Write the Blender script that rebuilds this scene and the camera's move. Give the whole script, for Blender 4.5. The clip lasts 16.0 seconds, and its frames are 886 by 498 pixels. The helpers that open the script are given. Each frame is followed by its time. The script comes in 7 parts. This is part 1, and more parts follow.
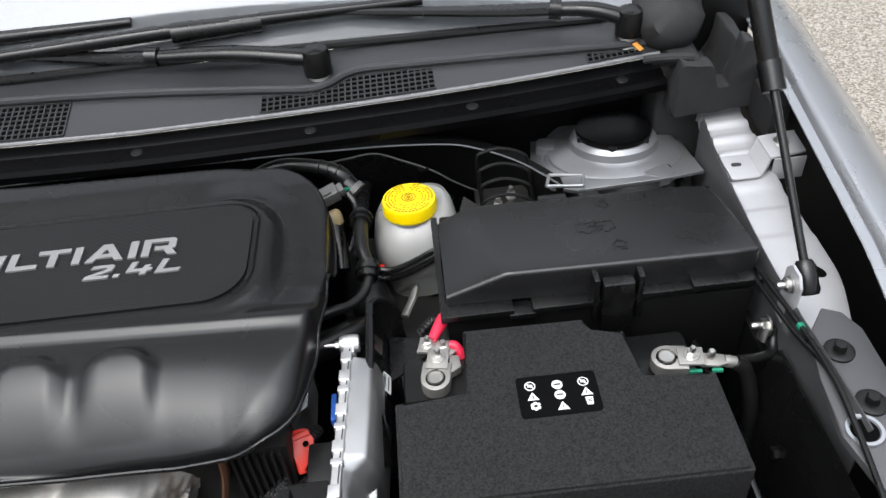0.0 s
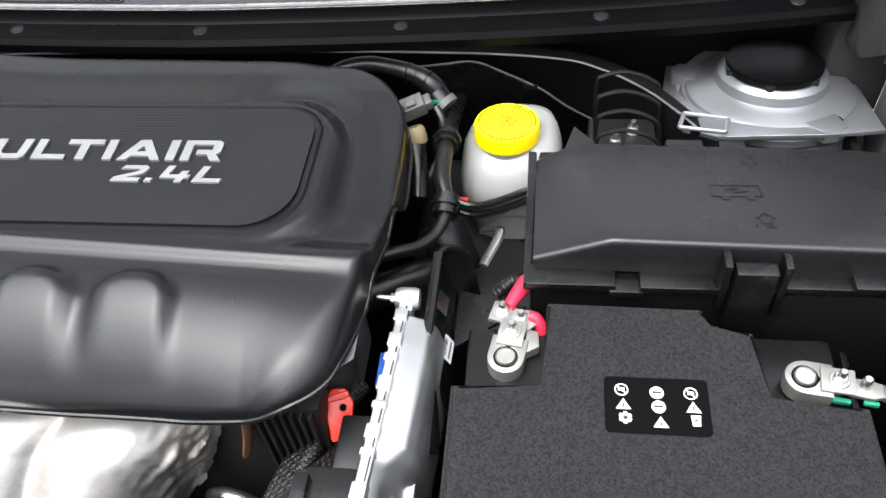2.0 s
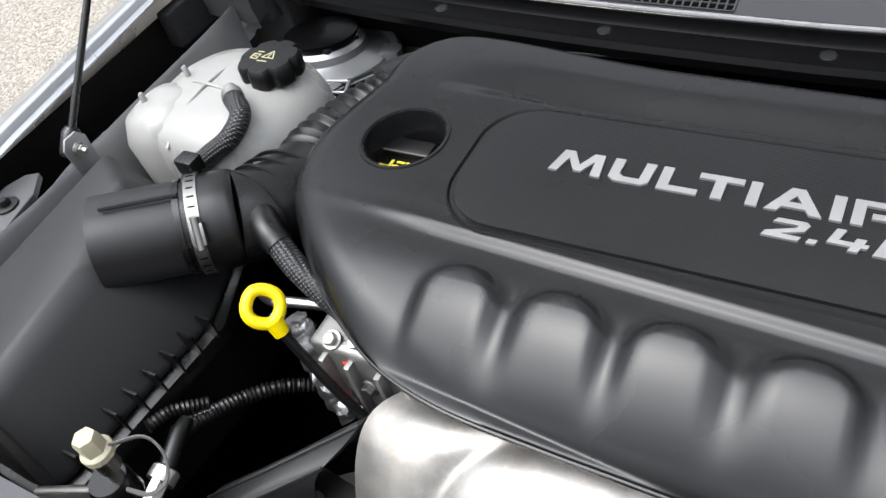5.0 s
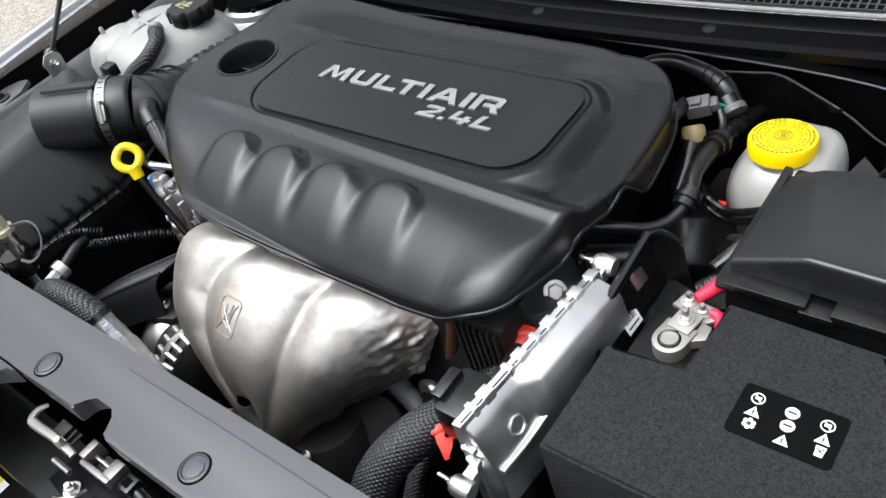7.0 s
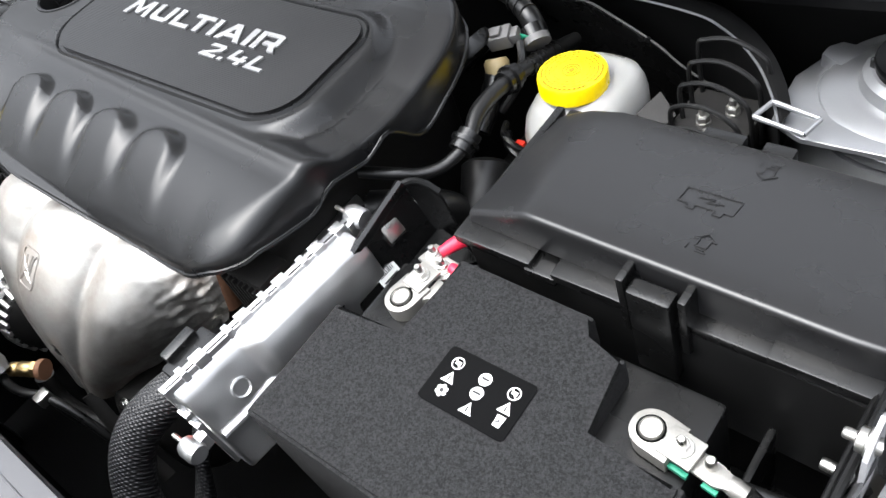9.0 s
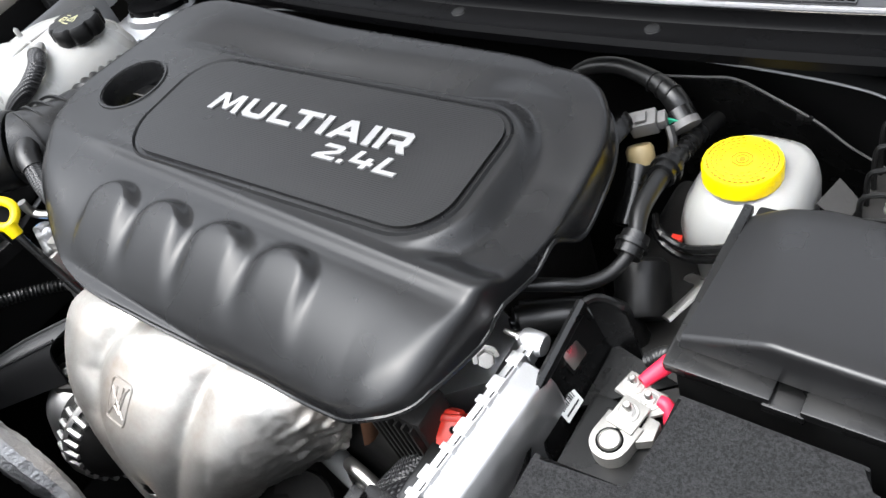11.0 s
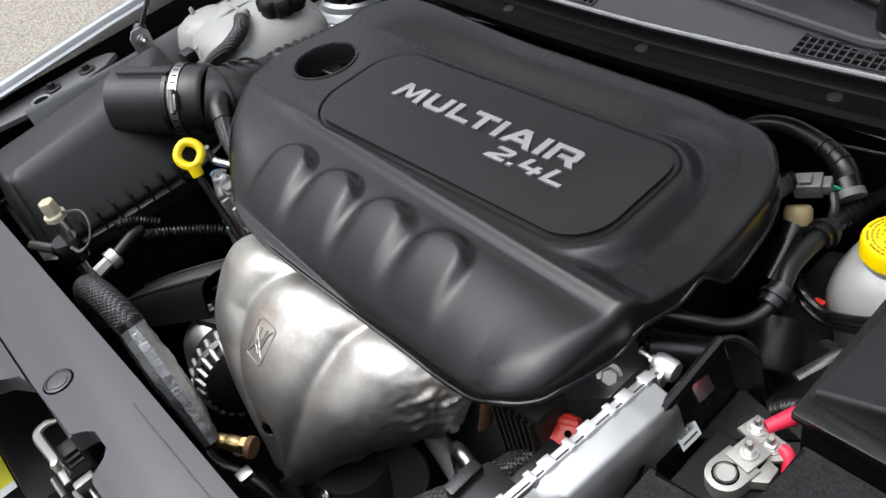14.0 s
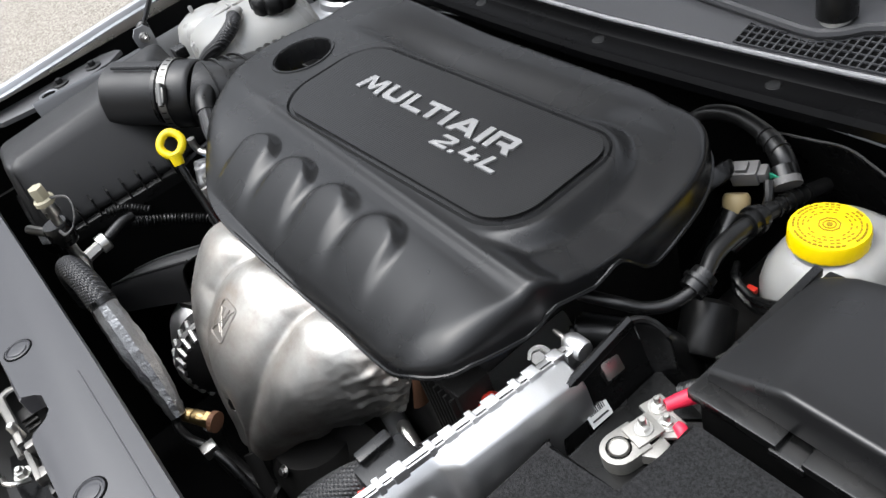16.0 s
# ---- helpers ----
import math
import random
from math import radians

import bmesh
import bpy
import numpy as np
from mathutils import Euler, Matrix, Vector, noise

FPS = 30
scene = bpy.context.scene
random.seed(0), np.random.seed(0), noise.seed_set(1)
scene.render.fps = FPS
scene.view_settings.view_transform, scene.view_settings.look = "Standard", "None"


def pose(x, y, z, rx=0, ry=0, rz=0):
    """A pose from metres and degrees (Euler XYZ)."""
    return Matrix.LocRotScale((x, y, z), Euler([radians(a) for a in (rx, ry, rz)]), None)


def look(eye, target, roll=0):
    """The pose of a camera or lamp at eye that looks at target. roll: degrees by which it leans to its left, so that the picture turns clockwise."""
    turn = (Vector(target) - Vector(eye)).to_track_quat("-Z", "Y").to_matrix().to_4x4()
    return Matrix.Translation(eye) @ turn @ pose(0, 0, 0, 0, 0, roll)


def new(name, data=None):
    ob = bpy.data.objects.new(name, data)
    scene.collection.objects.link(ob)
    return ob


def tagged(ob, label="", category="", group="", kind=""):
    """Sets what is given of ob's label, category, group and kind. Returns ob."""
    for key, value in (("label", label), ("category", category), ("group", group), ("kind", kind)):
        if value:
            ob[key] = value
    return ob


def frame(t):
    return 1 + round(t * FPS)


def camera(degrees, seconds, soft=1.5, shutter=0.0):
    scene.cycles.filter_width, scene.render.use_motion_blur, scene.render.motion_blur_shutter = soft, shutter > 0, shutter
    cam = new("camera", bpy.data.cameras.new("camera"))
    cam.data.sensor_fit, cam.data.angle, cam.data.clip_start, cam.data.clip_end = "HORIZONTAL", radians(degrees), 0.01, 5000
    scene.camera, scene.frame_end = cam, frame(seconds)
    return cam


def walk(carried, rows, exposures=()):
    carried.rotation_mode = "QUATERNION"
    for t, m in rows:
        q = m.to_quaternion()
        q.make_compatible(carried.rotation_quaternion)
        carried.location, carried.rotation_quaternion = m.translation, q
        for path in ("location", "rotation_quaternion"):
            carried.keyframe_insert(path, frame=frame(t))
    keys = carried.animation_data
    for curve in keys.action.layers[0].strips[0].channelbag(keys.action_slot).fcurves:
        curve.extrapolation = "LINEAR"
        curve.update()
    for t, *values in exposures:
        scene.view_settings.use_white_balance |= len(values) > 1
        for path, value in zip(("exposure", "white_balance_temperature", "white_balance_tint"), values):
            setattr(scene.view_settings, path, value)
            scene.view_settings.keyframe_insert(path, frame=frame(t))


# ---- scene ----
cam = camera(57.3, 16.0)
METRES, EYE, TILT, LEAN, TURN = 2.4, 1.43, -43.0, 4.3, -4.75
ROWS = [
    (0.0, 0.0, 0.0, 0.0, 0.0, -0.0, 0.0),
    (0.5, 0.0383, 0.0391, 0.0126, 2.51, -2.27, -4.2),
    (1.0, 0.0482, 0.0596, 0.0132, 6.29, -4.81, -7.32),
    (1.5, 0.0396, 0.067, 0.0136, 7.72, -7.28, -7.97),
    (2.0, 0.0028, 0.0694, 0.0163, 7.64, -7.75, -6.92),
    (2.5, -0.0623, 0.0705, 0.0189, 7.09, -8.4, -3.95),
    (3.0, -0.1272, 0.0773, 0.0121, 7.66, -7.89, -4.98),
    (3.5, -0.1611, 0.0847, 0.0116, 11.9, -8.58, -7.24),
    (6.0, -0.0358, 0.0754, 0.0112, 38.58, -14.79, -16.62),
    (6.5, 0.0313, 0.0617, 0.0113, 39.68, -14.63, -16.6),
    (7.0, 0.0857, 0.0583, 0.0186, 39.1, -13.98, -17.35),
    (7.5, 0.1174, 0.078, 0.0258, 39.6, -16.32, -16.08),
    (8.0, 0.1535, 0.1148, 0.0411, 41.23, -19.31, -16.05),
    (10.5, 0.1078, 0.1389, 0.0598, 38.04, -20.39, -14.46),
    (11.0, 0.0653, 0.1229, 0.0559, 37.67, -17.23, -13.55),
    (11.5, 0.0204, 0.1022, 0.0467, 39.03, -15.88, -16.23),
    (12.0, -0.0056, 0.0905, 0.0399, 44.27, -17.15, -19.32),
    (12.5, -0.0094, 0.0893, 0.0379, 45.06, -17.53, -20.59),
    (13.0, 0.0063, 0.0901, 0.037, 44.47, -17.6, -21.04),
    (13.5, 0.0381, 0.0911, 0.0383, 43.5, -17.39, -21.13),
    (14.0, 0.0653, 0.0951, 0.0464, 48.38, -18.88, -22.82),
    (14.5, 0.0766, 0.1018, 0.0597, 51.51, -19.16, -22.38),
    (15.0, 0.0754, 0.1074, 0.0593, 53.14, -19.61, -23.93),
    (15.5, 0.0864, 0.1148, 0.0612, 53.27, -19.78, -23.78),
    (16.0, 0.1049, 0.1216, 0.0617, 52.76, -20.38, -22.12),
]
# the film's own exposure drifts as it pans
STOPS = 1.65
DRIFT = [(0.0, -0.27), (0.5, 0.06), (1.0, 0.06), (1.5, 0.12), (2.0, 0.42), (2.5, 0.47), (3.0, 0.62), (3.5, 0.6), (6.0, -0.16), (7.0, 0.02), (8.0, 0.62), (10.5, 0.56), (11.0, 0.58), (11.5, 0.0), (12.0, -0.32), (12.5, -0.34), (14.5, -0.30), (16.0, -0.10)]
walk(cam, [(t, pose(0, 0, EYE, TILT, LEAN, TURN) @ pose(METRES * x, METRES * y, METRES * z, 90 + pitch, roll, yaw)) for t, x, y, z, yaw, pitch, roll in ROWS],
     [(t, STOPS + q) for t, q in DRIFT])

from mathutils.bvhtree import BVHTree

# ---- light ----
world = bpy.data.worlds.new("overcast_sky")
world.use_nodes = True
scene.world = world
wn = world.node_tree.nodes
sky = wn.new("ShaderNodeTexSky")
sky.sky_type = "NISHITA"
sky.sun_disc = False
sky.sun_elevation, sky.sun_rotation = radians(65), radians(222)
sky.air_density, sky.dust_density, sky.ozone_density = 1.0, 1.5, 0.6
grey = wn.new("ShaderNodeHueSaturation")
grey.inputs["Saturation"].default_value = 0.22
world.node_tree.links.new(sky.outputs[0], grey.inputs["Color"])
# a heavy overcast dome, far brighter overhead than at the horizon
place, split, rise, dome = wn.new("ShaderNodeTexCoord"), wn.new("ShaderNodeSeparateXYZ"), wn.new("ShaderNodeMath"), wn.new("ShaderNodeVectorMath")
square = wn.new("ShaderNodeMath")
square.operation, rise.operation, dome.operation = "MULTIPLY", "MULTIPLY_ADD", "SCALE"
rise.inputs[1].default_value, rise.inputs[2].default_value = 2.35, 0.13
world.node_tree.links.new(place.outputs["Generated"], split.inputs[0])
world.node_tree.links.new(split.outputs["Z"], square.inputs[0])
world.node_tree.links.new(split.outputs["Z"], square.inputs[1])
world.node_tree.links.new(square.outputs[0], rise.inputs[0])
world.node_tree.links.new(grey.outputs[0], dome.inputs[0])
world.node_tree.links.new(rise.outputs[0], dome.inputs["Scale"])
world.node_tree.links.new(dome.outputs[0], wn["Background"].inputs[0])
wn["Background"].inputs[1].default_value = 0.16
sun = new("sun", bpy.data.lights.new("sun", "SUN"))
sun.data.energy, sun.data.angle, sun.data.color = 0.6, radians(60), (0.92, 0.97, 1.0)
sun.matrix_world = look((-1.0, -1.1, 3.2), (0, 0, 0))


# ---- materials ----
def mat(name, col, rough=0.5, metal=0.0, fine=(900, 0.1), big=(14, 0.12), rvar=0.08, spec=0.5, coat=0.0, sss=0.0, extra=None):
    """A surface with variation at two scales and a fine relief; sizes per metre."""
    m = bpy.data.materials.new(name)
    m.use_nodes = True
    n, l = m.node_tree.nodes, m.node_tree.links
    b = n["Principled BSDF"]
    tc = n.new("ShaderNodeTexCoord")
    n1, n2 = n.new("ShaderNodeTexNoise"), n.new("ShaderNodeTexNoise")
    n1.inputs["Scale"].default_value, n1.inputs["Detail"].default_value = big[0], 5
    n2.inputs["Scale"].default_value, n2.inputs["Detail"].default_value = fine[0], 3
    for k in (n1, n2):
        l.new(tc.outputs["Object"], k.inputs["Vector"])
    mix = n.new("ShaderNodeMix")
    mix.data_type = "RGBA"
    mix.inputs["A"].default_value = (*[c * (1 - big[1]) for c in col], 1)
    mix.inputs["B"].default_value = (*[min(1, c * (1 + big[1])) for c in col], 1)
    add = n.new("ShaderNodeMath")
    add.operation = "MULTIPLY_ADD"
    add.inputs[1].default_value = 0.5
    half = n.new("ShaderNodeMath")
    half.operation = "MULTIPLY"
    half.inputs[1].default_value = 0.5
    l.new(n1.outputs[0], add.inputs[0])
    l.new(n2.outputs[0], half.inputs[0])
    l.new(half.outputs[0], add.inputs[2])
    l.new(add.outputs[0], mix.inputs["Factor"])
    l.new(mix.outputs["Result"], b.inputs["Base Color"])
    rr = n.new("ShaderNodeMapRange")
    rr.inputs["From Min"].default_value, rr.inputs["From Max"].default_value = 0.3, 0.7
    rr.inputs["To Min"].default_value, rr.inputs["To Max"].default_value = max(0, rough - rvar), min(1, rough + rvar)
    l.new(n1.outputs[0], rr.inputs["Value"])
    l.new(rr.outputs[0], b.inputs["Roughness"])
    bump = n.new("ShaderNodeBump")
    bump.inputs["Strength"].default_value, bump.inputs["Distance"].default_value = fine[1], 0.0002
    l.new(n2.outputs[0], bump.inputs["Height"])
    l.new(bump.outputs[0], b.inputs["Normal"])
    b.inputs["Metallic"].default_value = metal
    b.inputs["Specular IOR Level"].default_value = spec
    b.inputs["Coat Weight"].default_value = coat
    b.inputs["Coat Roughness"].default_value = 0.08
    if sss:
        b.inputs["Subsurface Weight"].default_value = sss
        b.inputs["Subsurface Radius"].default_value = (0.012, 0.011, 0.009)
    if extra:
        extra(n, l, b, tc, bump, n2)
    return m


def ribs(direction, period, depth):
    """Fine straight ribs with a given spacing in metres."""
    def go(n, l, b, tc, bump, n2):
        w = n.new("ShaderNodeTexWave")
        w.bands_direction = direction
        w.inputs["Scale"].default_value = 2 * math.pi / (20 * period)
        l.new(tc.outputs["Object"], w.inputs["Vector"])
        b2 = n.new("ShaderNodeBump")
        b2.inputs["Strength"].default_value, b2.inputs["Distance"].default_value = 0.8, depth
        l.new(w.outputs["Fac"], b2.inputs["Height"])
        l.new(bump.outputs[0], b2.inputs["Normal"])
        l.new(b2.outputs[0], b.inputs["Normal"])
    return go


def stones(scale):
    """Packed small stones of mixed tone with dark joints and rounded relief."""
    def go(n, l, b, tc, bump, n2):
        v = n.new("ShaderNodeTexVoronoi")
        v.inputs["Scale"].default_value = scale
        l.new(tc.outputs["Object"], v.inputs["Vector"])
        ramp = n.new("ShaderNodeValToRGB")
        ramp.color_ramp.elements[0].color = (0.085, 0.072, 0.055, 1)
        ramp.color_ramp.elements[1].color = (0.40, 0.37, 0.325, 1)
        e = ramp.color_ramp.elements.new(0.5)
        e.color = (0.235, 0.212, 0.178, 1)
        sep = n.new("ShaderNodeSeparateColor")
        l.new(v.outputs["Color"], sep.inputs[0])
        l.new(sep.outputs[0], ramp.inputs[0])
        mx = n.new("ShaderNodeMix")
        mx.data_type, mx.blend_type = "RGBA", "MIX"
        mx.inputs["Factor"].default_value = 0.75
        l.new(b.inputs["Base Color"].links[0].from_socket, mx.inputs["A"])
        l.new(ramp.outputs[0], mx.inputs["B"])
        l.new(mx.outputs["Result"], b.inputs["Base Color"])
        b2 = n.new("ShaderNodeBump")
        b2.invert = True
        b2.inputs["Strength"].default_value, b2.inputs["Distance"].default_value = 1.0, 0.004
        l.new(v.outputs["Distance"], b2.inputs["Height"])
        l.new(bump.outputs[0], b2.inputs["Normal"])
        l.new(b2.outputs[0], b.inputs["Normal"])
    return go


def stretched(sx, sy, sz, depth, scale=60):
    """Relief of grain drawn out along one axis: brushing, creases."""
    def go(n, l, b, tc, bump, n2):
        mp = n.new("ShaderNodeMapping")
        mp.inputs["Scale"].default_value = (sx, sy, sz)
        l.new(tc.outputs["Object"], mp.inputs["Vector"])
        no = n.new("ShaderNodeTexNoise")
        no.inputs["Scale"].default_value, no.inputs["Detail"].default_value = scale, 6
        l.new(mp.outputs[0], no.inputs["Vector"])
        b2 = n.new("ShaderNodeBump")
        b2.inputs["Strength"].default_value, b2.inputs["Distance"].default_value = 1.0, depth
        l.new(no.outputs[0], b2.inputs["Height"])
        l.new(bump.outputs[0], b2.inputs["Normal"])
        l.new(b2.outputs[0], b.inputs["Normal"])
    return go


def fibres(n, l, b, tc, bump, n2):
    """Matted fibres: coarse grain in the colour and a rough relief."""
    no = n.new("ShaderNodeTexNoise")
    no.inputs["Scale"].default_value, no.inputs["Detail"].default_value, no.inputs["Roughness"].default_value = 480, 4, 0.8
    l.new(tc.outputs["Object"], no.inputs["Vector"])
    r = n.new("ShaderNodeMapRange")
    r.inputs["From Min"].default_value, r.inputs["From Max"].default_value = 0.38, 0.68
    r.inputs["To Min"].default_value, r.inputs["To Max"].default_value = 0.5, 1.9
    l.new(no.outputs[0], r.inputs["Value"])
    mx = n.new("ShaderNodeVectorMath")
    mx.operation = "SCALE"
    l.new(b.inputs["Base Color"].links[0].from_socket, mx.inputs[0])
    l.new(r.outputs[0], mx.inputs["Scale"])
    l.new(mx.outputs[0], b.inputs["Base Color"])
    b2 = n.new("ShaderNodeBump")
    b2.inputs["Strength"].default_value, b2.inputs["Distance"].default_value = 1.0, 0.0012
    l.new(no.outputs[0], b2.inputs["Height"])
    l.new(b2.outputs[0], b.inputs["Normal"])


def tarnish(n, l, b, tc, bump, n2):
    """Heat tints, dull patches and grime on bare steel."""
    big, small = n.new("ShaderNodeTexNoise"), n.new("ShaderNodeTexNoise")
    big.inputs["Scale"].default_value, big.inputs["Detail"].default_value, big.inputs["Roughness"].default_value = 11, 8, 0.6
    small.inputs["Scale"].default_value, small.inputs["Detail"].default_value = 150, 6
    for k in (big, small):
        l.new(tc.outputs["Object"], k.inputs["Vector"])
    r = n.new("ShaderNodeMapRange")
    r.inputs["From Min"].default_value, r.inputs["From Max"].default_value = 0.43, 0.74
    l.new(big.outputs[0], r.inputs["Value"])
    mx = n.new("ShaderNodeMix")
    mx.data_type = "RGBA"
    l.new(b.inputs["Base Color"].links[0].from_socket, mx.inputs["A"])
    mx.inputs["B"].default_value = (0.20, 0.155, 0.12, 1)
    l.new(r.outputs[0], mx.inputs["Factor"])
    l.new(mx.outputs["Result"], b.inputs["Base Color"])
    ro = n.new("ShaderNodeMath")
    ro.operation = "MULTIPLY_ADD"
    ro.inputs[1].default_value = 0.34
    l.new(small.outputs[0], ro.inputs[0])
    add = n.new("ShaderNodeMath")
    add.operation = "MULTIPLY_ADD"
    add.inputs[1].default_value, add.inputs[2].default_value = 0.18, 0.31
    l.new(r.outputs[0], add.inputs[0])
    l.new(add.outputs[0], ro.inputs[2])
    l.new(ro.outputs[0], b.inputs["Roughness"])
    b2 = n.new("ShaderNodeBump")
    b2.inputs["Strength"].default_value, b2.inputs["Distance"].default_value = 0.5, 0.0004
    l.new(small.outputs[0], b2.inputs["Height"])
    l.new(bump.outputs[0], b2.inputs["Normal"])
    l.new(b2.outputs[0], b.inputs["Normal"])


COVER = mat("satin_black_plastic", (0.0068, 0.0069, 0.0073), 0.27, fine=(2600, 0.05), big=(9, 0.12), rvar=0.03, spec=0.38)
PANEL = mat("ribbed_black_plastic", (0.0055, 0.0056, 0.0060), 0.34, fine=(2600, 0.05), big=(9, 0.25), spec=0.34, extra=ribs("Y", 0.0023, 0.00018))
LID = mat("grained_black_plastic", (0.0105, 0.0105, 0.0110), 0.30, spec=0.5, fine=(1900, 0.12), big=(10, 0.12), rvar=0.05)
BLACK = mat("black_plastic", (0.004, 0.004, 0.004), 0.27, fine=(1500, 0.15), big=(25, 0.2), spec=0.42)
GLOSS = mat("shiny_black_plastic", (0.005, 0.005, 0.005), 0.27, fine=(900, 0.1))
MATTE = mat("matt_black_plastic", (0.0045, 0.0045, 0.0045), 0.38, fine=(1500, 0.3), big=(25, 0.2), spec=0.28)
SLAM = mat("grey_black_plastic_trim", (0.034, 0.034, 0.038), 0.38, fine=(1900, 0.35), big=(8, 0.15))
COWL = mat("cowl_plastic", (0.030, 0.0305, 0.033), 0.40, fine=(1800, 0.3), big=(10, 0.2))
RUBBER = mat("rubber", (0.005, 0.005, 0.005), 0.33, fine=(700, 0.3), big=(40, 0.25), spec=0.4)
FELT = mat("battery_felt", (0.0165, 0.0165, 0.0169), 0.95, fine=(900, 1.0), big=(70, 0.45), spec=0.15, extra=fibres)
def braid(n, l, b, tc, bump, n2):
    """Crossed strands, some of them paler."""
    facs = []
    for sx in (1, -1):
        mp = n.new("ShaderNodeMapping")
        mp.inputs["Scale"].default_value = (sx, 1, 0.8)
        l.new(tc.outputs["Object"], mp.inputs["Vector"])
        w = n.new("ShaderNodeTexWave")
        w.bands_direction = "DIAGONAL"
        w.inputs["Scale"].default_value = 112
        l.new(mp.outputs[0], w.inputs["Vector"])
        facs.append(w.outputs["Fac"])
    mul = n.new("ShaderNodeMath")
    mul.operation = "MULTIPLY"
    l.new(facs[0], mul.inputs[0])
    l.new(facs[1], mul.inputs[1])
    mx = n.new("ShaderNodeMix")
    mx.data_type = "RGBA"
    l.new(b.inputs["Base Color"].links[0].from_socket, mx.inputs["A"])
    mx.inputs["B"].default_value = (0.06, 0.06, 0.063, 1)
    l.new(mul.outputs[0], mx.inputs["Factor"])
    l.new(mx.outputs["Result"], b.inputs["Base Color"])
    b2 = n.new("ShaderNodeBump")
    b2.inputs["Strength"].default_value, b2.inputs["Distance"].default_value = 0.9, 0.0012
    l.new(mul.outputs[0], b2.inputs["Height"])
    l.new(b2.outputs[0], b.inputs["Normal"])


SLEEVE = mat("braided_sleeve", (0.004, 0.004, 0.0045), 0.42, fine=(1200, 0.3), extra=braid)
CAST = mat("cast_aluminium", (0.72, 0.72, 0.72), 0.42, metal=1.0, fine=(1100, 0.5), big=(30, 0.12), rvar=0.1)
STEEL = mat("heat_shield_steel", (0.44, 0.43, 0.41), 0.40, metal=1.0, fine=(420, 0.22), big=(16, 0.22), rvar=0.1, extra=tarnish)
ZINC = mat("zinc_plated_steel", (0.52, 0.51, 0.485), 0.33, metal=1.0, fine=(800, 0.3), big=(60, 0.2))
LEAD = mat("dull_terminal_metal", (0.30, 0.29, 0.27), 0.5, metal=0.8, fine=(700, 0.5), big=(70, 0.25))
PAINT = mat("silver_car_paint", (0.36, 0.37, 0.385), 0.3, metal=0.75, fine=(3000, 0.15), big=(12, 0.06), coat=0.6)
BAYPAINT = mat("thin_silver_bay_paint", (0.40, 0.40, 0.41), 0.38, metal=0.25, fine=(1800, 0.3), big=(9, 0.15))
# near-black base puts the deep shade of the bay into the colour
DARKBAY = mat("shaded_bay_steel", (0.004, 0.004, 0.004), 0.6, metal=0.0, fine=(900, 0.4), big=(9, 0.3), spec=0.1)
WHITE = mat("milky_plastic", (0.26, 0.258, 0.247), 0.32, fine=(500, 0.12), big=(18, 0.06), sss=0.4)
YELLOW = mat("yellow_plastic", (0.78, 0.56, 0.0), 0.35, fine=(900, 0.15), big=(30, 0.06))
YELLOW2 = mat("bright_yellow_plastic", (0.62, 0.47, 0.0), 0.3, fine=(900, 0.15), big=(30, 0.06))
RED = mat("red_plastic", (0.62, 0.03, 0.015), 0.35)
PINK = mat("red_cable_rubber", (0.62, 0.02, 0.055), 0.4)
SILVERTEXT = mat("satin_silver_letters", (0.34, 0.34, 0.34), 0.4, metal=0.6, fine=(1500, 0.2), big=(40, 0.05))
PRINT = mat("white_print", (0.72, 0.72, 0.70), 0.6)
DARKPRINT = mat("black_print", (0.02, 0.02, 0.02), 0.6)
# black for flat pieces that paint the shade inside holes and gaps
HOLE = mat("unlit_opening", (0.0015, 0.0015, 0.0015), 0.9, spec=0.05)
OLIVE = mat("brown_print", (0.26, 0.165, 0.0), 0.6)
YPRINT = mat("yellow_print", (0.7, 0.66, 0.05), 0.5)
STICKER = mat("black_sticker", (0.0012, 0.0012, 0.0014), 0.6, spec=0.06, fine=(800, 0.2))
GREYPLUG = mat("grey_connector", (0.085, 0.083, 0.082), 0.5)
GREASY = mat("greasy_steel", (0.17, 0.165, 0.155), 0.42, metal=0.9, fine=(600, 0.4), big=(60, 0.4))
BRASS = mat("heat_tinted_brass", (0.42, 0.30, 0.14), 0.33, metal=1.0, fine=(500, 0.3), big=(60, 0.3))
RUST = mat("rusty_steel", (0.16, 0.075, 0.04), 0.7, metal=0.4, fine=(500, 0.6), big=(60, 0.4))
FOIL = mat("aluminium_foil_tape", (0.42, 0.42, 0.42), 0.36, metal=1.0, fine=(420, 0.5), big=(50, 0.25), extra=stretched(1, 1, 1, 0.0012, 260))
BEIGE = mat("beige_cap_plastic", (0.34, 0.31, 0.22), 0.45)
GREEN = mat("green_seal", (0.01, 0.19, 0.11), 0.5)
TAN = mat("tan_connector_seal", (0.26, 0.20, 0.10), 0.5)
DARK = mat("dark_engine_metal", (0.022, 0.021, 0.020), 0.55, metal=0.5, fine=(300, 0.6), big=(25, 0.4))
GLASS = mat("windscreen_glass", (0.10, 0.105, 0.11), 0.05, fine=(200, 0.0), big=(4, 0.1), rvar=0.02, spec=0.9, coat=1.0)
GROUND = mat("pale_aggregate_asphalt", (0.21, 0.19, 0.16), 0.85, fine=(160, 0.6), big=(3, 0.10), extra=stones(150))
# tone lightened to carry the reflected lines on cowl lip and seal
STRIP = mat("pale_edge_strip", (0.20, 0.20, 0.205), 0.3, fine=(600, 0.2), big=(20, 0.15))
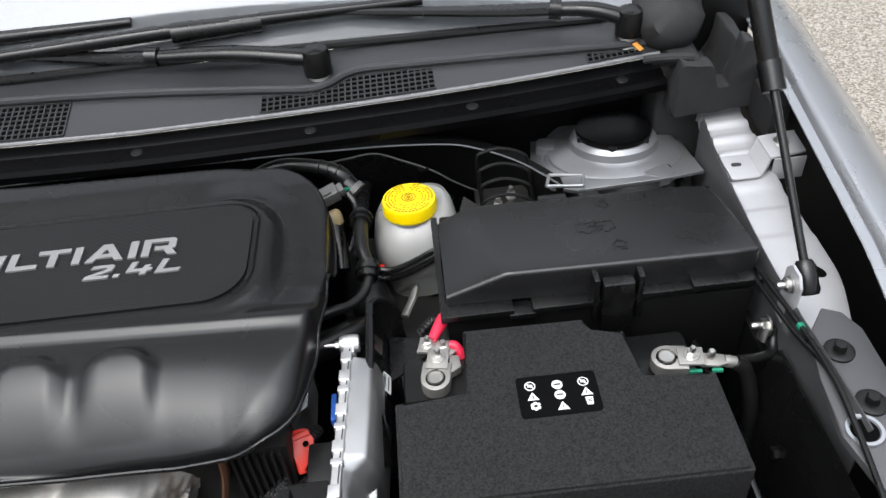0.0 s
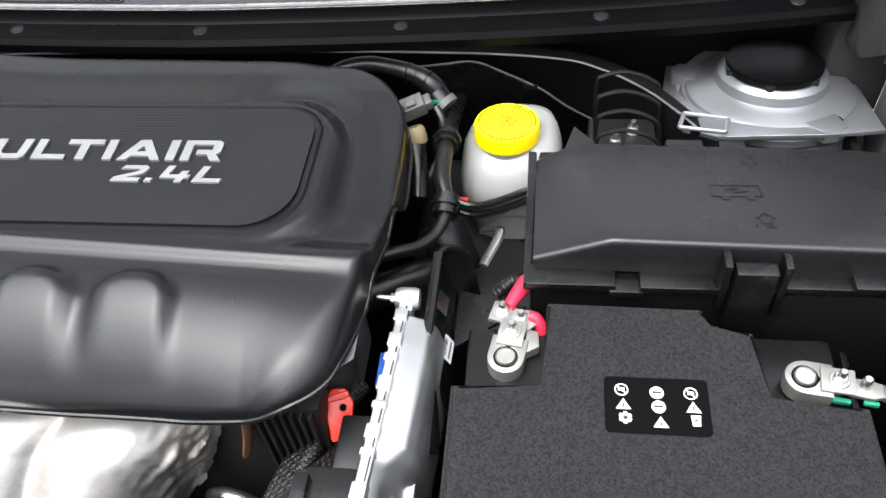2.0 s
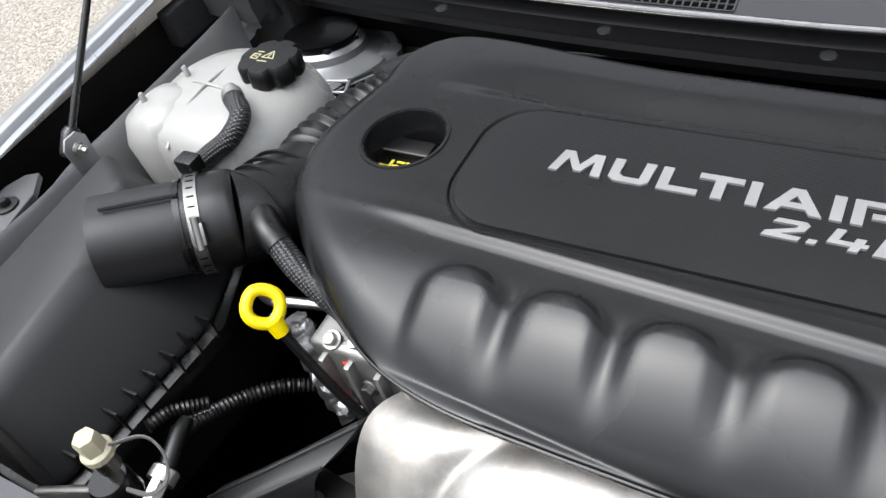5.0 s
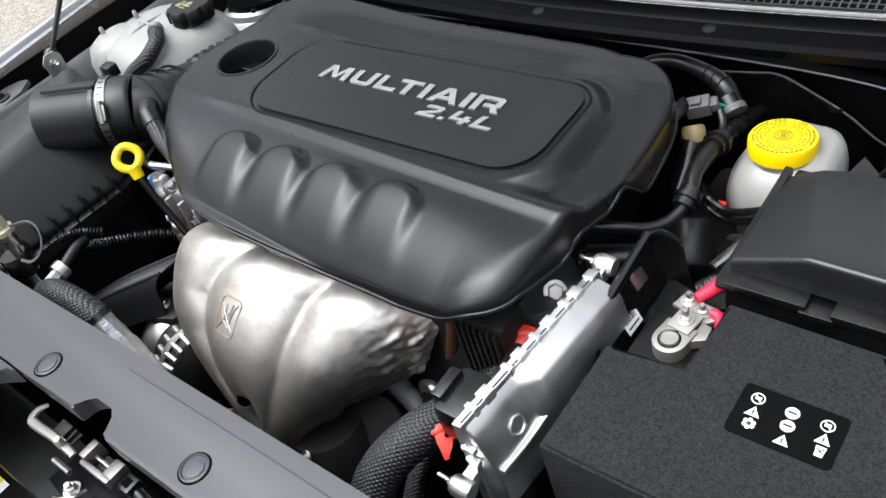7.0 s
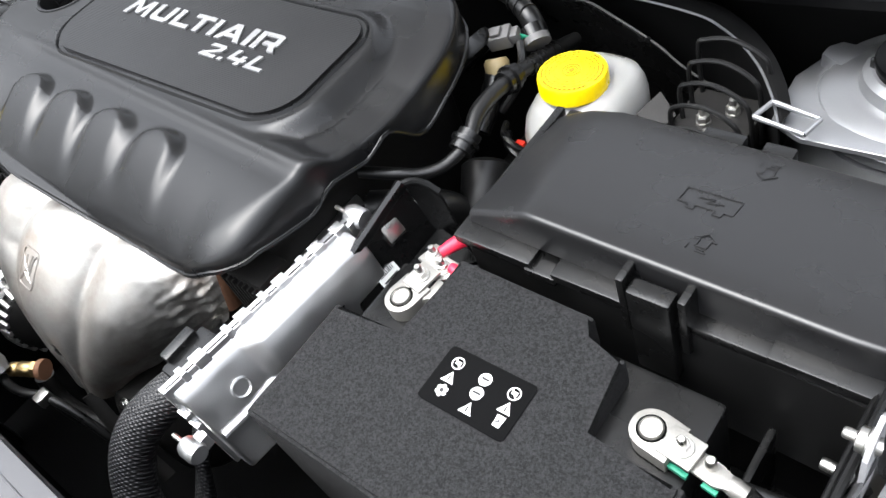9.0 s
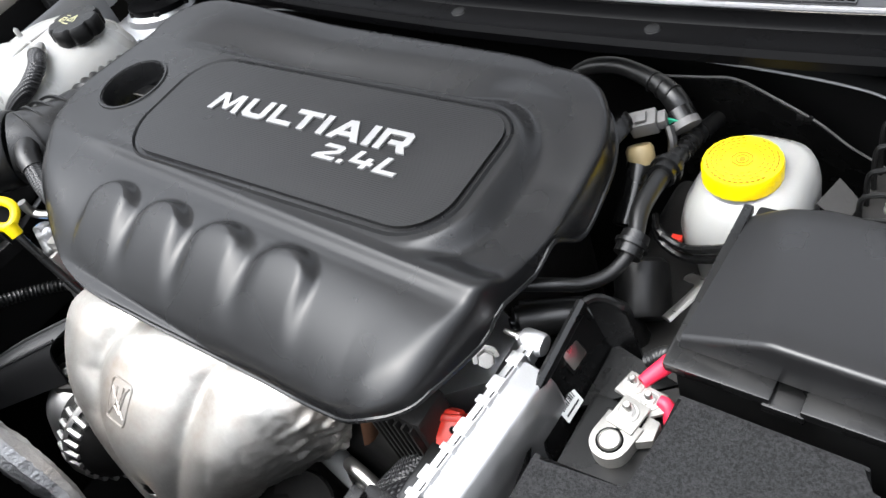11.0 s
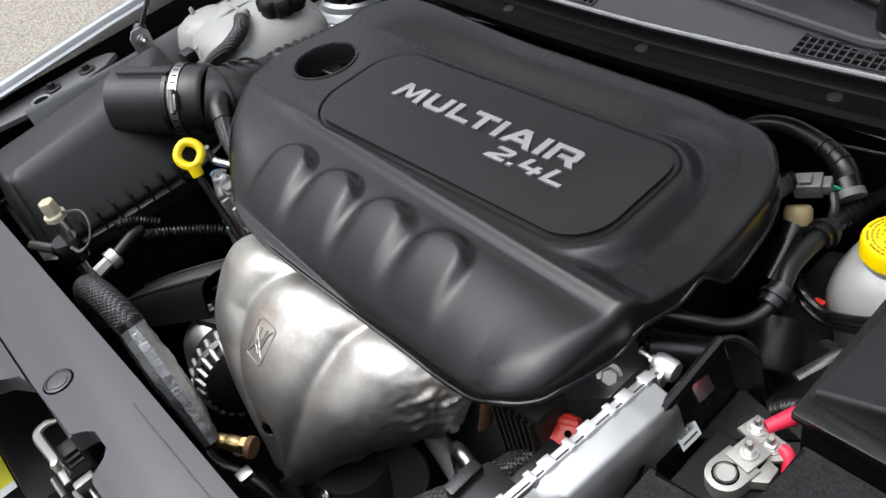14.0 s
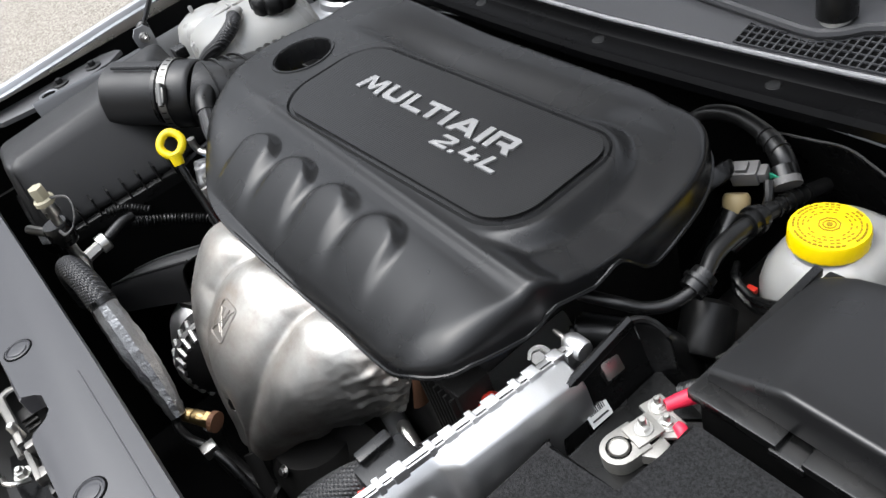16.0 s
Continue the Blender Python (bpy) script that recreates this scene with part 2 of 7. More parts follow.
SEAL = mat("grey_foam_seal", (0.017, 0.017, 0.0175), 0.75, fine=(500, 0.5), big=(30, 0.25))
HOOD = mat("bonnet_underside_paint", (0.50, 0.505, 0.51), 0.5, metal=0.1)
# bay paint darkened to hold the shade on the right inner flange
FLANGE = mat("darkened_bay_paint", (0.075, 0.075, 0.078), 0.45, metal=0.4, fine=(1500, 0.3), big=(9, 0.2))

AIRBOX = mat("grained_air_box_plastic", (0.012, 0.012, 0.0125), 0.50, fine=(1500, 0.6), big=(12, 0.15), spec=0.45)
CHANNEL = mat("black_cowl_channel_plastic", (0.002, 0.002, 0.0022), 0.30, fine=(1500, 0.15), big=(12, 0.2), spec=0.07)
ENGINE = mat("dull_cast_engine_metal", (0.26, 0.255, 0.245), 0.5, metal=0.8, fine=(700, 0.5), big=(40, 0.3))
PALEPRINT = mat("faded_yellow_print", (0.42, 0.41, 0.24), 0.6)
STAINLESS = mat("dull_stainless_band", (0.24, 0.236, 0.225), 0.38, metal=1.0, fine=(900, 0.3), big=(60, 0.2))
# silver bay paint toned down: shade under the bonnet put into the colour
FLANGE2 = mat("shade_toned_bay_paint", (0.30, 0.304, 0.312), 0.36, metal=0.75, fine=(1500, 0.3), big=(11, 0.15))

# ---- building blocks ----
ORG = {}


def thing(name, at, label, category, group=""):
    ob = new(name)
    ob.location = at
    ob.empty_display_size = 0.03
    ORG[ob] = Vector(at)
    return tagged(ob, label, category, group)


def finish(name, bm, material, sharp=38):
    if sharp < 180:
        bmesh.ops.recalc_face_normals(bm, faces=bm.faces)
    me = bpy.data.meshes.new(name)
    bm.to_mesh(me)
    bm.free()
    if sharp < 180:
        me.shade_smooth()
        me.set_sharp_from_angle(angle=radians(sharp))
    me.materials.append(material)
    return me


def part(name, bm, material, parent, label="", sharp=38):
    """One mesh under a thing or a part, its points given in the world."""
    o = ORG[parent]
    bmesh.ops.translate(bm, verts=bm.verts, vec=-o)
    ob = new(name, finish(name, bm, material, sharp))
    ob.parent = parent
    ORG[ob] = o
    return tagged(ob, label)


def solid(name, bm, material, at, label, category, kind="", group="", sharp=38):
    """A thing, or a piece of the setting, of one mesh."""
    bmesh.ops.translate(bm, verts=bm.verts, vec=-Vector(at))
    ob = new(name, finish(name, bm, material, sharp))
    ob.location = at
    ORG[ob] = Vector(at)
    return tagged(ob, label, category, group, kind)


def box(lo, hi, bev=0.002, m=None, bm=None, seg=2):
    bm = bm or bmesh.new()
    lo, hi = Vector(lo), Vector(hi)
    r = bmesh.ops.create_cube(bm, size=1)
    vs = r["verts"]
    for v in vs:
        v.co = Vector([lo[i] + (v.co[i] + 0.5) * (hi[i] - lo[i]) for i in range(3)])
    if bev:
        es = list({e for v in vs for e in v.link_edges})
        vs = list({v for f in bmesh.ops.bevel(bm, geom=es, offset=bev, segments=seg, affect="EDGES", profile=0.6)["faces"] for v in f.verts} | {v for v in vs if v.is_valid})
    if m is not None:
        bmesh.ops.transform(bm, matrix=m, verts=vs)
    return bm


def prism(pts, z0, z1, bev=0.0, bm=None, seg=2, m=None, bottom=True):
    """A plan outline raised from z0 to z1; z1 may be a function of x and y."""
    bm = bm or bmesh.new()
    top = z1 if callable(z1) else (lambda x, y: z1)
    low = z0 if callable(z0) else (lambda x, y: z0)
    a = [bm.verts.new((x, y, low(x, y))) for x, y in pts]
    b = [bm.verts.new((x, y, top(x, y))) for x, y in pts]
    n = len(pts)
    for i in range(n):
        bm.faces.new((a[i], a[(i + 1) % n], b[(i + 1) % n], b[i]))
    f = bm.faces.new(b)
    if bottom:
        bm.faces.new(a[::-1])
    vs = a + b
    if bev:
        r = bmesh.ops.bevel(bm, geom=list(f.edges) + [e for e in bm.edges if (e.verts[0] in a) != (e.verts[1] in a) and (e.verts[0] in vs and e.verts[1] in vs)],
                            offset=bev, segments=seg, affect="EDGES", profile=0.6)
        vs = list({v for q in r["faces"] for v in q.verts} | {v for v in vs if v.is_valid})
    if m is not None:
        bmesh.ops.transform(bm, matrix=m, verts=vs)
    return bm


def lathe(prof, m=None, seg=32, bm=None, lobes=0, depth=0.0, closed=False):
    """A profile of (radius, height) turned about z, then posed by m; lobes wave the radius."""
    bm = bm or bmesh.new()
    rings = []
    for r, z in prof:
        ring = []
        for k in range(seg):
            a = 2 * math.pi * k / seg
            q = r * (1 - depth * max(0, math.cos(lobes * a)) ** 3) if lobes and r > 1e-5 else r
            ring.append(bm.verts.new((q * math.cos(a), q * math.sin(a), z)))
        rings.append(ring)
    for p, q in zip(rings, rings[1:] + ([rings[0]] if closed else [])):
        for k in range(seg):
            bm.faces.new((p[k], p[(k + 1) % seg], q[(k + 1) % seg], q[k]))
    if not closed:
        for ring in (rings[0], rings[-1]):
            bm.faces.new(ring)
    vs = [v for r in rings for v in r]
    if m is not None:
        bmesh.ops.transform(bm, matrix=m, verts=vs)
    return bm


def toward(at, way):
    """The pose whose z axis points along way."""
    return Matrix.Translation(at) @ Vector(way).to_track_quat("Z", "Y").to_matrix().to_4x4()


def smooth(pts, n=8, closed=False):
    """A soft curve through the points."""
    p = [Vector(q) for q in pts]
    if closed:
        p = [p[-1]] + p + p[:2]
    else:
        p = [p[0] * 2 - p[1]] + p + [p[-1] * 2 - p[-2]]
    out = []
    for i in range(1, len(p) - 2):
        a, b, c, d = p[i - 1:i + 3]
        for k in range(n):
            t = k / n
            out.append(0.5 * ((2 * b) + (c - a) * t + (2 * a - 5 * b + 4 * c - d) * t * t + (3 * b - a - 3 * c + d) * t ** 3))
    return out if closed else out + [p[-2]]


def tube(pts, r, seg=12, n=8, bm=None, ribs=None, flat=1.0, up=None, soft=True, closed=False):
    """A hose, rod or rail along the points; r is a number or one for each point; ribs = (pitch, depth)."""
    bm = bm or bmesh.new()
    rs = r if isinstance(r, (list, tuple)) else [r] * len(pts)
    path = smooth(list(pts), n, closed) if soft else [Vector(p) for p in pts]
    rad = [q.x for q in smooth([(q, 0, 0) for q in rs], n, closed)] if soft else list(rs)
    if ribs:
        fine_p, fine_r = [path[0]], [rad[0]]
        for (p, q), (ra, rb) in zip(zip(path, path[1:]), zip(rad, rad[1:])):
            k = max(1, int((q - p).length / (ribs[0] / 6)))
            for j in range(1, k + 1):
                fine_p.append(p.lerp(q, j / k))
                fine_r.append(ra + (rb - ra) * j / k)
        s, out = 0.0, [fine_r[0]]
        for i in range(1, len(fine_p)):
            s += (fine_p[i] - fine_p[i - 1]).length
            out.append(fine_r[i] - ribs[1] * (0.5 - 0.5 * math.cos(2 * math.pi * s / ribs[0])))
        path, rad = fine_p, out
    N = len(path)
    rings, prev = [], None
    for i in range(N):
        a, b = (path[(i - 1) % N], path[(i + 1) % N]) if closed else (path[max(0, i - 1)], path[min(N - 1, i + 1)])
        d = (b - a).normalized()
        if prev is None:
            side = d.cross(Vector(up) if up else (Vector((0, 0, 1)) if abs(d.z) < 0.9 else Vector((1, 0, 0)))).normalized()
        else:
            side = (prev - d * prev.dot(d)).normalized()
        prev = side
        nor = side.cross(d)
        rings.append([bm.verts.new(path[i] + rad[i] * (side * math.cos(t) + nor * math.sin(t) * flat)) for t in [2 * math.pi * k / seg for k in range(seg)]])
    for p, q in zip(rings, rings[1:] + ([rings[0]] if closed else [])):
        for k in range(seg):
            bm.faces.new((p[k], p[(k + 1) % seg], q[(k + 1) % seg], q[k]))
    if not closed:
        bm.faces.new(rings[0])
        bm.faces.new(rings[-1])
    return bm


def rrect(x0, y0, x1, y1, r, n=6):
    """A rectangle with round corners, counter-clockwise; r is one radius or four from the lower left."""
    rr = r if isinstance(r, (list, tuple)) else [r] * 4
    out = []
    for cx, cy, a0, q in ((x0 + rr[0], y0 + rr[0], 180, rr[0]), (x1 - rr[1], y0 + rr[1], 270, rr[1]), (x1 - rr[2], y1 - rr[2], 0, rr[2]), (x0 + rr[3], y1 - rr[3], 90, rr[3])):
        for k in range(n + 1):
            a = radians(a0 + 90 * k / n)
            out.append((cx + q * math.cos(a), cy + q * math.sin(a)))
    return out


def hexbolt(at, way, r, h, washer=1.5, stud=0.0, bm=None):
    """A hexagon head on its washer, with an end of thread above it."""
    m = toward(at, way)
    bm = lathe([(r * washer, 0), (r * washer, h * 0.18), (r * washer * 0.94, h * 0.25), (r * 0.95, h * 0.25)], m, 20, bm)
    a = Matrix.Rotation(0.3, 4, "Z")
    lathe([(r, h * 0.24), (r, h * 0.9), (r * 0.86, h), (r * 0.7, h)], m @ a, 6, bm)
    if stud:
        lathe([(r * 0.55, h * 0.95), (r * 0.55, h + stud * 0.85), (r * 0.42, h + stud)], m, 12, bm)
    return bm


# ---- setting ----
MID = -0.372  # the car's middle line


def sstep(a, b, t):
    t = np.clip((t - a) / (b - a), 0, 1)
    return t * t * (3 - 2 * t)


def ground_mesh():
    bm = bmesh.new()
    xs = [-400, -40, -8, -3, 0, 3, 8, 40, 400]
    vs = [[bm.verts.new((x, y, 0)) for y in xs] for x in xs]
    for i in range(len(xs) - 1):
        for j in range(len(xs) - 1):
            bm.faces.new((vs[i][j], vs[i + 1][j], vs[i + 1][j + 1], vs[i][j + 1]))
    return bm


solid("ground", ground_mesh(), GROUND, (0, 0, 0), "pale beige fine-aggregate asphalt car park surface", "ground", "structure")


def mirror(p):
    return (2 * MID - p[0], *p[1:])


def sheet(rows, thick=0.002, n=None):
    """A pressed sheet through rows of points, given a thickness."""
    bm = bmesh.new()
    vs = [[bm.verts.new(p) for p in r] for r in rows]
    for a, b in zip(vs, vs[1:]):
        for i in range(len(a) - 1):
            bm.faces.new((a[i], a[i + 1], b[i + 1], b[i]))
    bmesh.ops.recalc_face_normals(bm, faces=bm.faces)
    if thick:
        bmesh.ops.solidify(bm, geom=bm.faces[:], thickness=thick)
    return bm


def both(p, left):
    return mirror(p) if left else p


# fenders: outer skin with a folded inner lip, and the upper rail between it and the bay
def fender(left):
    dy, dx = (0.028, 0.018) if left else (0.0, 0.0)
    f = thing("fender", both((0.55, 0.4, 0.3), left), "glossy silver-grey painted front wing of the car", "fender", "front wings")
    rows = []
    for k in range(15):
        y = -0.15 + k * 0.1
        t = k / 14
        lip = 0.398 + 0.022 * sstep(0.36, 0.50, y) + 0.060 * min(1, max(0, (y - 0.45) / 0.6)) - 0.10 * max(0, 0.3 - y) ** 1.2
        zt = 0.862 - 0.25 * max(0, 0.25 - y) ** 1.5 + 0.02 * t
        prof = [(lip + 0.004, zt - 0.012), (lip - 0.012, zt - 0.013), (lip - 0.0125, zt - 0.010), (lip - 0.002, zt - 0.009), (lip + 0.001, zt - 0.002), (lip + 0.003, zt), (lip + 0.010, zt + 0.001), (lip + 0.05, zt - 0.012), (lip + 0.085, zt - 0.045), (lip + 0.115, zt - 0.10), (lip + 0.135, zt - 0.2), (lip + 0.14, zt - 0.36), (lip + 0.135, zt - 0.5)]
        rows.append([both((x, y, z), left) for x, z in prof])
    part("skin", sheet(rows, 0.0015), PAINT, f)
    # black sheet added behind the rail gap, where there is only shade
    rows = [[both((0.452 + 0.03 * k / 6, -0.1 + 0.2 * k, z), left) for z in (0.30, 0.60, 0.828 - 0.05 * (k == 0))] for k in range(7)]
    part("gap_blackout", sheet(rows, 0.003), DARKBAY, f, "added black sheet darkening the wing gap")
    # upper rail: stepped silver sheet, with a raised inner edge
    rows = []
    for k in range(125):
        y = 0.44 + k * 0.0044
        z = 0.788 - 0.0025 * sstep(0.650, 0.653, y) - 0.0030 * sstep(0.700, 0.703, y) + 0.003 * sstep(0.735, 0.745, y)
        if y > 0.80:
            z += 0.0045 * max(0, math.sin((y - 0.80) * 2 * math.pi / 0.034)) ** 0.7
        edge = 0.402 + 0.028 * sstep(0.46, 0.60, y) + 0.035 * max(0, y - 0.74)
        inner = 0.341 + 0.09 * max(0, y - 0.481)
        prof = [(inner, z - 0.02), (inner + 0.002, z), (inner + 0.010, z + 0.001), (inner + 0.04, z + 0.0015), (edge - 0.006, z + 0.001), (edge - 0.001, z - 0.002), (edge, z - 0.03)]
        rows.append([both((x, y, q), left) for x, q in prof])
    part("upper_rail", sheet(rows, 0.0015), BAYPAINT, f, "bare silver-painted pressed steel rail")
    oval = [both((0.404 + 0.0085 * math.cos(a) - 0.004 * math.sin(a), 0.590 + 0.010 * math.sin(a)), left) for a in [2 * math.pi * k / 24 for k in range(24)]]
    # a flat black oval holds the hole's inner shade
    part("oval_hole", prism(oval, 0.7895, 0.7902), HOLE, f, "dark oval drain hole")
    part("felt_patch", box((0.438, 0.825, 0.789) if not left else (2 * MID - 0.462, 0.825, 0.789), (0.462, 0.905, 0.842) if not left else (2 * MID - 0.438, 0.905, 0.842), 0.004), FELT, f, "black felt patch")
    # the upright flange along the bay side
    rows = []
    for k in range(26):
        y = 0.36 + k * 0.0208
        z = float(np.interp(y, [0.36, 0.47, 0.53, 0.60, 0.66, 0.72, 0.88], [0.842, 0.838, 0.836, 0.834, 0.832, 0.830, 0.828] if left else [0.842, 0.838, 0.828, 0.811, 0.800, 0.796, 0.796]))
        x = 0.336 + 0.09 * max(0, y - 0.481) + 0.002 * math.sin(y * 21)
        rows.append([both(p, left) for p in ((x, y, 0.60), (x, y, z - 0.006), (x + 0.003, y, z))])
    # flange shade is in the paint tone, deeper on the right side
    part("inner_flange", sheet(rows, 0.002), FLANGE2 if left else FLANGE, f, "upright flange, bay paint toned down for shade")
    # forward plate with the two bolts and a hole
    plate = prism([both((p[0] + dx, p[1] + dy), left) for p in [(0.335, 0.28), (0.384, 0.24), (0.386, 0.47), (0.376, 0.492), (0.36, 0.50), (0.336, 0.47), (0.325, 0.42), (0.318, 0.36)]], 0.828, 0.836, 0.002)
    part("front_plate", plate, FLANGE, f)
    for (x, y) in ((0.353 + dx, 0.446 + dy), (0.355 + dx, 0.388 + dy)):
        b = lathe([(0.0135, 0.836), (0.0135, 0.8385), (0.011, 0.8395), (0.0075, 0.8395)], Matrix.Translation(both((x, y, 0), left)), 24)
        lathe([(0.0062, 0.839), (0.0062, 0.845), (0.0052, 0.8465), (0.003, 0.8465)], Matrix.Translation(both((x, y, 0), left)), 6, b)
        part("bolt", b, MATTE, f, "black flanged bolt")
    ring = lathe([(0.016, 0.8365), (0.0155, 0.839), (0.0125, 0.839), (0.0115, 0.8375)], Matrix.Translation(both((0.337 + dx, 0.362 + dy, 0), left)), 28, closed=True)
    part("hole_rim", ring, PAINT, f)
    part("hole", lathe([(0.0122, 0.8362), (0.0122, 0.8374)], Matrix.Translation(both((0.337 + dx, 0.362 + dy, 0), left)), 24), HOLE, f, "dark round hole")
    return f


for left in (False, True):
    fender(left)

# cowl: front channel with clips, grille board and the board up to the windscreen
def edge_y(x):
    return 0.893 + 0.045 * (abs(x - MID) / 0.72) ** 2.4 + 0.012 * (abs(x - MID) / 0.72)


def cowl_xs(n=48, half=0.70):
    return [MID - half + 2 * half * k / n for k in range(n + 1)]


cowl = thing("cowl_panel", (MID, 0.95, 0.80), "matt black plastic cowl panel below the windscreen", "cowl panel")
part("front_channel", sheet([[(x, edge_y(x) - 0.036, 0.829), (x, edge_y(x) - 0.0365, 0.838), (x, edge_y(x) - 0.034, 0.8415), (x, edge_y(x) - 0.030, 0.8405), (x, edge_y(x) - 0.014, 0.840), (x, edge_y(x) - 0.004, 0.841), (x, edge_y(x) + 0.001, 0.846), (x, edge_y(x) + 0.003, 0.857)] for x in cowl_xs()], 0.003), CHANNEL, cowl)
# lip and seal tubes are pale to paint the channel's highlights
part("channel_lip", tube([(x, edge_y(x) - 0.035, 0.8420) for x in cowl_xs(24)], 0.0018, 6, 2), STRIP, cowl, "thin front lip with its highlight in the colour")
part("edge_seal", tube([(x, edge_y(x) + 0.004, 0.8605) for x in cowl_xs(24)], 0.0028, 8, 2), STRIP, cowl, "rubber edge strip, pale grey for its reflected line")


def step_y(x):
    """The wavy fold behind the grilles."""
    s = 1 / (1 + math.exp(-(x + 0.107) / 0.010))
    y = 0.975 - 0.043 * max(0, min(1, (x + 0.60) / 0.48)) ** 1.5 + 0.032 * s
    return max(y, edge_y(x) + 0.022)


def cowl_z(x, y):
    return 0.861 + 0.20 * (y - edge_y(x))


part("grille_board", sheet([[(x, edge_y(x) + 0.008 + (step_y(x) - edge_y(x) - 0.008) * k / 5, cowl_z(x, edge_y(x) + 0.008 + (step_y(x) - edge_y(x) - 0.008) * k / 5) - 0.001) for k in range(6)] for x in cowl_xs(90)], 0.003), COWL, cowl)
part("fold", tube([(x, step_y(x) + 0.002, cowl_z(x, step_y(x)) + 0.004) for x in cowl_xs(80, 0.69)], 0.0055, 8, 1), COWL, cowl)
part("rear_board", sheet([[(x, step_y(x) + 0.004 + q * (1.008 + 0.02 * ((x - MID) / 0.7) ** 2 - step_y(x)), cowl_z(x, step_y(x)) + 0.008 + 0.006 * q) for q in (0, 0.1, 0.4, 0.7, 1)] for x in cowl_xs(80, 0.71)], 0.003), COWL, cowl)


def grille(x0, x1, y0, y1, cut=None):
    """A grid of square mesh bars over a black sheet painted as the opening's shade."""
    g = bmesh.new()
    nx, ny = round((x1 - x0) / 0.0085), 9
    zf = lambda x, y: cowl_z(x, y) + 0.0014
    yy = lambda x, q: edge_y(x) + 0.010 + (min(step_y(x), edge_y(x) + y1) - 0.006 - edge_y(x) - 0.010) * q
    for i in range(nx + 1):
        x = x0 + (x1 - x0) * i / nx
        a, b = yy(x, 0), yy(x, 1)
        box((-0.0009, 0, -0.002), (0.0009, b - a, 0), 0, Matrix.Translation((x, a, zf(x, a))) @ Matrix.Rotation(math.atan(0.2), 4, "X"), g)
    for j in range(ny + 1):
        for i in range(nx):
            xa, xb = x0 + (x1 - x0) * i / nx, x0 + (x1 - x0) * (i + 1) / nx
            xm = (xa + xb) / 2
            y = edge_y(xm) + 0.010 + j * 0.0085
            if y < yy(xm, 1) + 0.002:
                box((xa, y - 0.0008, zf(xm, y) - 0.002), (xb, y + 0.0008, zf(xm, y) - 0.0002), 0, None, g)
    part("grille", g, COWL, cowl, "black square-mesh air grille")
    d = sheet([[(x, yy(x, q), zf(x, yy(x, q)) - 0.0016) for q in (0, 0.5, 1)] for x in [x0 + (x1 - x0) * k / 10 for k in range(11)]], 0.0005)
    part("grille_shade", d, HOLE, cowl, "black sheet as the shade behind the mesh")


grille(-0.205, 0.024, 0.0, 0.085)
grille(0.230, 0.304, 0.0, 0.05)
grille(-0.89, -0.46, 0.0, 0.085)
for x in (-0.983, -0.79, -0.585, -0.366, -0.143, 0.069, 0.272):
    c = lathe([(0.0095, 0), (0.0095, 0.002), (0.007, 0.0045), (0.003, 0.005)], toward((x, edge_y(x) - 0.016, 0.8400), (0, -0.1, 1)), 18)
    part("push_clip", c, MATTE, cowl)

# windscreen glass
ws = thing("windscreen", (MID, 1.1, 0.88), "dark tinted laminated windscreen glass at its lower edge", "windscreen")
part("glass", sheet([[(x, 1.006 + 0.02 * ((x - MID) / 0.7) ** 2 + 0.85 * q, 0.896 - 0.02 * ((x - MID) / 0.7) ** 2 + 0.50 * q) for q in (0, 0.33, 0.66, 1)] for x in cowl_xs(20, 0.70)], 0.005), GLASS, ws)

part("lower_trim", tube([(x, 1.005 + 0.02 * ((x - MID) / 0.7) ** 2, 0.8975 - 0.02 * ((x - MID) / 0.7) ** 2) for x in cowl_xs(20, 0.70)], 0.006, 8, 2), RUBBER, ws, "black rubber glass seal")

# firewall, side walls of the bay and floor: closing sheets, cavity shade in their black
solid("firewall", box((-1.09, 0.985, 0.15), (0.34, 1.0, 0.79), 0.002), DARKBAY, (MID, 0.99, 0.15), "steel firewall behind the engine, blackened for deep shade", "firewall", "structure")
solid("bay_floor", box((-1.09, 0.0, 0.14), (0.34, 1.0, 0.15), 0), DARKBAY, (MID, 0.5, 0.14), "added floor sheet below the engine, blackened for shade", "undertray", "structure")
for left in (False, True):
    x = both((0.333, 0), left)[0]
    solid("bay_side_wall", box((x - 0.004, 0.0, 0.15), (x + 0.004, 1.0, 0.745), 0), DARKBAY, (x, 0.5, 0.15), "steel inner wing wall of the engine bay, blackened for shade", "inner wing", "structure")
rad = thing("radiator", (MID, 0.13, 0.15), "black radiator pack behind the slam panel", "radiator")
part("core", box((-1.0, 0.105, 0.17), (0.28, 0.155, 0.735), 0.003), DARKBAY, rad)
for x in (-1.02, 0.27):
    part("side_tank", box((x, 0.10, 0.15), (x + 0.03, 0.165, 0.76), 0.006), MATTE, rad)
part("top_tank", box((-1.0, 0.10, 0.735), (0.28, 0.165, 0.765), 0.008), MATTE, rad)

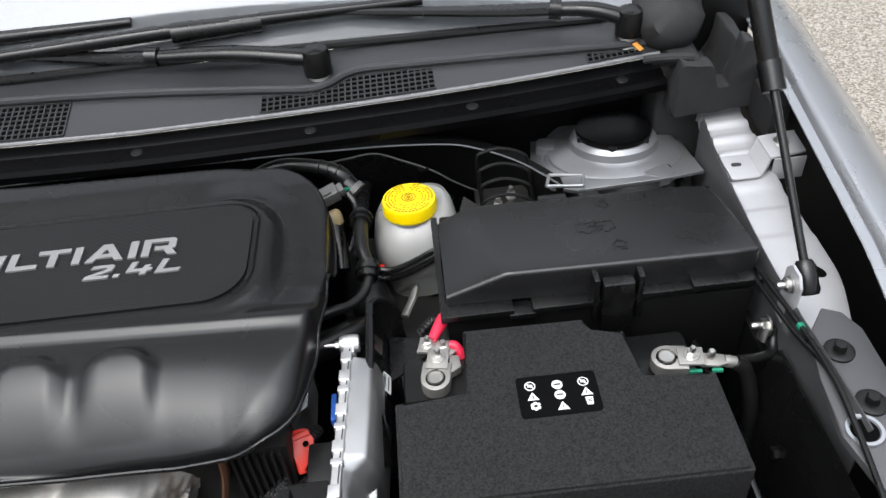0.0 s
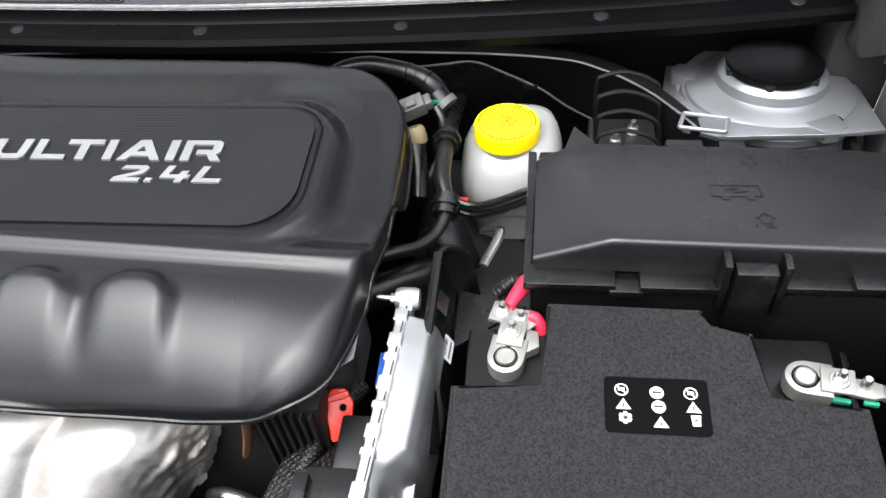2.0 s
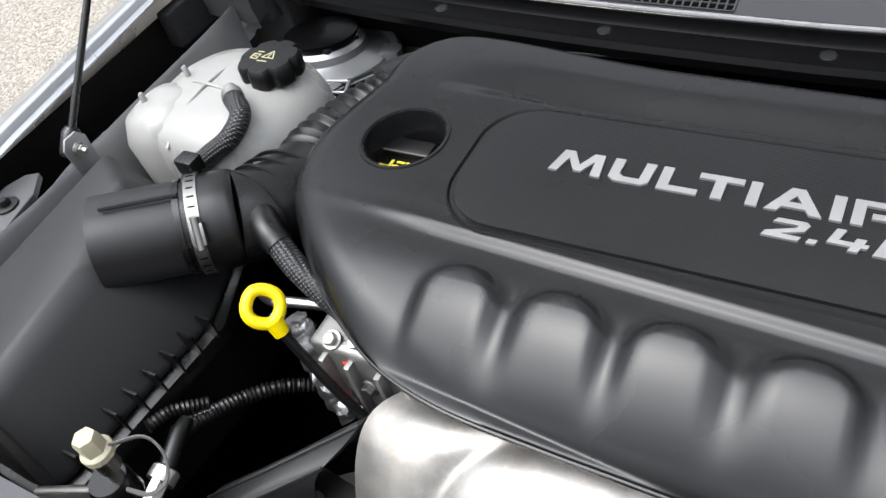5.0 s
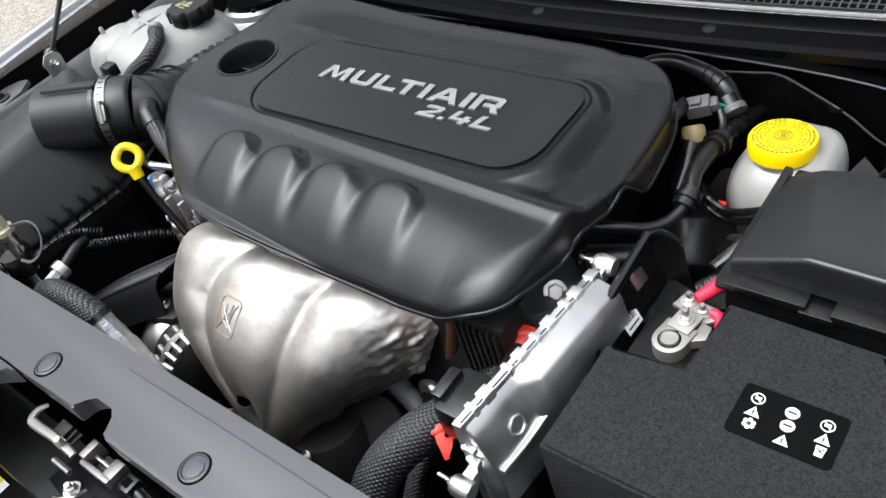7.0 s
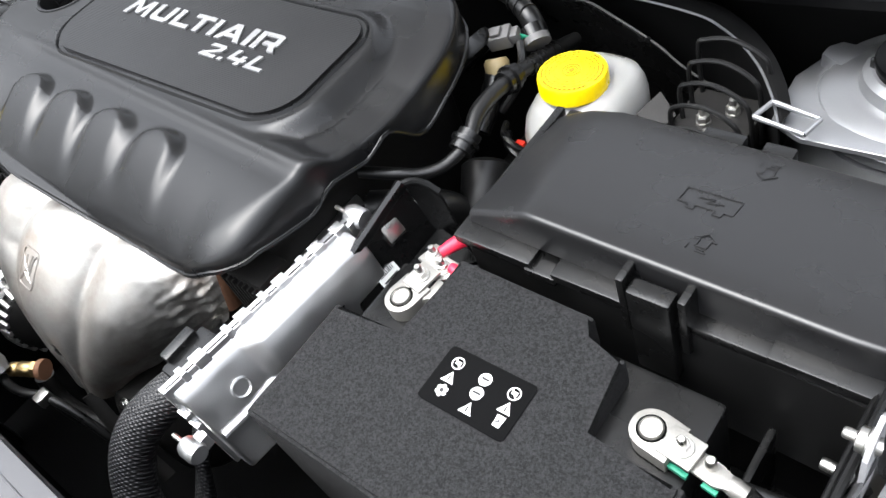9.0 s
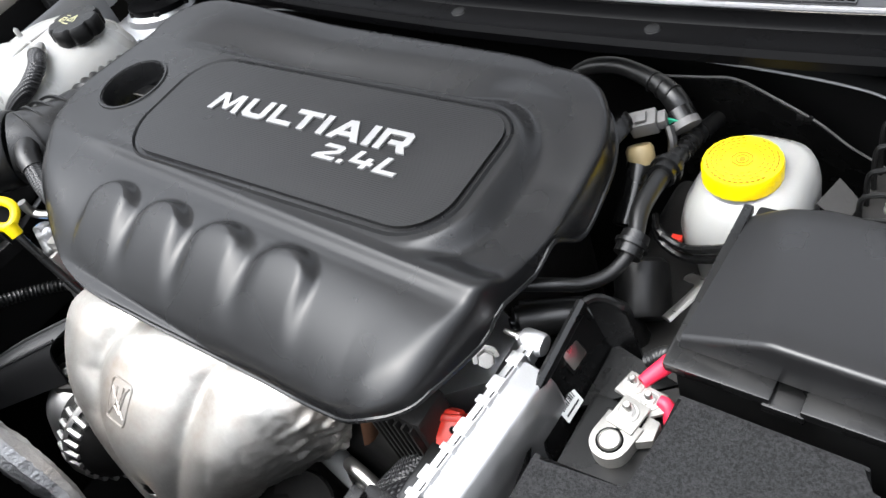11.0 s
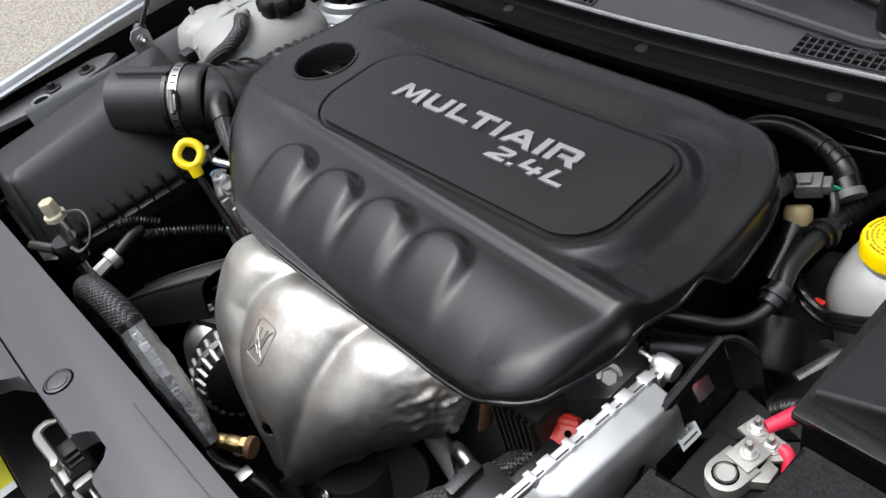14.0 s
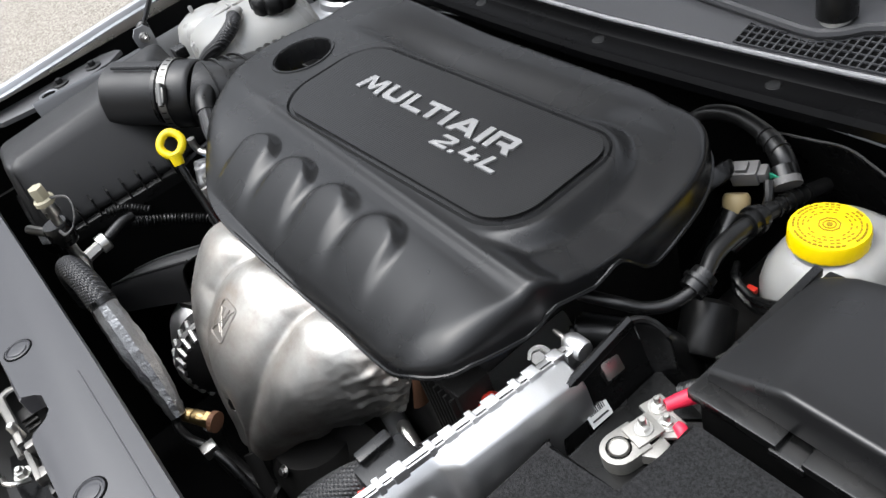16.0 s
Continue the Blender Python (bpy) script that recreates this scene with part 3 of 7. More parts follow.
# strut towers
def strut_tower(left):
    T = lambda p: both(p, left)
    c = Vector((0.262, 0.906, 0.747))
    s = thing("strut_tower", T((0.25, 0.88, 0.6)), "silver-painted suspension strut tower with raised ring", "strut tower", "strut towers")
    tilt = Matrix.Rotation(radians(-9), 4, "X")
    m = Matrix.Translation(T(c)) @ tilt
    # tower, ring and ears wear the paint darkened for the bonnet's shade
    # flat top plate
    pts = [(0.158, 0.815), (0.19, 0.797), (0.30, 0.805), (0.360, 0.815), (0.368, 0.99), (0.16, 0.99), (0.145, 0.90)]
    plate_z = lambda x, y: 0.735 - 0.28 * (y - 0.908)
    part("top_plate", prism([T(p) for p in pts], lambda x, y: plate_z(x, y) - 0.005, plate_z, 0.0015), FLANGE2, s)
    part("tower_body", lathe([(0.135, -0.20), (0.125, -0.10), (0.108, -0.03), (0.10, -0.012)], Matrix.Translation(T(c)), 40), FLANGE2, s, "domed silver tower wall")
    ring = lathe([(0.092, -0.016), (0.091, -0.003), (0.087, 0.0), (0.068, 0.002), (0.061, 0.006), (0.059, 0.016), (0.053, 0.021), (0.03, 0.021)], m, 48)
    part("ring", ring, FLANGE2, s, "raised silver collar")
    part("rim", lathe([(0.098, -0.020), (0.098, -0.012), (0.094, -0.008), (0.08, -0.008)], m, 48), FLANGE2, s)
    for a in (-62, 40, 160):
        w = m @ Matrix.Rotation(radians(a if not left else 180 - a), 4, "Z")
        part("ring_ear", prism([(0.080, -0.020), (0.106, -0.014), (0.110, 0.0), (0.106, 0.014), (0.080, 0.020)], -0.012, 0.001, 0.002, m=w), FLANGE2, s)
    cap = lathe([(0.046, 0.017), (0.050, 0.020), (0.0512, 0.026), (0.0520, 0.028), (0.0512, 0.031), (0.040, 0.0335), (0.02, 0.0345)], m, 48)
    part("cap", cap, CHANNEL, s, "satin black plastic strut cap")
    for a in range(0, 360, 60):
        q = lathe([(0.006, 0.018), (0.006, 0.0265), (0.003, 0.0275)], m @ Matrix.Translation((0.0485 * math.cos(radians(a + 15)), 0.0485 * math.sin(radians(a + 15)), 0)), 10)
        part("tab", q, GLOSS, s)
    h = T((0.311, 0.834, 0))
    part("drain_hole", lathe([(0.0115, 0), (0.0115, 0.0015), (0.009, 0.002), (0.008, 0.001)], Matrix.Translation((h[0], h[1], 0.7565)) @ tilt, 20), HOLE, s, "drain hole as a black disc, its shade painted")
    return s


for left in (False, True):
    strut_tower(left)

# open bonnet above the bay, unseen; known from its gas struts, posed for reflections
bon = thing("bonnet", (MID, 1.03, 1.12), "open silver car bonnet with painted pressed inner panel", "bonnet")
up = Vector((0, -math.cos(radians(80)), math.sin(radians(80))))
nrm = Vector((0, math.sin(radians(80)), math.cos(radians(80))))


def bonnet_rows(inset, lift):
    rows = []
    for i in range(13):
        u = -1 + 2 * i / 12
        row = []
        for j in range(9):
            v = inset + (1.02 - 2 * inset) * j / 8
            p = Vector((MID + u * (0.80 - inset - 0.10 * max(0, v - 0.7)), 1.03, 1.12)) + up * v + nrm * (lift + 0.04 * (1 - u * u) - 0.05 * (v - 0.5) ** 2)
            row.append(p)
        rows.append(row)
    return rows


part("skin", sheet(bonnet_rows(0.0, 0.03), 0.002), PAINT, bon)
part("inner_panel", sheet(bonnet_rows(0.02, 0.0), 0.004), HOOD, bon, "dull grey painted inner panel")
# ---- engine cover ----
def outline():
    """The cover's plan, counter-clockwise from the front middle."""
    pts = [(-0.40, 0.4312), (-0.30, 0.4318), (-0.225, 0.4300), (-0.190, 0.4315), (-0.165, 0.4415), (-0.147, 0.458), (-0.139, 0.478), (-0.1335, 0.505), (-0.1285, 0.540), (-0.1245, 0.570),
           (-0.1205, 0.610), (-0.1180, 0.640), (-0.1165, 0.670), (-0.1160, 0.700), (-0.1175, 0.730), (-0.1245, 0.757), (-0.137, 0.780), (-0.155, 0.800), (-0.185, 0.815), (-0.25, 0.827),
           (-0.40, 0.8325), (-0.55, 0.8365), (-0.68, 0.840), (-0.735, 0.833), (-0.768, 0.806), (-0.787, 0.76), (-0.803, 0.70), (-0.810, 0.655), (-0.806, 0.612), (-0.785, 0.570), (-0.735, 0.518), (-0.672, 0.473),
           (-0.615, 0.4445), (-0.55, 0.4310), (-0.47, 0.4300)]
    return [(p.x, p.y) for p in smooth([(x, y, 0) for x, y in pts], 12, True)]


RIM_Z = 0.818
BUMP_X = (-0.567, -0.481, -0.395, -0.309)


def rim_z(x, y):
    """The lower edge dips and rises along the right side, and is level elsewhere."""
    side = np.interp(y, [0.43, 0.474, 0.50, 0.528, 0.540, 0.550, 0.562, 0.584, 0.602, 0.615, 0.624, 0.634, 0.643, 0.652, 0.661, 0.673, 0.688, 0.710, 0.730, 0.76, 0.80],
                     [0.820, 0.824, 0.820, 0.816, 0.819, 0.826, 0.829, 0.824, 0.820, 0.824, 0.828, 0.828, 0.820, 0.808, 0.799, 0.794, 0.797, 0.804, 0.809, 0.815, RIM_Z])
    brow = np.interp(x, [-0.80, -0.67, -0.59, -0.53, -0.445, -0.36, -0.26, -0.21, -0.17], [RIM_Z, 0.817, 0.8145, 0.8115, 0.805, 0.7995, 0.7985, 0.806, 0.820])
    base = brow + (RIM_Z - brow) * sstep(0.46, 0.60, y)
    return base + (side - base) * sstep(-0.20, -0.155, x)


def rr_dist(x, y, x0, y0, x1, y1, r):
    """Signed distance to a rounded rectangle."""
    qx, qy = abs(x - (x0 + x1) / 2) - (x1 - x0) / 2 + r, abs(y - (y0 + y1) / 2) - (y1 - y0) / 2 + r
    return np.hypot(np.maximum(qx, 0), np.maximum(qy, 0)) + np.minimum(np.maximum(qx, qy), 0) - r


def ramp(t):
    t = np.clip(t, 0, 1)
    return 0.55 * t + 0.45 * t * t * (3 - 2 * t)


def cover_z(x, y, d):
    """Height of the cover; d is the way in from its edge."""
    # plateau round the badge, stepping down behind it and rolling away on its right
    q = rr_dist(x, y, -0.80, 0.568, -0.184, 0.733, 0.055)
    w_rear = sstep(-0.73, -0.48, x) * sstep(0.60, 0.70, y)
    w_right = sstep(-0.32, -0.20, x) * sstep(0.548, 0.58, y)
    rear = 0.0225 * sstep(0.003, 0.022, q) - 0.0085 * sstep(0.018, 0.070, q)
    land = np.interp(y, [0.54, 0.573, 0.607, 0.645, 0.678, 0.71, 0.738, 0.77, 0.80], [0.8545, 0.842, 0.8345, 0.8315, 0.8335, 0.8385, 0.8425, 0.8455, 0.8460])
    fall = 0.8585 - land
    right = 0.78 * fall * sstep(0.003, 0.026, q) + 0.22 * fall * ramp((q - 0.030) / 0.026)
    top = 0.8585 - rear * w_rear * (1 - w_right) - right * w_right
    # front face below the ridge, ever steeper towards its edge
    arc = np.linspace(0.0, 0.118, 24)
    keys_s = np.concatenate([-0.020 - arc[::-1], [-0.012, -0.007, -0.002, 0.001, 0.004, 0.010, 0.022]])
    keys_z = np.concatenate([(0.8522 - 0.1327 + np.sqrt(0.1327 ** 2 - arc ** 2))[::-1], [0.8528, 0.8543, 0.8577, 0.8586, 0.8582, 0.8578, 0.8585]])
    s = y - (0.547 + 0.05 * np.clip(-0.143 - x, 0, 0.5))
    tab_s = np.linspace(-0.17, 0.05, 441)
    soft = np.exp(-np.linspace(-2.2, 2.2, 9) ** 2)
    raw = np.interp(tab_s, keys_s, keys_z)
    wide = np.exp(-np.linspace(-2.2, 2.2, 49) ** 2)
    tab_z = np.convolve(np.pad(raw, 4, "edge"), soft / soft.sum(), "valid")
    far = np.convolve(np.pad(raw, 24, "reflect", reflect_type="odd"), wide / wide.sum(), "valid")
    tab_z = tab_z + (far - tab_z) * sstep(-0.022, -0.04, tab_s)
    end = 0.6 * sstep(-0.165, -0.14, x)
    front = np.interp(s, tab_s, tab_z) * (1 - end) + np.interp(s, tab_s, far) * end
    front = np.where(front < 0.852, 0.852 - (0.852 - front) * (0.852 - rim_z(x, 0.43)) / 0.0535, front)
    front = front + (0.8585 - front) * 0.85 * sstep(-0.60, -0.72, x) * sstep(0.45, 0.54, y)
    z = np.where(s < 0.022, np.minimum(top, front + (top - 0.8585) * 0.6), top)
    # four runner bumps: round-ended, steep-walled, fading towards the front
    for bx in BUMP_X:
        tip = 0.5365 + 0.02 * np.clip(-0.35 - x, 0, 0.3)
        R = 0.0405
        r = np.hypot(x - bx, np.maximum(0, y - tip + R * 0.92) / 0.92)
        wall = np.clip((R - r) / 0.0150, 0, 1)
        z = z + (0.0108 * wall * wall * (3 - 2 * wall) + 0.0012 * np.clip(1 - (r / R) ** 2, 0, 1)) * ramp((y - 0.446) / 0.070)
    # rolled edge all round: wide on the left, a tight crease over the right skirt
    tight = sstep(-0.26, -0.17, x) * sstep(0.45, 0.56, y)
    brow = sstep(0.49, 0.45, y) * sstep(-0.60, -0.50, x) * (1 - sstep(-0.215, -0.165, x))
    back = sstep(0.74, 0.79, y) * sstep(-0.16, -0.26, x)
    w = 0.034 - 0.022 * np.maximum(tight, np.maximum(brow * 1.36, back * 0.75))
    p = 2.3 + 1.2 * np.maximum(tight, back)
    t = np.clip(1 - d / w, 0, 1)
    low = rim_z(x, y)
    return low + (np.maximum(z, low + 0.001) - low) * (np.clip(1 - t ** p, 0, 1)) ** (1 / p)


def cover_mesh():
    C = np.array(outline())
    P, Q = C, np.roll(C, -1, axis=0)
    n = len(C)
    sk = np.stack([np.clip(C[:, 0], -0.62, -0.29), np.full(n, 0.635)], 1)
    levels = [0, 0.04, 0.1] + list(np.linspace(0.16, 0.9, 120)) + list(np.linspace(0.908, 1.0, 16))
    bm = bmesh.new()
    rings = []
    for r in levels:
        xy = sk + (C - sk) * r
        d = np.full(n, 9.0)
        for i in range(n):
            ab = Q - P
            t = np.clip(((xy[i] - P) * ab).sum(1) / (ab * ab).sum(1), 0, 1)
            d[i] = np.sqrt((((P + ab * t[:, None]) - xy[i]) ** 2).sum(1).min())
        z = cover_z(xy[:, 0], xy[:, 1], d)
        rings.append([bm.verts.new((float(a), float(b), float(c))) for (a, b), c in zip(xy, z)])
    low = [bm.verts.new((v.co.x, v.co.y, v.co.z - 0.003)) for v in rings[-1]]
    lip = [bm.verts.new((v.co.x + (v.co.x - s[0]) * 0.007, v.co.y + (v.co.y - s[1]) * 0.008, v.co.z - 0.0035)) for v, s in zip(rings[-1], sk)]
    lip2 = [bm.verts.new((v.co.x, v.co.y, v.co.z - 0.004)) for v in lip]
    for a, b in zip(rings + [low, lip], rings[1:] + [low, lip, lip2]):
        for k in range(n):
            bm.faces.new((a[k], a[(k + 1) % n], b[(k + 1) % n], b[k]))
    bmesh.ops.remove_doubles(bm, verts=rings[0], dist=0.0004)
    # the round filler opening
    hx, hy, hr = -0.703, 0.662, 0.044
    gone = [f for f in bm.faces if (f.calc_center_median().xy - Vector((hx, hy))).length < hr * 0.93 and f.calc_center_median().z > 0.83]
    bmesh.ops.delete(bm, geom=gone, context="FACES")
    return bm


cover = thing("engine_cover", (-0.42, 0.63, 0.80), "satin black plastic engine cover with four runner bumps", "engine cover")
part("shell", cover_mesh(), COVER, cover, sharp=60)
FILLER_AT = Matrix.Translation((-0.703, 0.662, 0))
part("filler_collar", lathe([(0.0465, 0.8575), (0.0450, 0.8602), (0.0425, 0.8600), (0.0410, 0.857), (0.0400, 0.815), (0.0430, 0.815)], FILLER_AT, 56, closed=True), COVER, cover)
rim_path = outline()[::3]
part("edge_bead", tube([(x, y, float(rim_z(x, y)) - 0.006) for x, y in rim_path], 0.0020, 8, 1, closed=True), COVER, cover, "thin raised black edge bead")


def inset(off):
    return rrect(-0.622 - off, 0.577 - off, -0.197 + off, 0.723 + off, [0.050 + off, 0.045 + off, 0.032 + off, 0.045 + off], 10)


def frame_mesh(outer, inner, z0, z1):
    bm = bmesh.new()
    n = len(outer)
    mid = [((a[0] + b[0]) / 2, (a[1] + b[1]) / 2) for a, b in zip(outer, inner)]
    rows = [[bm.verts.new((x, y, z)) for x, y in c] for c, z in ((outer, z0), (mid, z1), (inner, z0))]
    for a, b in zip(rows, rows[1:]):
        for k in range(n):
            bm.faces.new((a[k], a[(k + 1) % n], b[(k + 1) % n], b[k]))
    return bm


part("inset_groove", frame_mesh(inset(0.0095), inset(0.0055), 0.8580, 0.8612), COVER, cover, "thin raised border bead")
panel = part("inset_panel", prism(inset(0.0012), 0.852, 0.8619, 0.0026), PANEL, cover, "finely ribbed black badge panel")
# letter outlines in units of the letter height
GLYPHS = {}
GLYPHS["M"] = (1.40, [[(0, 0), (0.24, 0), (0.40, 0.66), (0.66, 0.12), (0.86, 0.12), (1.10, 0.66), (1.14, 0), (1.40, 0), (1.30, 1), (1.02, 1), (0.76, 0.42), (0.48, 1), (0.20, 1)]])
GLYPHS["U"] = (1.12, [[(0.04, 1), (0.04, 0.16), (0.20, 0), (0.92, 0), (1.07, 0.14), (1.11, 1), (0.85, 1), (0.82, 0.24), (0.42, 0.24), (0.30, 0.36), (0.30, 1)]])
GLYPHS["L"] = (1.00, [[(0.02, 0), (1.0, 0), (1.0, 0.23), (0.28, 0.23), (0.28, 1), (0.02, 1)]])
GLYPHS["T"] = (1.05, [[(0.40, 0), (0.66, 0), (0.66, 0.77), (1.05, 0.77), (1.05, 1), (0, 1), (0, 0.77), (0.40, 0.77)]])
GLYPHS["I"] = (0.28, [[(0, 0), (0.26, 0), (0.26, 1), (0, 1)]])
GLYPHS["A"] = (1.24, [[(0, 0), (0.27, 0), (0.62, 0.70), (0.62, 1), (0.47, 1)], [(1.24, 0), (0.77, 1), (0.62, 1), (0.62, 0.70), (0.97, 0)], [(0.37, 0.20), (0.87, 0.20), (0.76, 0.42), (0.48, 0.42)]])
GLYPHS["R"] = (1.14, [[(0, 0), (0.25, 0), (0.25, 1), (0, 1)], [(0.25, 0.79), (1.08, 0.79), (1.08, 0.88), (0.96, 1), (0.25, 1)], [(0.83, 0.53), (1.08, 0.53), (1.08, 0.79), (0.83, 0.79)], [(0.40, 0.31), (0.96, 0.31), (1.08, 0.43), (1.08, 0.53), (0.40, 0.53)], [(0.70, 0.31), (0.86, 0), (1.16, 0), (0.97, 0.31)]])
GLYPHS["2"] = (1.00, [[(0, 0), (1.0, 0), (1.0, 0.22), (0.42, 0.22), (0.98, 0.52), (1.0, 0.86), (0.86, 1), (0.08, 1), (0.02, 0.78), (0.70, 0.78), (0.72, 0.64), (0.02, 0.26)]])
GLYPHS["."] = (0.24, [[(0, 0), (0.24, 0), (0.24, 0.22), (0, 0.22)]])
GLYPHS["4"] = (1.02, [[(0.62, 0), (0.87, 0), (0.87, 0.24), (1.02, 0.24), (1.02, 0.45), (0.87, 0.45), (0.87, 0.68), (0.62, 0.68), (0.62, 0.45), (0.25, 0.45), (0.25, 1), (0, 1), (0, 0.24), (0.62, 0.24)]])


def badge(text, x0, x1, y, high, shear, gap):
    """Raised metal letters, one part each, set out between x0 and x1."""
    units = sum(GLYPHS[c][0] for c in text) + gap * (len(text) - 1) - (0.22 if text[0] == "M" else 0)
    u, x = (x1 - x0 - shear * high) / units, x0
    for c in text:
        w, polys = GLYPHS[c]
        bm = bmesh.new()
        for p in polys:
            prism([(x + px * u + shear * py * high, y + py * high) for px, py in p], 0.8610, 0.8640, 0.0, bm)
        bmesh.ops.remove_doubles(bm, verts=bm.verts, dist=0.00005)
        part("letter", bm, SILVERTEXT, panel, "raised silver letter " + c if c != "." else "raised silver full stop", 30)
        x += (w + gap - (0.22 if c == "L" and text[0] == "M" else 0)) * u


badge("MULTIAIR", -0.5485, -0.2735, 0.6505, 0.0262, 0.0, 0.15)
badge("2.4L", -0.3670, -0.2600, 0.6235, 0.0198, 0.33, 0.20)

# oil filler cap seen in the opening
oil = thing("oil_filler_cap", (-0.700, 0.655, 0.79), "black oil filler cap with yellow oil-can mark", "filler cap")
part("body", lathe([(0.030, 0.79), (0.030, 0.812), (0.027, 0.816), (0.01, 0.816)], Matrix.Translation((-0.70, 0.655, 0)), 32, lobes=10, depth=0.05), BLACK, oil)
part("grip", box((-0.744, 0.672, 0.806), (-0.690, 0.692, 0.829), 0.004), MATTE, oil)
part("grip_edge", box((-0.744, 0.6705, 0.8265), (-0.690, 0.6725, 0.8285), 0.0008), GREYPLUG, oil)
marks = bmesh.new()
for x, y, w, h in ((-0.742, 0.655, 0.010, 0.003), (-0.731, 0.657, 0.003, 0.009), (-0.727, 0.657, 0.012, 0.0025), (-0.724, 0.663, 0.009, 0.0025), (-0.713, 0.659, 0.003, 0.007)):
    box((x, y, 0.8195), (x + w, y + h, 0.8202), 0, None, marks)
part("mark_plate", prism(rrect(-0.746, 0.645, -0.700, 0.672, 0.006, 4), 0.808, 0.8195, 0.001), BLACK, oil)
part("mark", marks, YPRINT, oil, "yellow printed oil mark")

# ---- battery and its fittings ----
bat = thing("battery", (0.10, 0.45, 0.62), "black car battery wrapped in a dark fibre felt jacket", "battery")
part("case", box((-0.047, 0.368, 0.62), (0.247, 0.545, 0.772), 0.004), BLACK, bat)
top = [(-0.052, 0.364), (0.252, 0.364), (0.252, 0.469), (0.181, 0.469), (0.181, 0.532), (0.144, 0.533), (0.144, 0.553), (0.018, 0.555), (0.019, 0.471), (-0.052, 0.473)]
part("felt_jacket", prism(top, 0.765, 0.798, 0.004), FELT, bat, "dark grey fibre felt cover")
for lo, hi in (((-0.054, 0.3615, 0.63), (0.254, 0.367, 0.7945)), ((-0.055, 0.3625, 0.63), (-0.0495, 0.474, 0.7945)), ((0.2495, 0.3625, 0.63), (0.255, 0.470, 0.7945))):
    part("felt_skirt", box(lo, hi, 0.002), FELT, bat)
LAB = rrect(0.0625, 0.438, 0.1395, 0.4855, 0.004, 4)
lab = part("warning_label", prism(LAB, 0.7975, 0.7988), STICKER, bat, "black sticker with white warning symbols")
SYM = 0.79905
for (x, y, kind) in ((0.0755, 0.4740, "ring"), (0.1015, 0.4725, "disc"), (0.1265, 0.4730, "ring"), (0.0765, 0.4620, "tri"), (0.1022, 0.4605, "disc"), (0.1275, 0.4615, "tri"), (0.0775, 0.4505, "star"), (0.1030, 0.4480, "tri"), (0.1285, 0.4505, "bin")):
    if kind == "ring":
        q = lathe([(0.0052, SYM), (0.0052, SYM + 0.0002), (0.0043, SYM + 0.0002), (0.0043, SYM)], Matrix.Translation((x, y, 0)), 24, closed=True)
        box((-0.0045, -0.0005, SYM), (0.0045, 0.0005, SYM + 0.0002), 0, Matrix.Translation((x, y, 0)) @ Matrix.Rotation(-0.8, 4, "Z"), q)
        box((-0.0024, -0.0010, SYM), (0.0024, 0.0018, SYM + 0.00015), 0, Matrix.Translation((x, y, 0)), q)
    elif kind == "disc":
        q = lathe([(0.0052, SYM), (0.0052, SYM + 0.0002)], Matrix.Translation((x, y, 0)), 24)
        dq = box((x - 0.0034, y - 0.0006, SYM), (x + 0.0034, y + 0.0012, SYM + 0.0004), 0)
        part("symbol_detail", dq, DARKPRINT, lab)
    elif kind == "tri":
        q = prism([(x - 0.0056, y - 0.0045), (x + 0.0056, y - 0.0045), (x, y + 0.0046)], SYM, SYM + 0.0002)
        part("symbol_detail", box((x - 0.0006, y - 0.0032, SYM), (x + 0.0006, y + 0.0012, SYM + 0.0004), 0), DARKPRINT, lab)
    elif kind == "star":
        q = lathe([(0.0050, SYM), (0.0050, SYM + 0.0002)], Matrix.Translation((x, y, 0)), 24, lobes=6, depth=0.3)
        part("symbol_detail", lathe([(0.0020, SYM), (0.0020, SYM + 0.0004)], Matrix.Translation((x, y, 0)), 6), DARKPRINT, lab)
    else:
        q = prism([(x - 0.0028, y - 0.0046), (x + 0.0028, y - 0.0046), (x + 0.0036, y + 0.0042), (x - 0.0036, y + 0.0042)], SYM, SYM + 0.0002)
        cross = bmesh.new()
        for a in (0.7, -0.7):
            box((-0.0034, -0.0004, SYM), (0.0034, 0.0004, SYM + 0.0004), 0, Matrix.Translation((x, y, 0)) @ Matrix.Rotation(a, 4, "Z"), cross)
        part("symbol_detail", cross, DARKPRINT, lab)
    part("symbol", q, PRINT, lab, "white printed warning symbol")


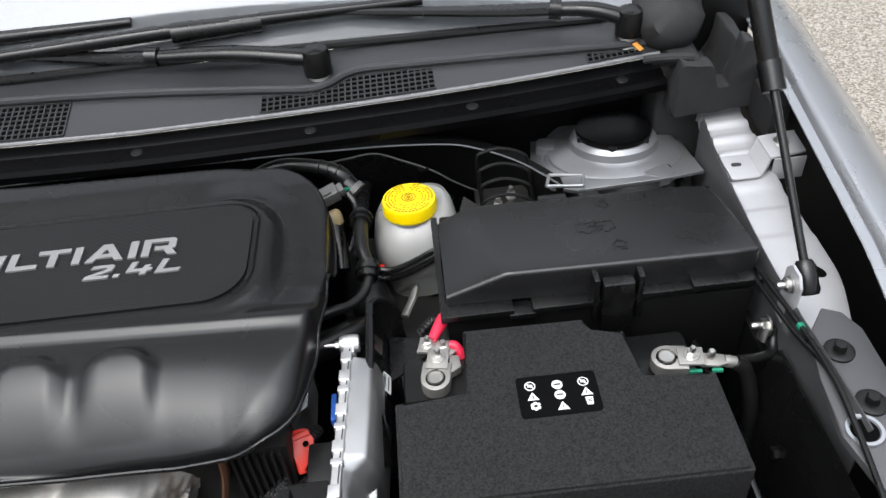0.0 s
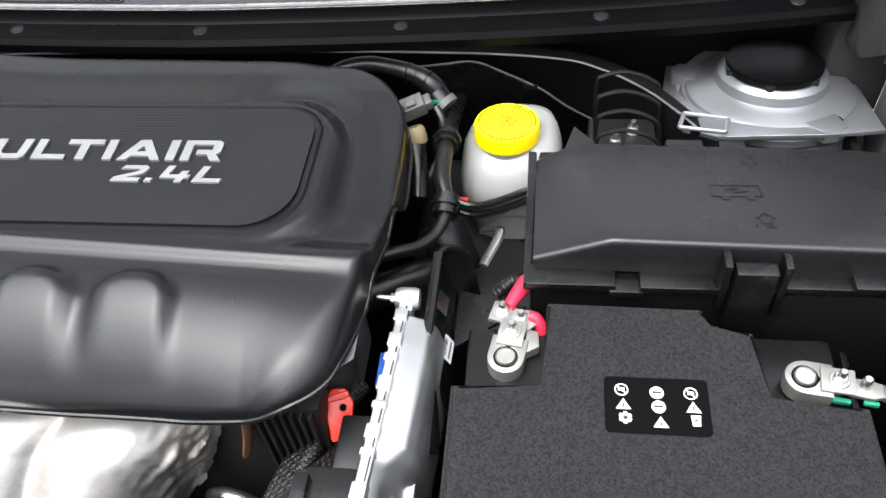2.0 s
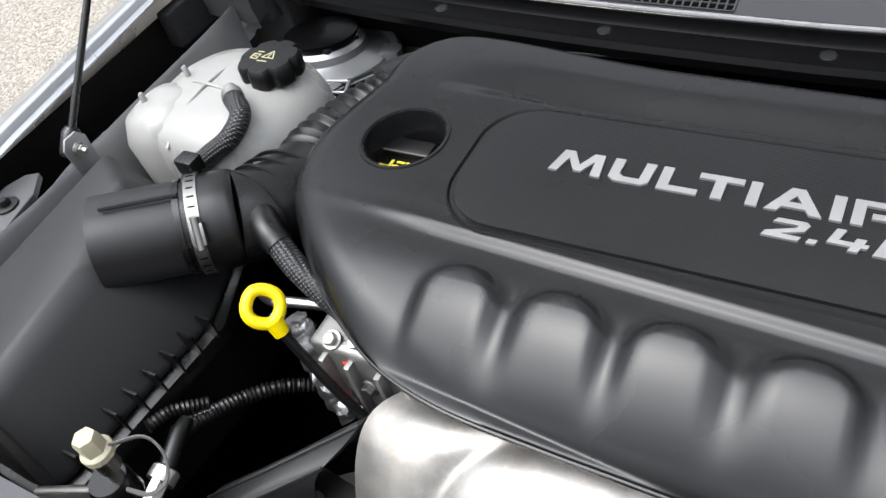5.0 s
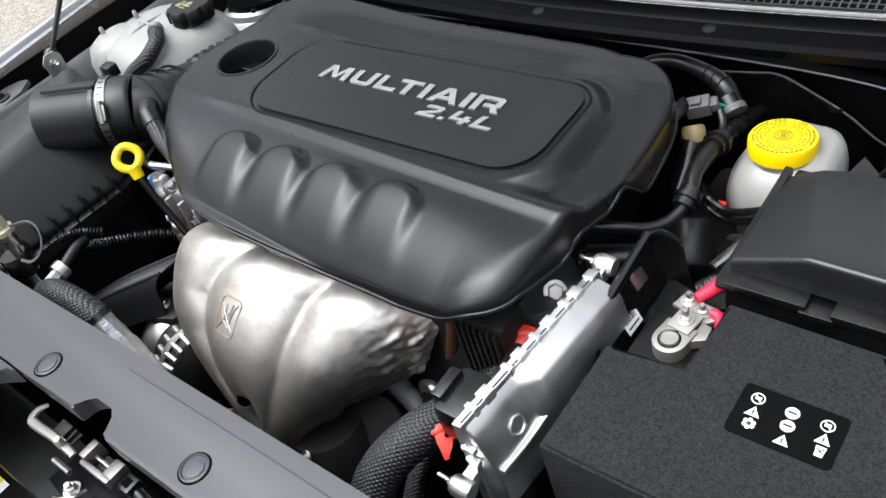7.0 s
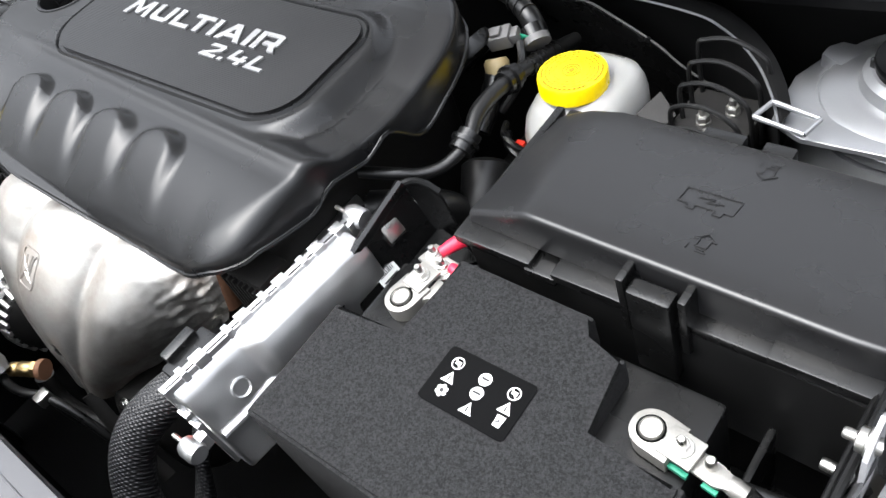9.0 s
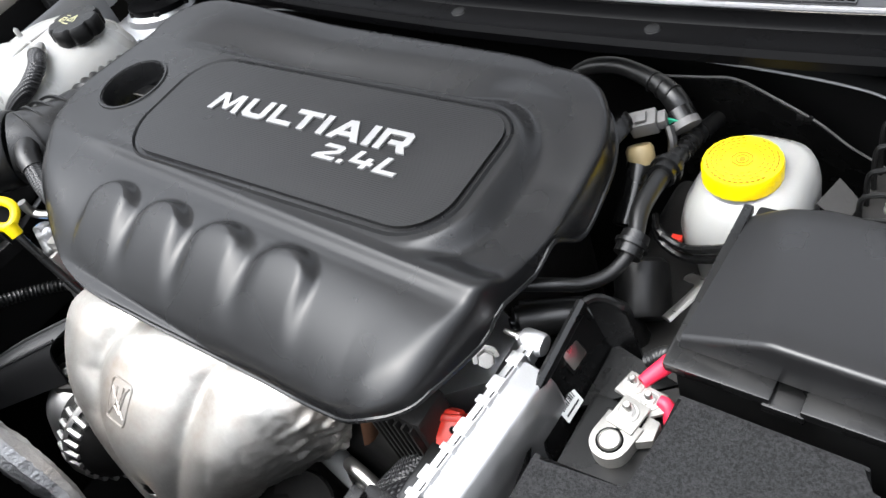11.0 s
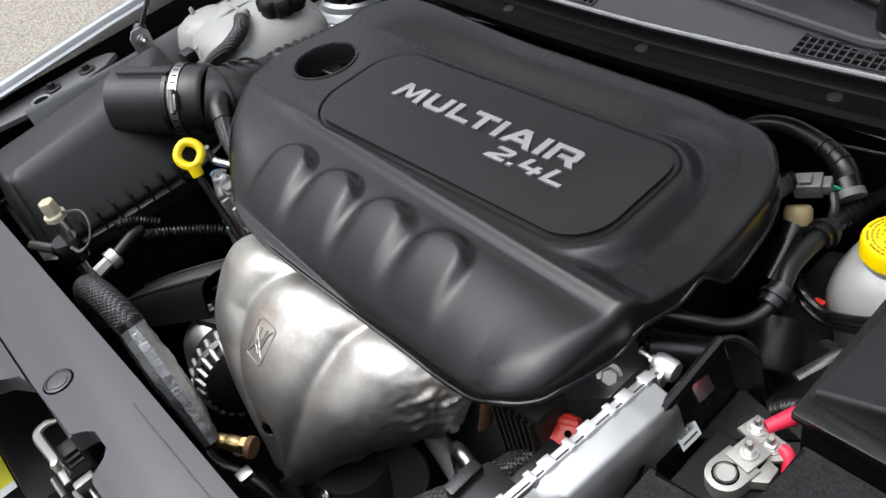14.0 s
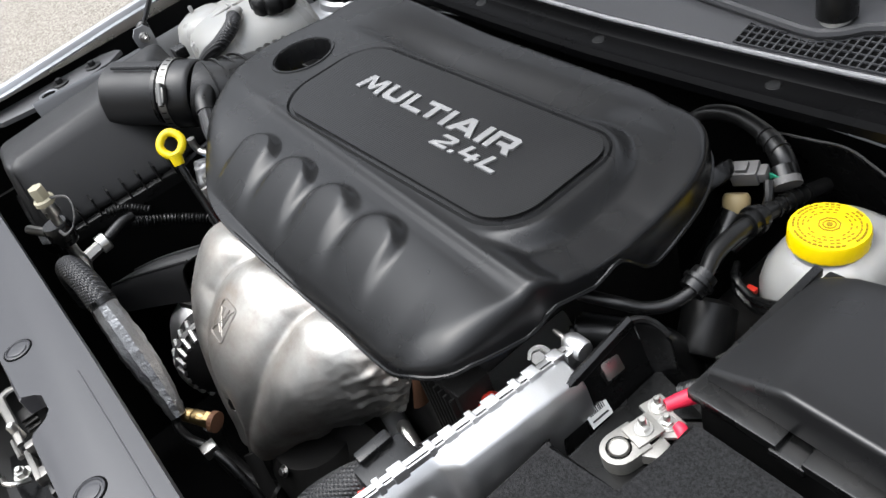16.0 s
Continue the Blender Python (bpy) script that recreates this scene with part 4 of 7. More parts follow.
def clamp(at, turn, name, label):
    """A battery clamp: horseshoe round the post, bolted strap and studs."""
    t = thing(name, at, label, "battery terminal", "battery terminals")
    m = Matrix.Translation(at) @ Matrix.Rotation(radians(turn), 4, "Z") @ Matrix.Scale(0.78, 4)
    shoe = [(0.019 * math.cos(radians(a)), 0.019 * math.sin(radians(a))) for a in range(90, 271, 15)] + [(0.026, -0.019), (0.026, -0.003), (0.012, -0.003), (0.012, 0.003), (0.026, 0.003), (0.026, 0.019)]
    part("horseshoe", prism(shoe, -0.008, 0.0105, 0.0012, m=m), LEAD, t)
    part("post", lathe([(0.0118, -0.012), (0.0112, 0.0115), (0.0098, 0.0135), (0.0088, 0.0115), (0.004, 0.0115)], m, 32), ZINC, t, "round lead post top")
    # slit and post gap are shade laid on as thin black pieces
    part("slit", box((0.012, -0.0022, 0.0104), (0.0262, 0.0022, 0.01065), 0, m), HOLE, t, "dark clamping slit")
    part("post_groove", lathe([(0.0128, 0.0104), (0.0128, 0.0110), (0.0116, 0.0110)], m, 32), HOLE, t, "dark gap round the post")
    part("strap", prism([(0.014, -0.014), (0.046, -0.014), (0.046, 0.014), (0.014, 0.014)], 0.0105, 0.0135, 0.0008, m=m), LEAD, t)
    part("clamp_bolt", hexbolt(m @ Vector((0.031, 0.0, 0.0135)), (0, 0, 1), 0.0056, 0.006, 1.35, 0.007), ZINC, t)
    return t, m


pt, pm = clamp(Vector((-0.014, 0.507, 0.778)), 80, "positive_terminal", "dull grey positive battery clamp with three nuts and red boots")
part("bridge", prism([(-0.031, 0.548), (-0.026, 0.568), (-0.010, 0.566), (-0.007, 0.559), (0.007, 0.559), (0.011, 0.545), (0.002, 0.537), (-0.014, 0.537), (-0.018, 0.546)], 0.7775, 0.7805, 0.0008), LEAD, pt)
part("side_arm", prism([(0.000, 0.512), (0.013, 0.520), (0.012, 0.535), (0.002, 0.537)], 0.774, 0.784, 0.0015), LEAD, pt)
for p in ((-0.019, 0.557, 0.7805), (-0.003, 0.549, 0.7805)):
    part("washer", lathe([(0.0078, 0), (0.0078, 0.0012), (0.005, 0.0012)], Matrix.Translation(p), 24), ZINC, pt)
    part("stud_nut", hexbolt(Vector(p) + Vector((0, 0, 0.001)), (0, 0, 1), 0.0052, 0.0048, 1.25, 0.006), ZINC, pt)
for line, r in (([(-0.014, 0.560, 0.7825), (-0.008, 0.572, 0.783), (-0.001, 0.585, 0.783), (0.004, 0.594, 0.780)], [0.005, 0.0062, 0.0072, 0.0072]), ([(0.003, 0.552, 0.781), (0.009, 0.551, 0.780), (0.0138, 0.546, 0.774), (0.0142, 0.541, 0.766)], [0.0045, 0.0054, 0.0054, 0.0054])):
    part("red_boot", tube(line, r, 14, 6), PINK, pt, "bright red cable boot")
part("cable_conduit", tube([(0.000, 0.594, 0.776), (-0.012, 0.597, 0.770), (-0.026, 0.592, 0.758)], 0.007, 12, ribs=(0.0036, 0.0016)), RUBBER, pt, "black ribbed cable conduit")
nt, nm = clamp(Vector((0.216, 0.499, 0.780)), -8, "negative_terminal", "dull grey negative battery clamp with nut and green seal")
part("lug", prism([(0.042, -0.010), (0.064, -0.011), (0.078, -0.006), (0.078, 0.006), (0.062, 0.009), (0.042, 0.010)], 0.003, 0.007, 0.001, m=nm), LEAD, nt)
part("crimp", lathe([(0.0075, 0), (0.0085, 0.006), (0.0075, 0.016)], nm @ toward((0.072, 0, 0.003), (1, 0.05, -0.25)), 14), LEAD, nt)
part("seal", box((0.026, -0.0165, -0.004), (0.044, -0.0115, 0.0015), 0.001, nm), GREEN, nt, "green insulating seal")
part("seal", box((0.056, -0.014, -0.004), (0.070, -0.0095, 0.001), 0.001, nm), GREEN, nt, "green insulating seal")
part("stud", lathe([(0.005, 0.006), (0.005, 0.019), (0.0035, 0.021)], nm @ Matrix.Translation((0.056, 0.002, 0)), 14), ZINC, nt)
p = nm @ Vector((0.086, 0, 0))
part("cable", tube([p, p + Vector((0.012, -0.004, -0.012)), p + Vector((0.018, -0.02, -0.05)), p + Vector((0.016, -0.03, -0.11))], 0.008, 12), RUBBER, nt, "black battery cable")
part("earth_cable", tube([p + Vector((-0.006, 0.004, -0.004)), (0.325, 0.505, 0.765), (0.335, 0.520, 0.770), (0.338, 0.527, 0.781)], 0.0055, 10), RUBBER, nt, "black earth cable")

# ---- fuse box ----
fuse = thing("fuse_box", (0.17, 0.66, 0.68), "black plastic fuse box with clipped sloping lid", "fuse box")
lid_z = lambda x, y: min(0.842 - 0.24 * (y - 0.585), 0.8155 + 0.42 * (x - 0.008) - 0.12 * (y - 0.585))
lid = [(0.006, 0.588), (0.060, 0.588), (0.155, 0.588), (0.157, 0.578), (0.208, 0.576), (0.210, 0.586), (0.322, 0.578), (0.334, 0.59), (0.338, 0.725), (0.326, 0.738), (0.215, 0.742), (0.213, 0.752), (0.13, 0.755), (0.128, 0.745), (0.060, 0.747), (0.008, 0.728)]


def fuse_lid():
    bm = bmesh.new()
    near = [0, 0.0006, 0.0014, 0.0025, 0.004, 0.006]
    xs = [0.006, 0.02, 0.034, 0.048, 0.056, 0.060, 0.064, 0.070, 0.08, 0.10, 0.13, 0.16, 0.19, 0.22, 0.25, 0.28, 0.305] + [0.334 - q for q in reversed(near)]
    back = lambda x: float(np.interp(x, [0.006, 0.06, 0.322, 0.330, 0.334], [0.729, 0.747, 0.738, 0.733, 0.726]))
    front = lambda x: float(np.interp(x, [0.006, 0.324, 0.331, 0.334], [0.588, 0.580, 0.583, 0.588]))
    grid = []
    for x in xs:
        a, c = front(x), back(x)
        ys = [a + q for q in near] + [a + 0.006 + (c - a - 0.012) * k / 8 for k in range(1, 8)] + [c - q for q in reversed(near)]
        col = []
        for y in ys:
            e = min(0.334 - x, y - a, c - y)
            t = max(0, 1 - e / 0.006)
            col.append(bm.verts.new((x, y, lid_z(x, y) - 0.006 * (1 - math.sqrt(max(0, 1 - t * t))))))
        grid.append(col)
    for a, b in zip(grid, grid[1:]):
        for j in range(len(a) - 1):
            bm.faces.new((a[j], b[j], b[j + 1], a[j + 1]))
    r = bmesh.ops.extrude_edge_only(bm, edges=[e for e in bm.edges if len(e.link_faces) == 1])
    for v in r["geom"]:
        if isinstance(v, bmesh.types.BMVert):
            v.co.z = min(v.co.z - 0.012, 0.803)
    return bm


part("lid", fuse_lid(), LID, fuse, sharp=30)
for x0, x1, z, d in ((0.000, 0.075, 0.803, 0.0), (0.070, 0.098, 0.7975, 0.002), (0.095, 0.158, 0.803, 0.001), (0.206, 0.268, 0.806, 0.0), (0.262, 0.336, 0.812, 0.003)):
    part("lid_lip", box((x0, 0.570 - d, z - 0.009), (x1, 0.592, z), 0.0015), BLACK, fuse)
part("side_lip", box((-0.002, 0.572, 0.792), (0.006, 0.735, 0.801), 0.0015), BLACK, fuse)
part("housing", prism([(0.004, 0.577), (0.328, 0.568), (0.330, 0.74), (0.008, 0.74)], 0.68, 0.797, 0.004), MATTE, fuse)
part("latch", box((0.166, 0.562, 0.735), (0.199, 0.577, 0.832), 0.003), BLACK, fuse)
for x in (0.157, 0.203):
    part("latch_guide", box((x, 0.566, 0.775), (x + 0.006, 0.590, 0.8365), 0.0015), BLACK, fuse)
part("hinge_tab", box((0.130, 0.742, 0.775), (0.165, 0.757, 0.7985), 0.002), BLACK, fuse)
part("hinge_tab", box((0.180, 0.742, 0.775), (0.205, 0.757, 0.7975), 0.002), BLACK, fuse)


def on_lid(x, y):
    return Matrix.Translation((x, y, lid_z(x, y))) @ Matrix.Rotation(math.atan(-0.24), 4, "X")


mk = bmesh.new()


def raised(a, b, w, at, bm):
    """A thin moulded line on the lid from a to b round the place at."""
    m = on_lid(*at)
    d = math.hypot(b[0] - a[0], b[1] - a[1])
    turn = math.atan2(b[1] - a[1], b[0] - a[0])
    box((0, -w / 2, -0.0004), (d, w / 2, 0.0011), 0.0003, m @ Matrix.Translation((a[0], a[1], 0)) @ Matrix.Rotation(turn, 4, "Z"), bm)


FUSE = [(-0.022, -0.006), (-0.022, 0.012), (0.020, 0.012), (0.020, -0.006), (0.013, -0.006), (0.013, -0.011), (0.007, -0.011), (0.007, -0.006), (-0.008, -0.006), (-0.008, -0.011), (-0.014, -0.011), (-0.014, -0.006), (-0.022, -0.006)]
for p, q in zip(FUSE, FUSE[1:]):
    raised(p, q, 0.0011, (0.180, 0.660), mk)
for p, q in (((-0.010, 0.004), (0.002, 0.006)), ((0.002, 0.006), (-0.003, 0.000)), ((-0.003, 0.000), (0.010, 0.003))):
    raised(p, q, 0.0011, (0.180, 0.660), mk)
part("moulded_mark", mk, LID, fuse, "faint raised fuse symbol")
for cx, cy, s in ((0.200, 0.715, -1), (0.196, 0.618, 1)):
    a = bmesh.new()
    HEAD = [(-0.004, -0.004 * s), (-0.004, 0.004 * s), (-0.008, 0.004 * s), (0.0, 0.011 * s), (0.008, 0.004 * s), (0.004, 0.004 * s), (0.004, -0.004 * s), (-0.004, -0.004 * s)]
    for p, q in zip(HEAD, HEAD[1:]):
        raised(p, q, 0.0012, (cx, cy), a)
    for p, q in (((-0.009, -0.009 * s), (-0.009, -0.003 * s)), ((-0.002, -0.009 * s), (0.006, -0.009 * s)), ((-0.002, -0.007 * s), (0.004, -0.007 * s))):
        raised(p, q, 0.0012, (cx, cy), a)
    part("moulded_mark", a, LID, fuse, "small raised arrow mark")

# ---- brake fluid reservoir ----
res = thing("brake_fluid_reservoir", (-0.02, 0.80, 0.62), "milky white brake fluid reservoir with yellow screw cap", "fluid reservoir")
RT = Matrix.Translation((-0.026, 0.794, 0.785)) @ Matrix.Rotation(radians(-4), 4, "X") @ Matrix.Translation((0, 0, -0.785))


def loft(levels, m=None, seg=40, power=3.0):
    """Soft-cornered rings (height, middle x, middle y, half x, half y) joined into a body."""
    bm = bmesh.new()
    rings = []
    for z, cx, cy, hx, hy in levels:
        ring = []
        for k in range(seg):
            a = 2 * math.pi * k / seg
            c, s = math.cos(a), math.sin(a)
            q = (abs(c) ** power + abs(s) ** power) ** (-1 / power)
            ring.append(bm.verts.new((cx + hx * q * c, cy + hy * q * s, z)))
        rings.append(ring)
    for p, q in zip(rings, rings[1:]):
        for k in range(seg):
            bm.faces.new((p[k], p[(k + 1) % seg], q[(k + 1) % seg], q[k]))
    bm.faces.new(rings[0])
    bm.faces.new(rings[-1])
    if m is not None:
        bmesh.ops.transform(bm, matrix=m, verts=bm.verts)
    return bm


part("tank", loft([(0.62, 0.004, 0.006, 0.036, 0.042), (0.665, 0.004, 0.006, 0.043, 0.049), (0.690, 0.004, 0.008, 0.046, 0.052), (0.698, 0.004, 0.008, 0.050, 0.056), (0.703, 0.004, 0.008, 0.0545, 0.0605), (0.724, 0.004, 0.008, 0.0555, 0.0615), (0.742, 0.005, 0.010, 0.0535, 0.059), (0.756, 0.007, 0.014, 0.048, 0.052), (0.766, 0.009, 0.018, 0.041, 0.043), (0.771, 0.011, 0.02, 0.030, 0.030)], RT), WHITE, res, sharp=60)
part("neck", lathe([(0.031, 0.755), (0.031, 0.775)], RT, 36), WHITE, res)
cap = part("cap", lathe([(0.0330, 0.768), (0.0346, 0.770), (0.0346, 0.784), (0.0334, 0.7865), (0.026, 0.7875), (0.01, 0.7878)], RT, 72, lobes=24, depth=0.012), YELLOW, res, "bright yellow ribbed screw cap")
rings = bmesh.new()
random.seed(3)
for r, cnt in ((0.0295, 40), (0.0256, 34), (0.0216, 27), (0.0176, 20)):
    for k in range(cnt):
        if random.random() < 0.16:
            continue
        a = 360 * k / cnt
        if 80 < a < 100:
            continue
        box((r - 0.0009, -0.0017, 0.7868), (r + 0.0009, 0.0017, 0.7880), 0, RT @ Matrix.Rotation(radians(a), 4, "Z"), rings)
part("cap_print", rings, OLIVE, cap, "rings of small unreadable brown print")
sg = bmesh.new()
lathe([(0.0098, 0.7875), (0.0098, 0.7886), (0.0085, 0.7886), (0.0085, 0.7875)], RT, 8, sg, closed=True)
lathe([(0.0060, 0.7875), (0.0060, 0.7886), (0.0047, 0.7886), (0.0047, 0.7875)], RT, 20, sg, closed=True)
lathe([(0.0028, 0.7875), (0.0028, 0.7886)], RT, 14, sg)
part("cap_mark", sg, OLIVE, cap, "brown warning mark on the cap")
for z in (0.722, 0.708):
    part("brake_pipe", tube([(0.05, 0.731, z + 0.046), (0.005, 0.731, z + 0.032), (-0.035, 0.732, z + 0.010), (-0.062, 0.734, z + 0.001), (-0.087, 0.742, z + 0.006), (-0.098, 0.76, z + 0.004)], 0.0040, 8), GLOSS, res, "black brake pipe clipped across the tank")
part("level_sensor", box((-0.040, 0.728, 0.625), (-0.012, 0.745, 0.655), 0.003), BLACK, res)
part("spout", lathe([(0.003, 0.585), (0.005, 0.61), (0.009, 0.64), (0.014, 0.66)], Matrix.Translation((-0.004, 0.752, 0)), 20), WHITE, res)
part("sensor_lock", box((-0.033, 0.7265, 0.636), (-0.023, 0.7285, 0.645), 0.001), RED, res, "red connector lock")

# ---- engine control module on its bracket ----
ecu = thing("engine_control_module", (-0.085, 0.44, 0.68), "silver cast aluminium engine control module standing on edge", "control module")
def along_y(prof, y0, y1, bev, skew=None):
    bm = prism([(x, z) for x, z in prof], y0, y1, 0)
    for v in bm.verts:
        x, z, y = v.co
        v.co = (x, y, z) if not skew else skew(x, y, z)
    bmesh.ops.recalc_face_normals(bm, faces=bm.faces)
    if bev:
        bmesh.ops.bevel(bm, geom=bm.edges[:], offset=bev, segments=3, affect="EDGES", profile=0.6)
    return bm


lean = lambda x, y, z: (x + 0.05 * (y - 0.335), y, z - 0.078 * (y - 0.335))
EDGE_X, EDGE_Z = -0.108, 0.822


def module_casting():
    """Two-step casting: a steep front half with a low shoulder, a broad flat shoulder behind."""
    front = [(0, -0.002), (0.010, -0.015), (0.0180, -0.042), (0.0235, -0.060), (0.0235, -0.118), (0, -0.118)]
    rear = [(0, -0.002), (0.0225, -0.010), (0.0275, -0.022), (0.0305, -0.040), (0.0305, -0.118), (0, -0.118)]
    rows = [(0.338, front), (0.398, front), (0.413, rear), (0.534, rear)]
    bm = bmesh.new()
    vs = [[bm.verts.new(lean(EDGE_X + x, y, EDGE_Z + z)) for x, z in pr] for y, pr in rows]
    for a, b in zip(vs, vs[1:]):
        for k in range(6):
            bm.faces.new((a[k], a[(k + 1) % 6], b[(k + 1) % 6], b[k]))
    bm.faces.new(vs[0])
    bm.faces.new(vs[-1])
    bmesh.ops.recalc_face_normals(bm, faces=bm.faces)
    bmesh.ops.bevel(bm, geom=bm.edges[:], offset=0.0035, segments=3, affect="EDGES", profile=0.5)
    return bm


part("casting", module_casting(), CAST, ecu, sharp=50)
part("flange", along_y([(-0.114, 0.70), (-0.114, 0.8225), (-0.105, 0.8225), (-0.105, 0.70)], 0.334, 0.542, 0.0012, lean), CAST, ecu, "thin cast flange")
part("gasket_line", along_y([(-0.1078, 0.80), (-0.1078, 0.8232), (-0.1066, 0.8232), (-0.1066, 0.80)], 0.338, 0.540, 0, lean), DARKPRINT, ecu, "dark seam of the crimped flange")
for y, w in ((0.352, 0.006), (0.366, 0.013), (0.400, 0.006), (0.414, 0.012), (0.440, 0.006), (0.456, 0.013), (0.484, 0.007), (0.498, 0.013), (0.524, 0.012)):
    part("crimp_tab", along_y([(-0.1155, 0.808), (-0.1155, 0.8245), (-0.1045, 0.8245), (-0.1035, 0.808)], y, y + w, 0.0010, lean), CAST, ecu)
part("dimple", lathe([(0.0095, -0.002), (0.0095, 0.0012), (0.0082, 0.0016), (0.0070, 0.0002), (0.003, -0.0006)], toward(lean(-0.0905, 0.3775, 0.7822), (0.95, 0, 0.30)), 24), CAST, ecu, "round pressed dimple")
part("lower_strip", tube([lean(-0.0838, 0.341, 0.762), lean(-0.0838, 0.375, 0.7625), lean(-0.0838, 0.409, 0.768)], 0.0032, 8, 4), CAST, ecu, "narrow cast edge strip")
for z in (0.790, 0.772):
    part("end_clip", box((-0.112, 0.3315, z - 0.003), (-0.099, 0.3375, z + 0.003), 0.0012), CAST, ecu)
for y, z, x in ((0.552, 0.800, -0.098), (0.318, 0.748, -0.112)):
    part("mounting_lug", lathe([(0.0085, -0.010), (0.0100, -0.006), (0.0100, 0.006), (0.0085, 0.010)], toward((x, y, z), (1, 0, 0)), 20), CAST, ecu)
    part("lug_web", box((x - 0.006, min(y, 0.54 if y > 0.4 else 0.338) - 0.004, z - 0.010), (x + 0.006, max(y, 0.54 if y > 0.4 else 0.338) + 0.004, z + 0.006), 0.003), CAST, ecu)
    part("screw", hexbolt((x - 0.010, y, z), (-1, 0, 0.1), 0.0042, 0.005, 1.4, 0.012), ZINC, ecu)
brk = thing("module_bracket", (-0.06, 0.52, 0.66), "black plastic bracket frame behind the control module", "bracket")
PLATE = [[(-0.0835, 0.508, 0.786), (-0.0800, 0.55, 0.797), (-0.0770, 0.594, 0.8065)], [(-0.0710, 0.496, 0.750), (-0.0690, 0.55, 0.752), (-0.0680, 0.600, 0.755)], [(-0.0590, 0.488, 0.690), (-0.0580, 0.55, 0.690), (-0.0570, 0.605, 0.690)]]
part("plate", sheet(PLATE, 0.003), BLACK, brk)
part("arm", tube([(-0.0690, 0.440, 0.742), (-0.0720, 0.470, 0.758), (-0.0790, 0.508, 0.786), (-0.0775, 0.55, 0.799), (-0.0755, 0.594, 0.809)], 0.0048, 8, 6, flat=1.5), BLACK, brk)
part("hook", tube([(-0.0755, 0.594, 0.809), (-0.070, 0.603, 0.807), (-0.062, 0.609, 0.800), (-0.053, 0.612, 0.790)], 0.0034, 8, 6), BLACK, brk)
part("web", sheet([[(-0.075, 0.598, 0.806), (-0.062, 0.608, 0.799), (-0.050, 0.612, 0.786)], [(-0.062, 0.602, 0.72), (-0.050, 0.610, 0.71), (-0.040, 0.612, 0.70)]], 0.003), BLACK, brk)
part("gusset", prism([(-0.062, 0.54), (0.0, 0.588), (-0.062, 0.604)], 0.742, 0.746, 0), BLACK, brk)
fx = Matrix(((-0.06, 0.45, 0.89, 0), (-0.99, -0.02, -0.06, 0), (-0.01, -0.89, 0.45, 0), (0, 0, 0, 1)))
pad_at = Matrix.Translation((-0.0733, 0.563, 0.783)) @ fx
part("pad_frame", box((-0.0125, -0.0125, -0.001), (0.0125, 0.0125, 0.0012), 0.0008, pad_at), BLACK, brk)
part("pad", box((-0.0095, -0.0095, 0.0008), (0.0095, 0.0095, 0.0022), 0.0012, pad_at), ZINC, brk, "grey metal clip plate")
st_at = Matrix.Translation((-0.0715, 0.535, 0.762)) @ fx @ Matrix.Scale(0.72, 4)
st = part("sticker", box((-0.016, -0.026, 0.0006), (0.016, 0.026, 0.0012), 0, st_at), PRINT, brk, "white barcode sticker")
for k in range(9):
    part("bar", box((-0.011 + k * 0.0026, -0.003, 0.0012), (-0.0098 + k * 0.0026 + 0.0004 * (k % 3), 0.012, 0.0015), 0, st_at), DARKPRINT, st)
for k, (w, y) in enumerate(((0.020, -0.010), (0.014, -0.015), (0.024, 0.018))):
    part("bar", box((-0.012, y, 0.0012), (-0.012 + w, y + 0.0025, 0.0015), 0, st_at), DARKPRINT, st)
part("lower_arm", tube([(-0.06, 0.30, 0.74), (-0.02, 0.27, 0.72), (0.03, 0.24, 0.70)], [0.014, 0.010, 0.006], 8, 6, flat=0.6), BLACK, brk)

# ---- slam panel and latch ----
slam = thing("slam_panel", (MID, 0.15, 0.80), "dark grey textured plastic radiator cover panel", "slam panel")
strip = [(-1.06, 0.171), (-0.49, 0.171), (-0.40, 0.171), (-0.397, 0.186), (-0.388, 0.193), (-0.362, 0.193), (-0.352, 0.186), (-0.350, 0.170), (-0.340, 0.167), (0.30, 0.171), (0.30, 0.235), (0.10, 0.240), (-0.40, 0.241), (-0.86, 0.238), (-1.06, 0.23)]
part("inner_strip", prism(strip, 0.846, 0.866, 0.003), SLAM, slam)
part("outer_panel", prism([(-1.06, -0.08), (-0.56, -0.08), (-0.552, 0.08), (-0.543, 0.125), (-0.525, 0.155), (-0.500, 0.1695), (-1.06, 0.1695)], 0.846, 0.8655, 0.003), SLAM, slam)
part("outer_panel", prism([(-0.20, -0.08), (0.30, -0.08), (0.30, 0.1695), (-0.21, 0.1655), (-0.20, 0.12)], 0.846, 0.8655, 0.003), SLAM, slam)
for x in (-0.70, -0.470, -0.245, -0.02):
    q = lathe([(0.0125, 0.8652), (0.0125, 0.8672), (0.0112, 0.8676), (0.0102, 0.8664), (0.004, 0.8664)], Matrix.Translation((x, 0.1895, 0)), 32)
    lathe([(0.0085, 0.8664), (0.0085, 0.8672), (0.007, 0.8676), (0.003, 0.8676)], Matrix.Translation((x, 0.1895, 0)), 24, q)
    part("push_rivet", q, SLAM, slam, "round flush push rivet")
    part("rivet_gap", lathe([(0.0142, 0.8655), (0.0142, 0.8663), (0.0128, 0.8663)], Matrix.Translation((x, 0.1895, 0)), 32), HOLE, slam, "dark gap round the rivet")
part("moulded_bead", tube([(-0.385, 0.2255, 0.8662), (-0.20, 0.2262, 0.8662), (-0.02, 0.2245, 0.8662)], 0.0007, 6, 4), SLAM, slam, "thin moulded bead")
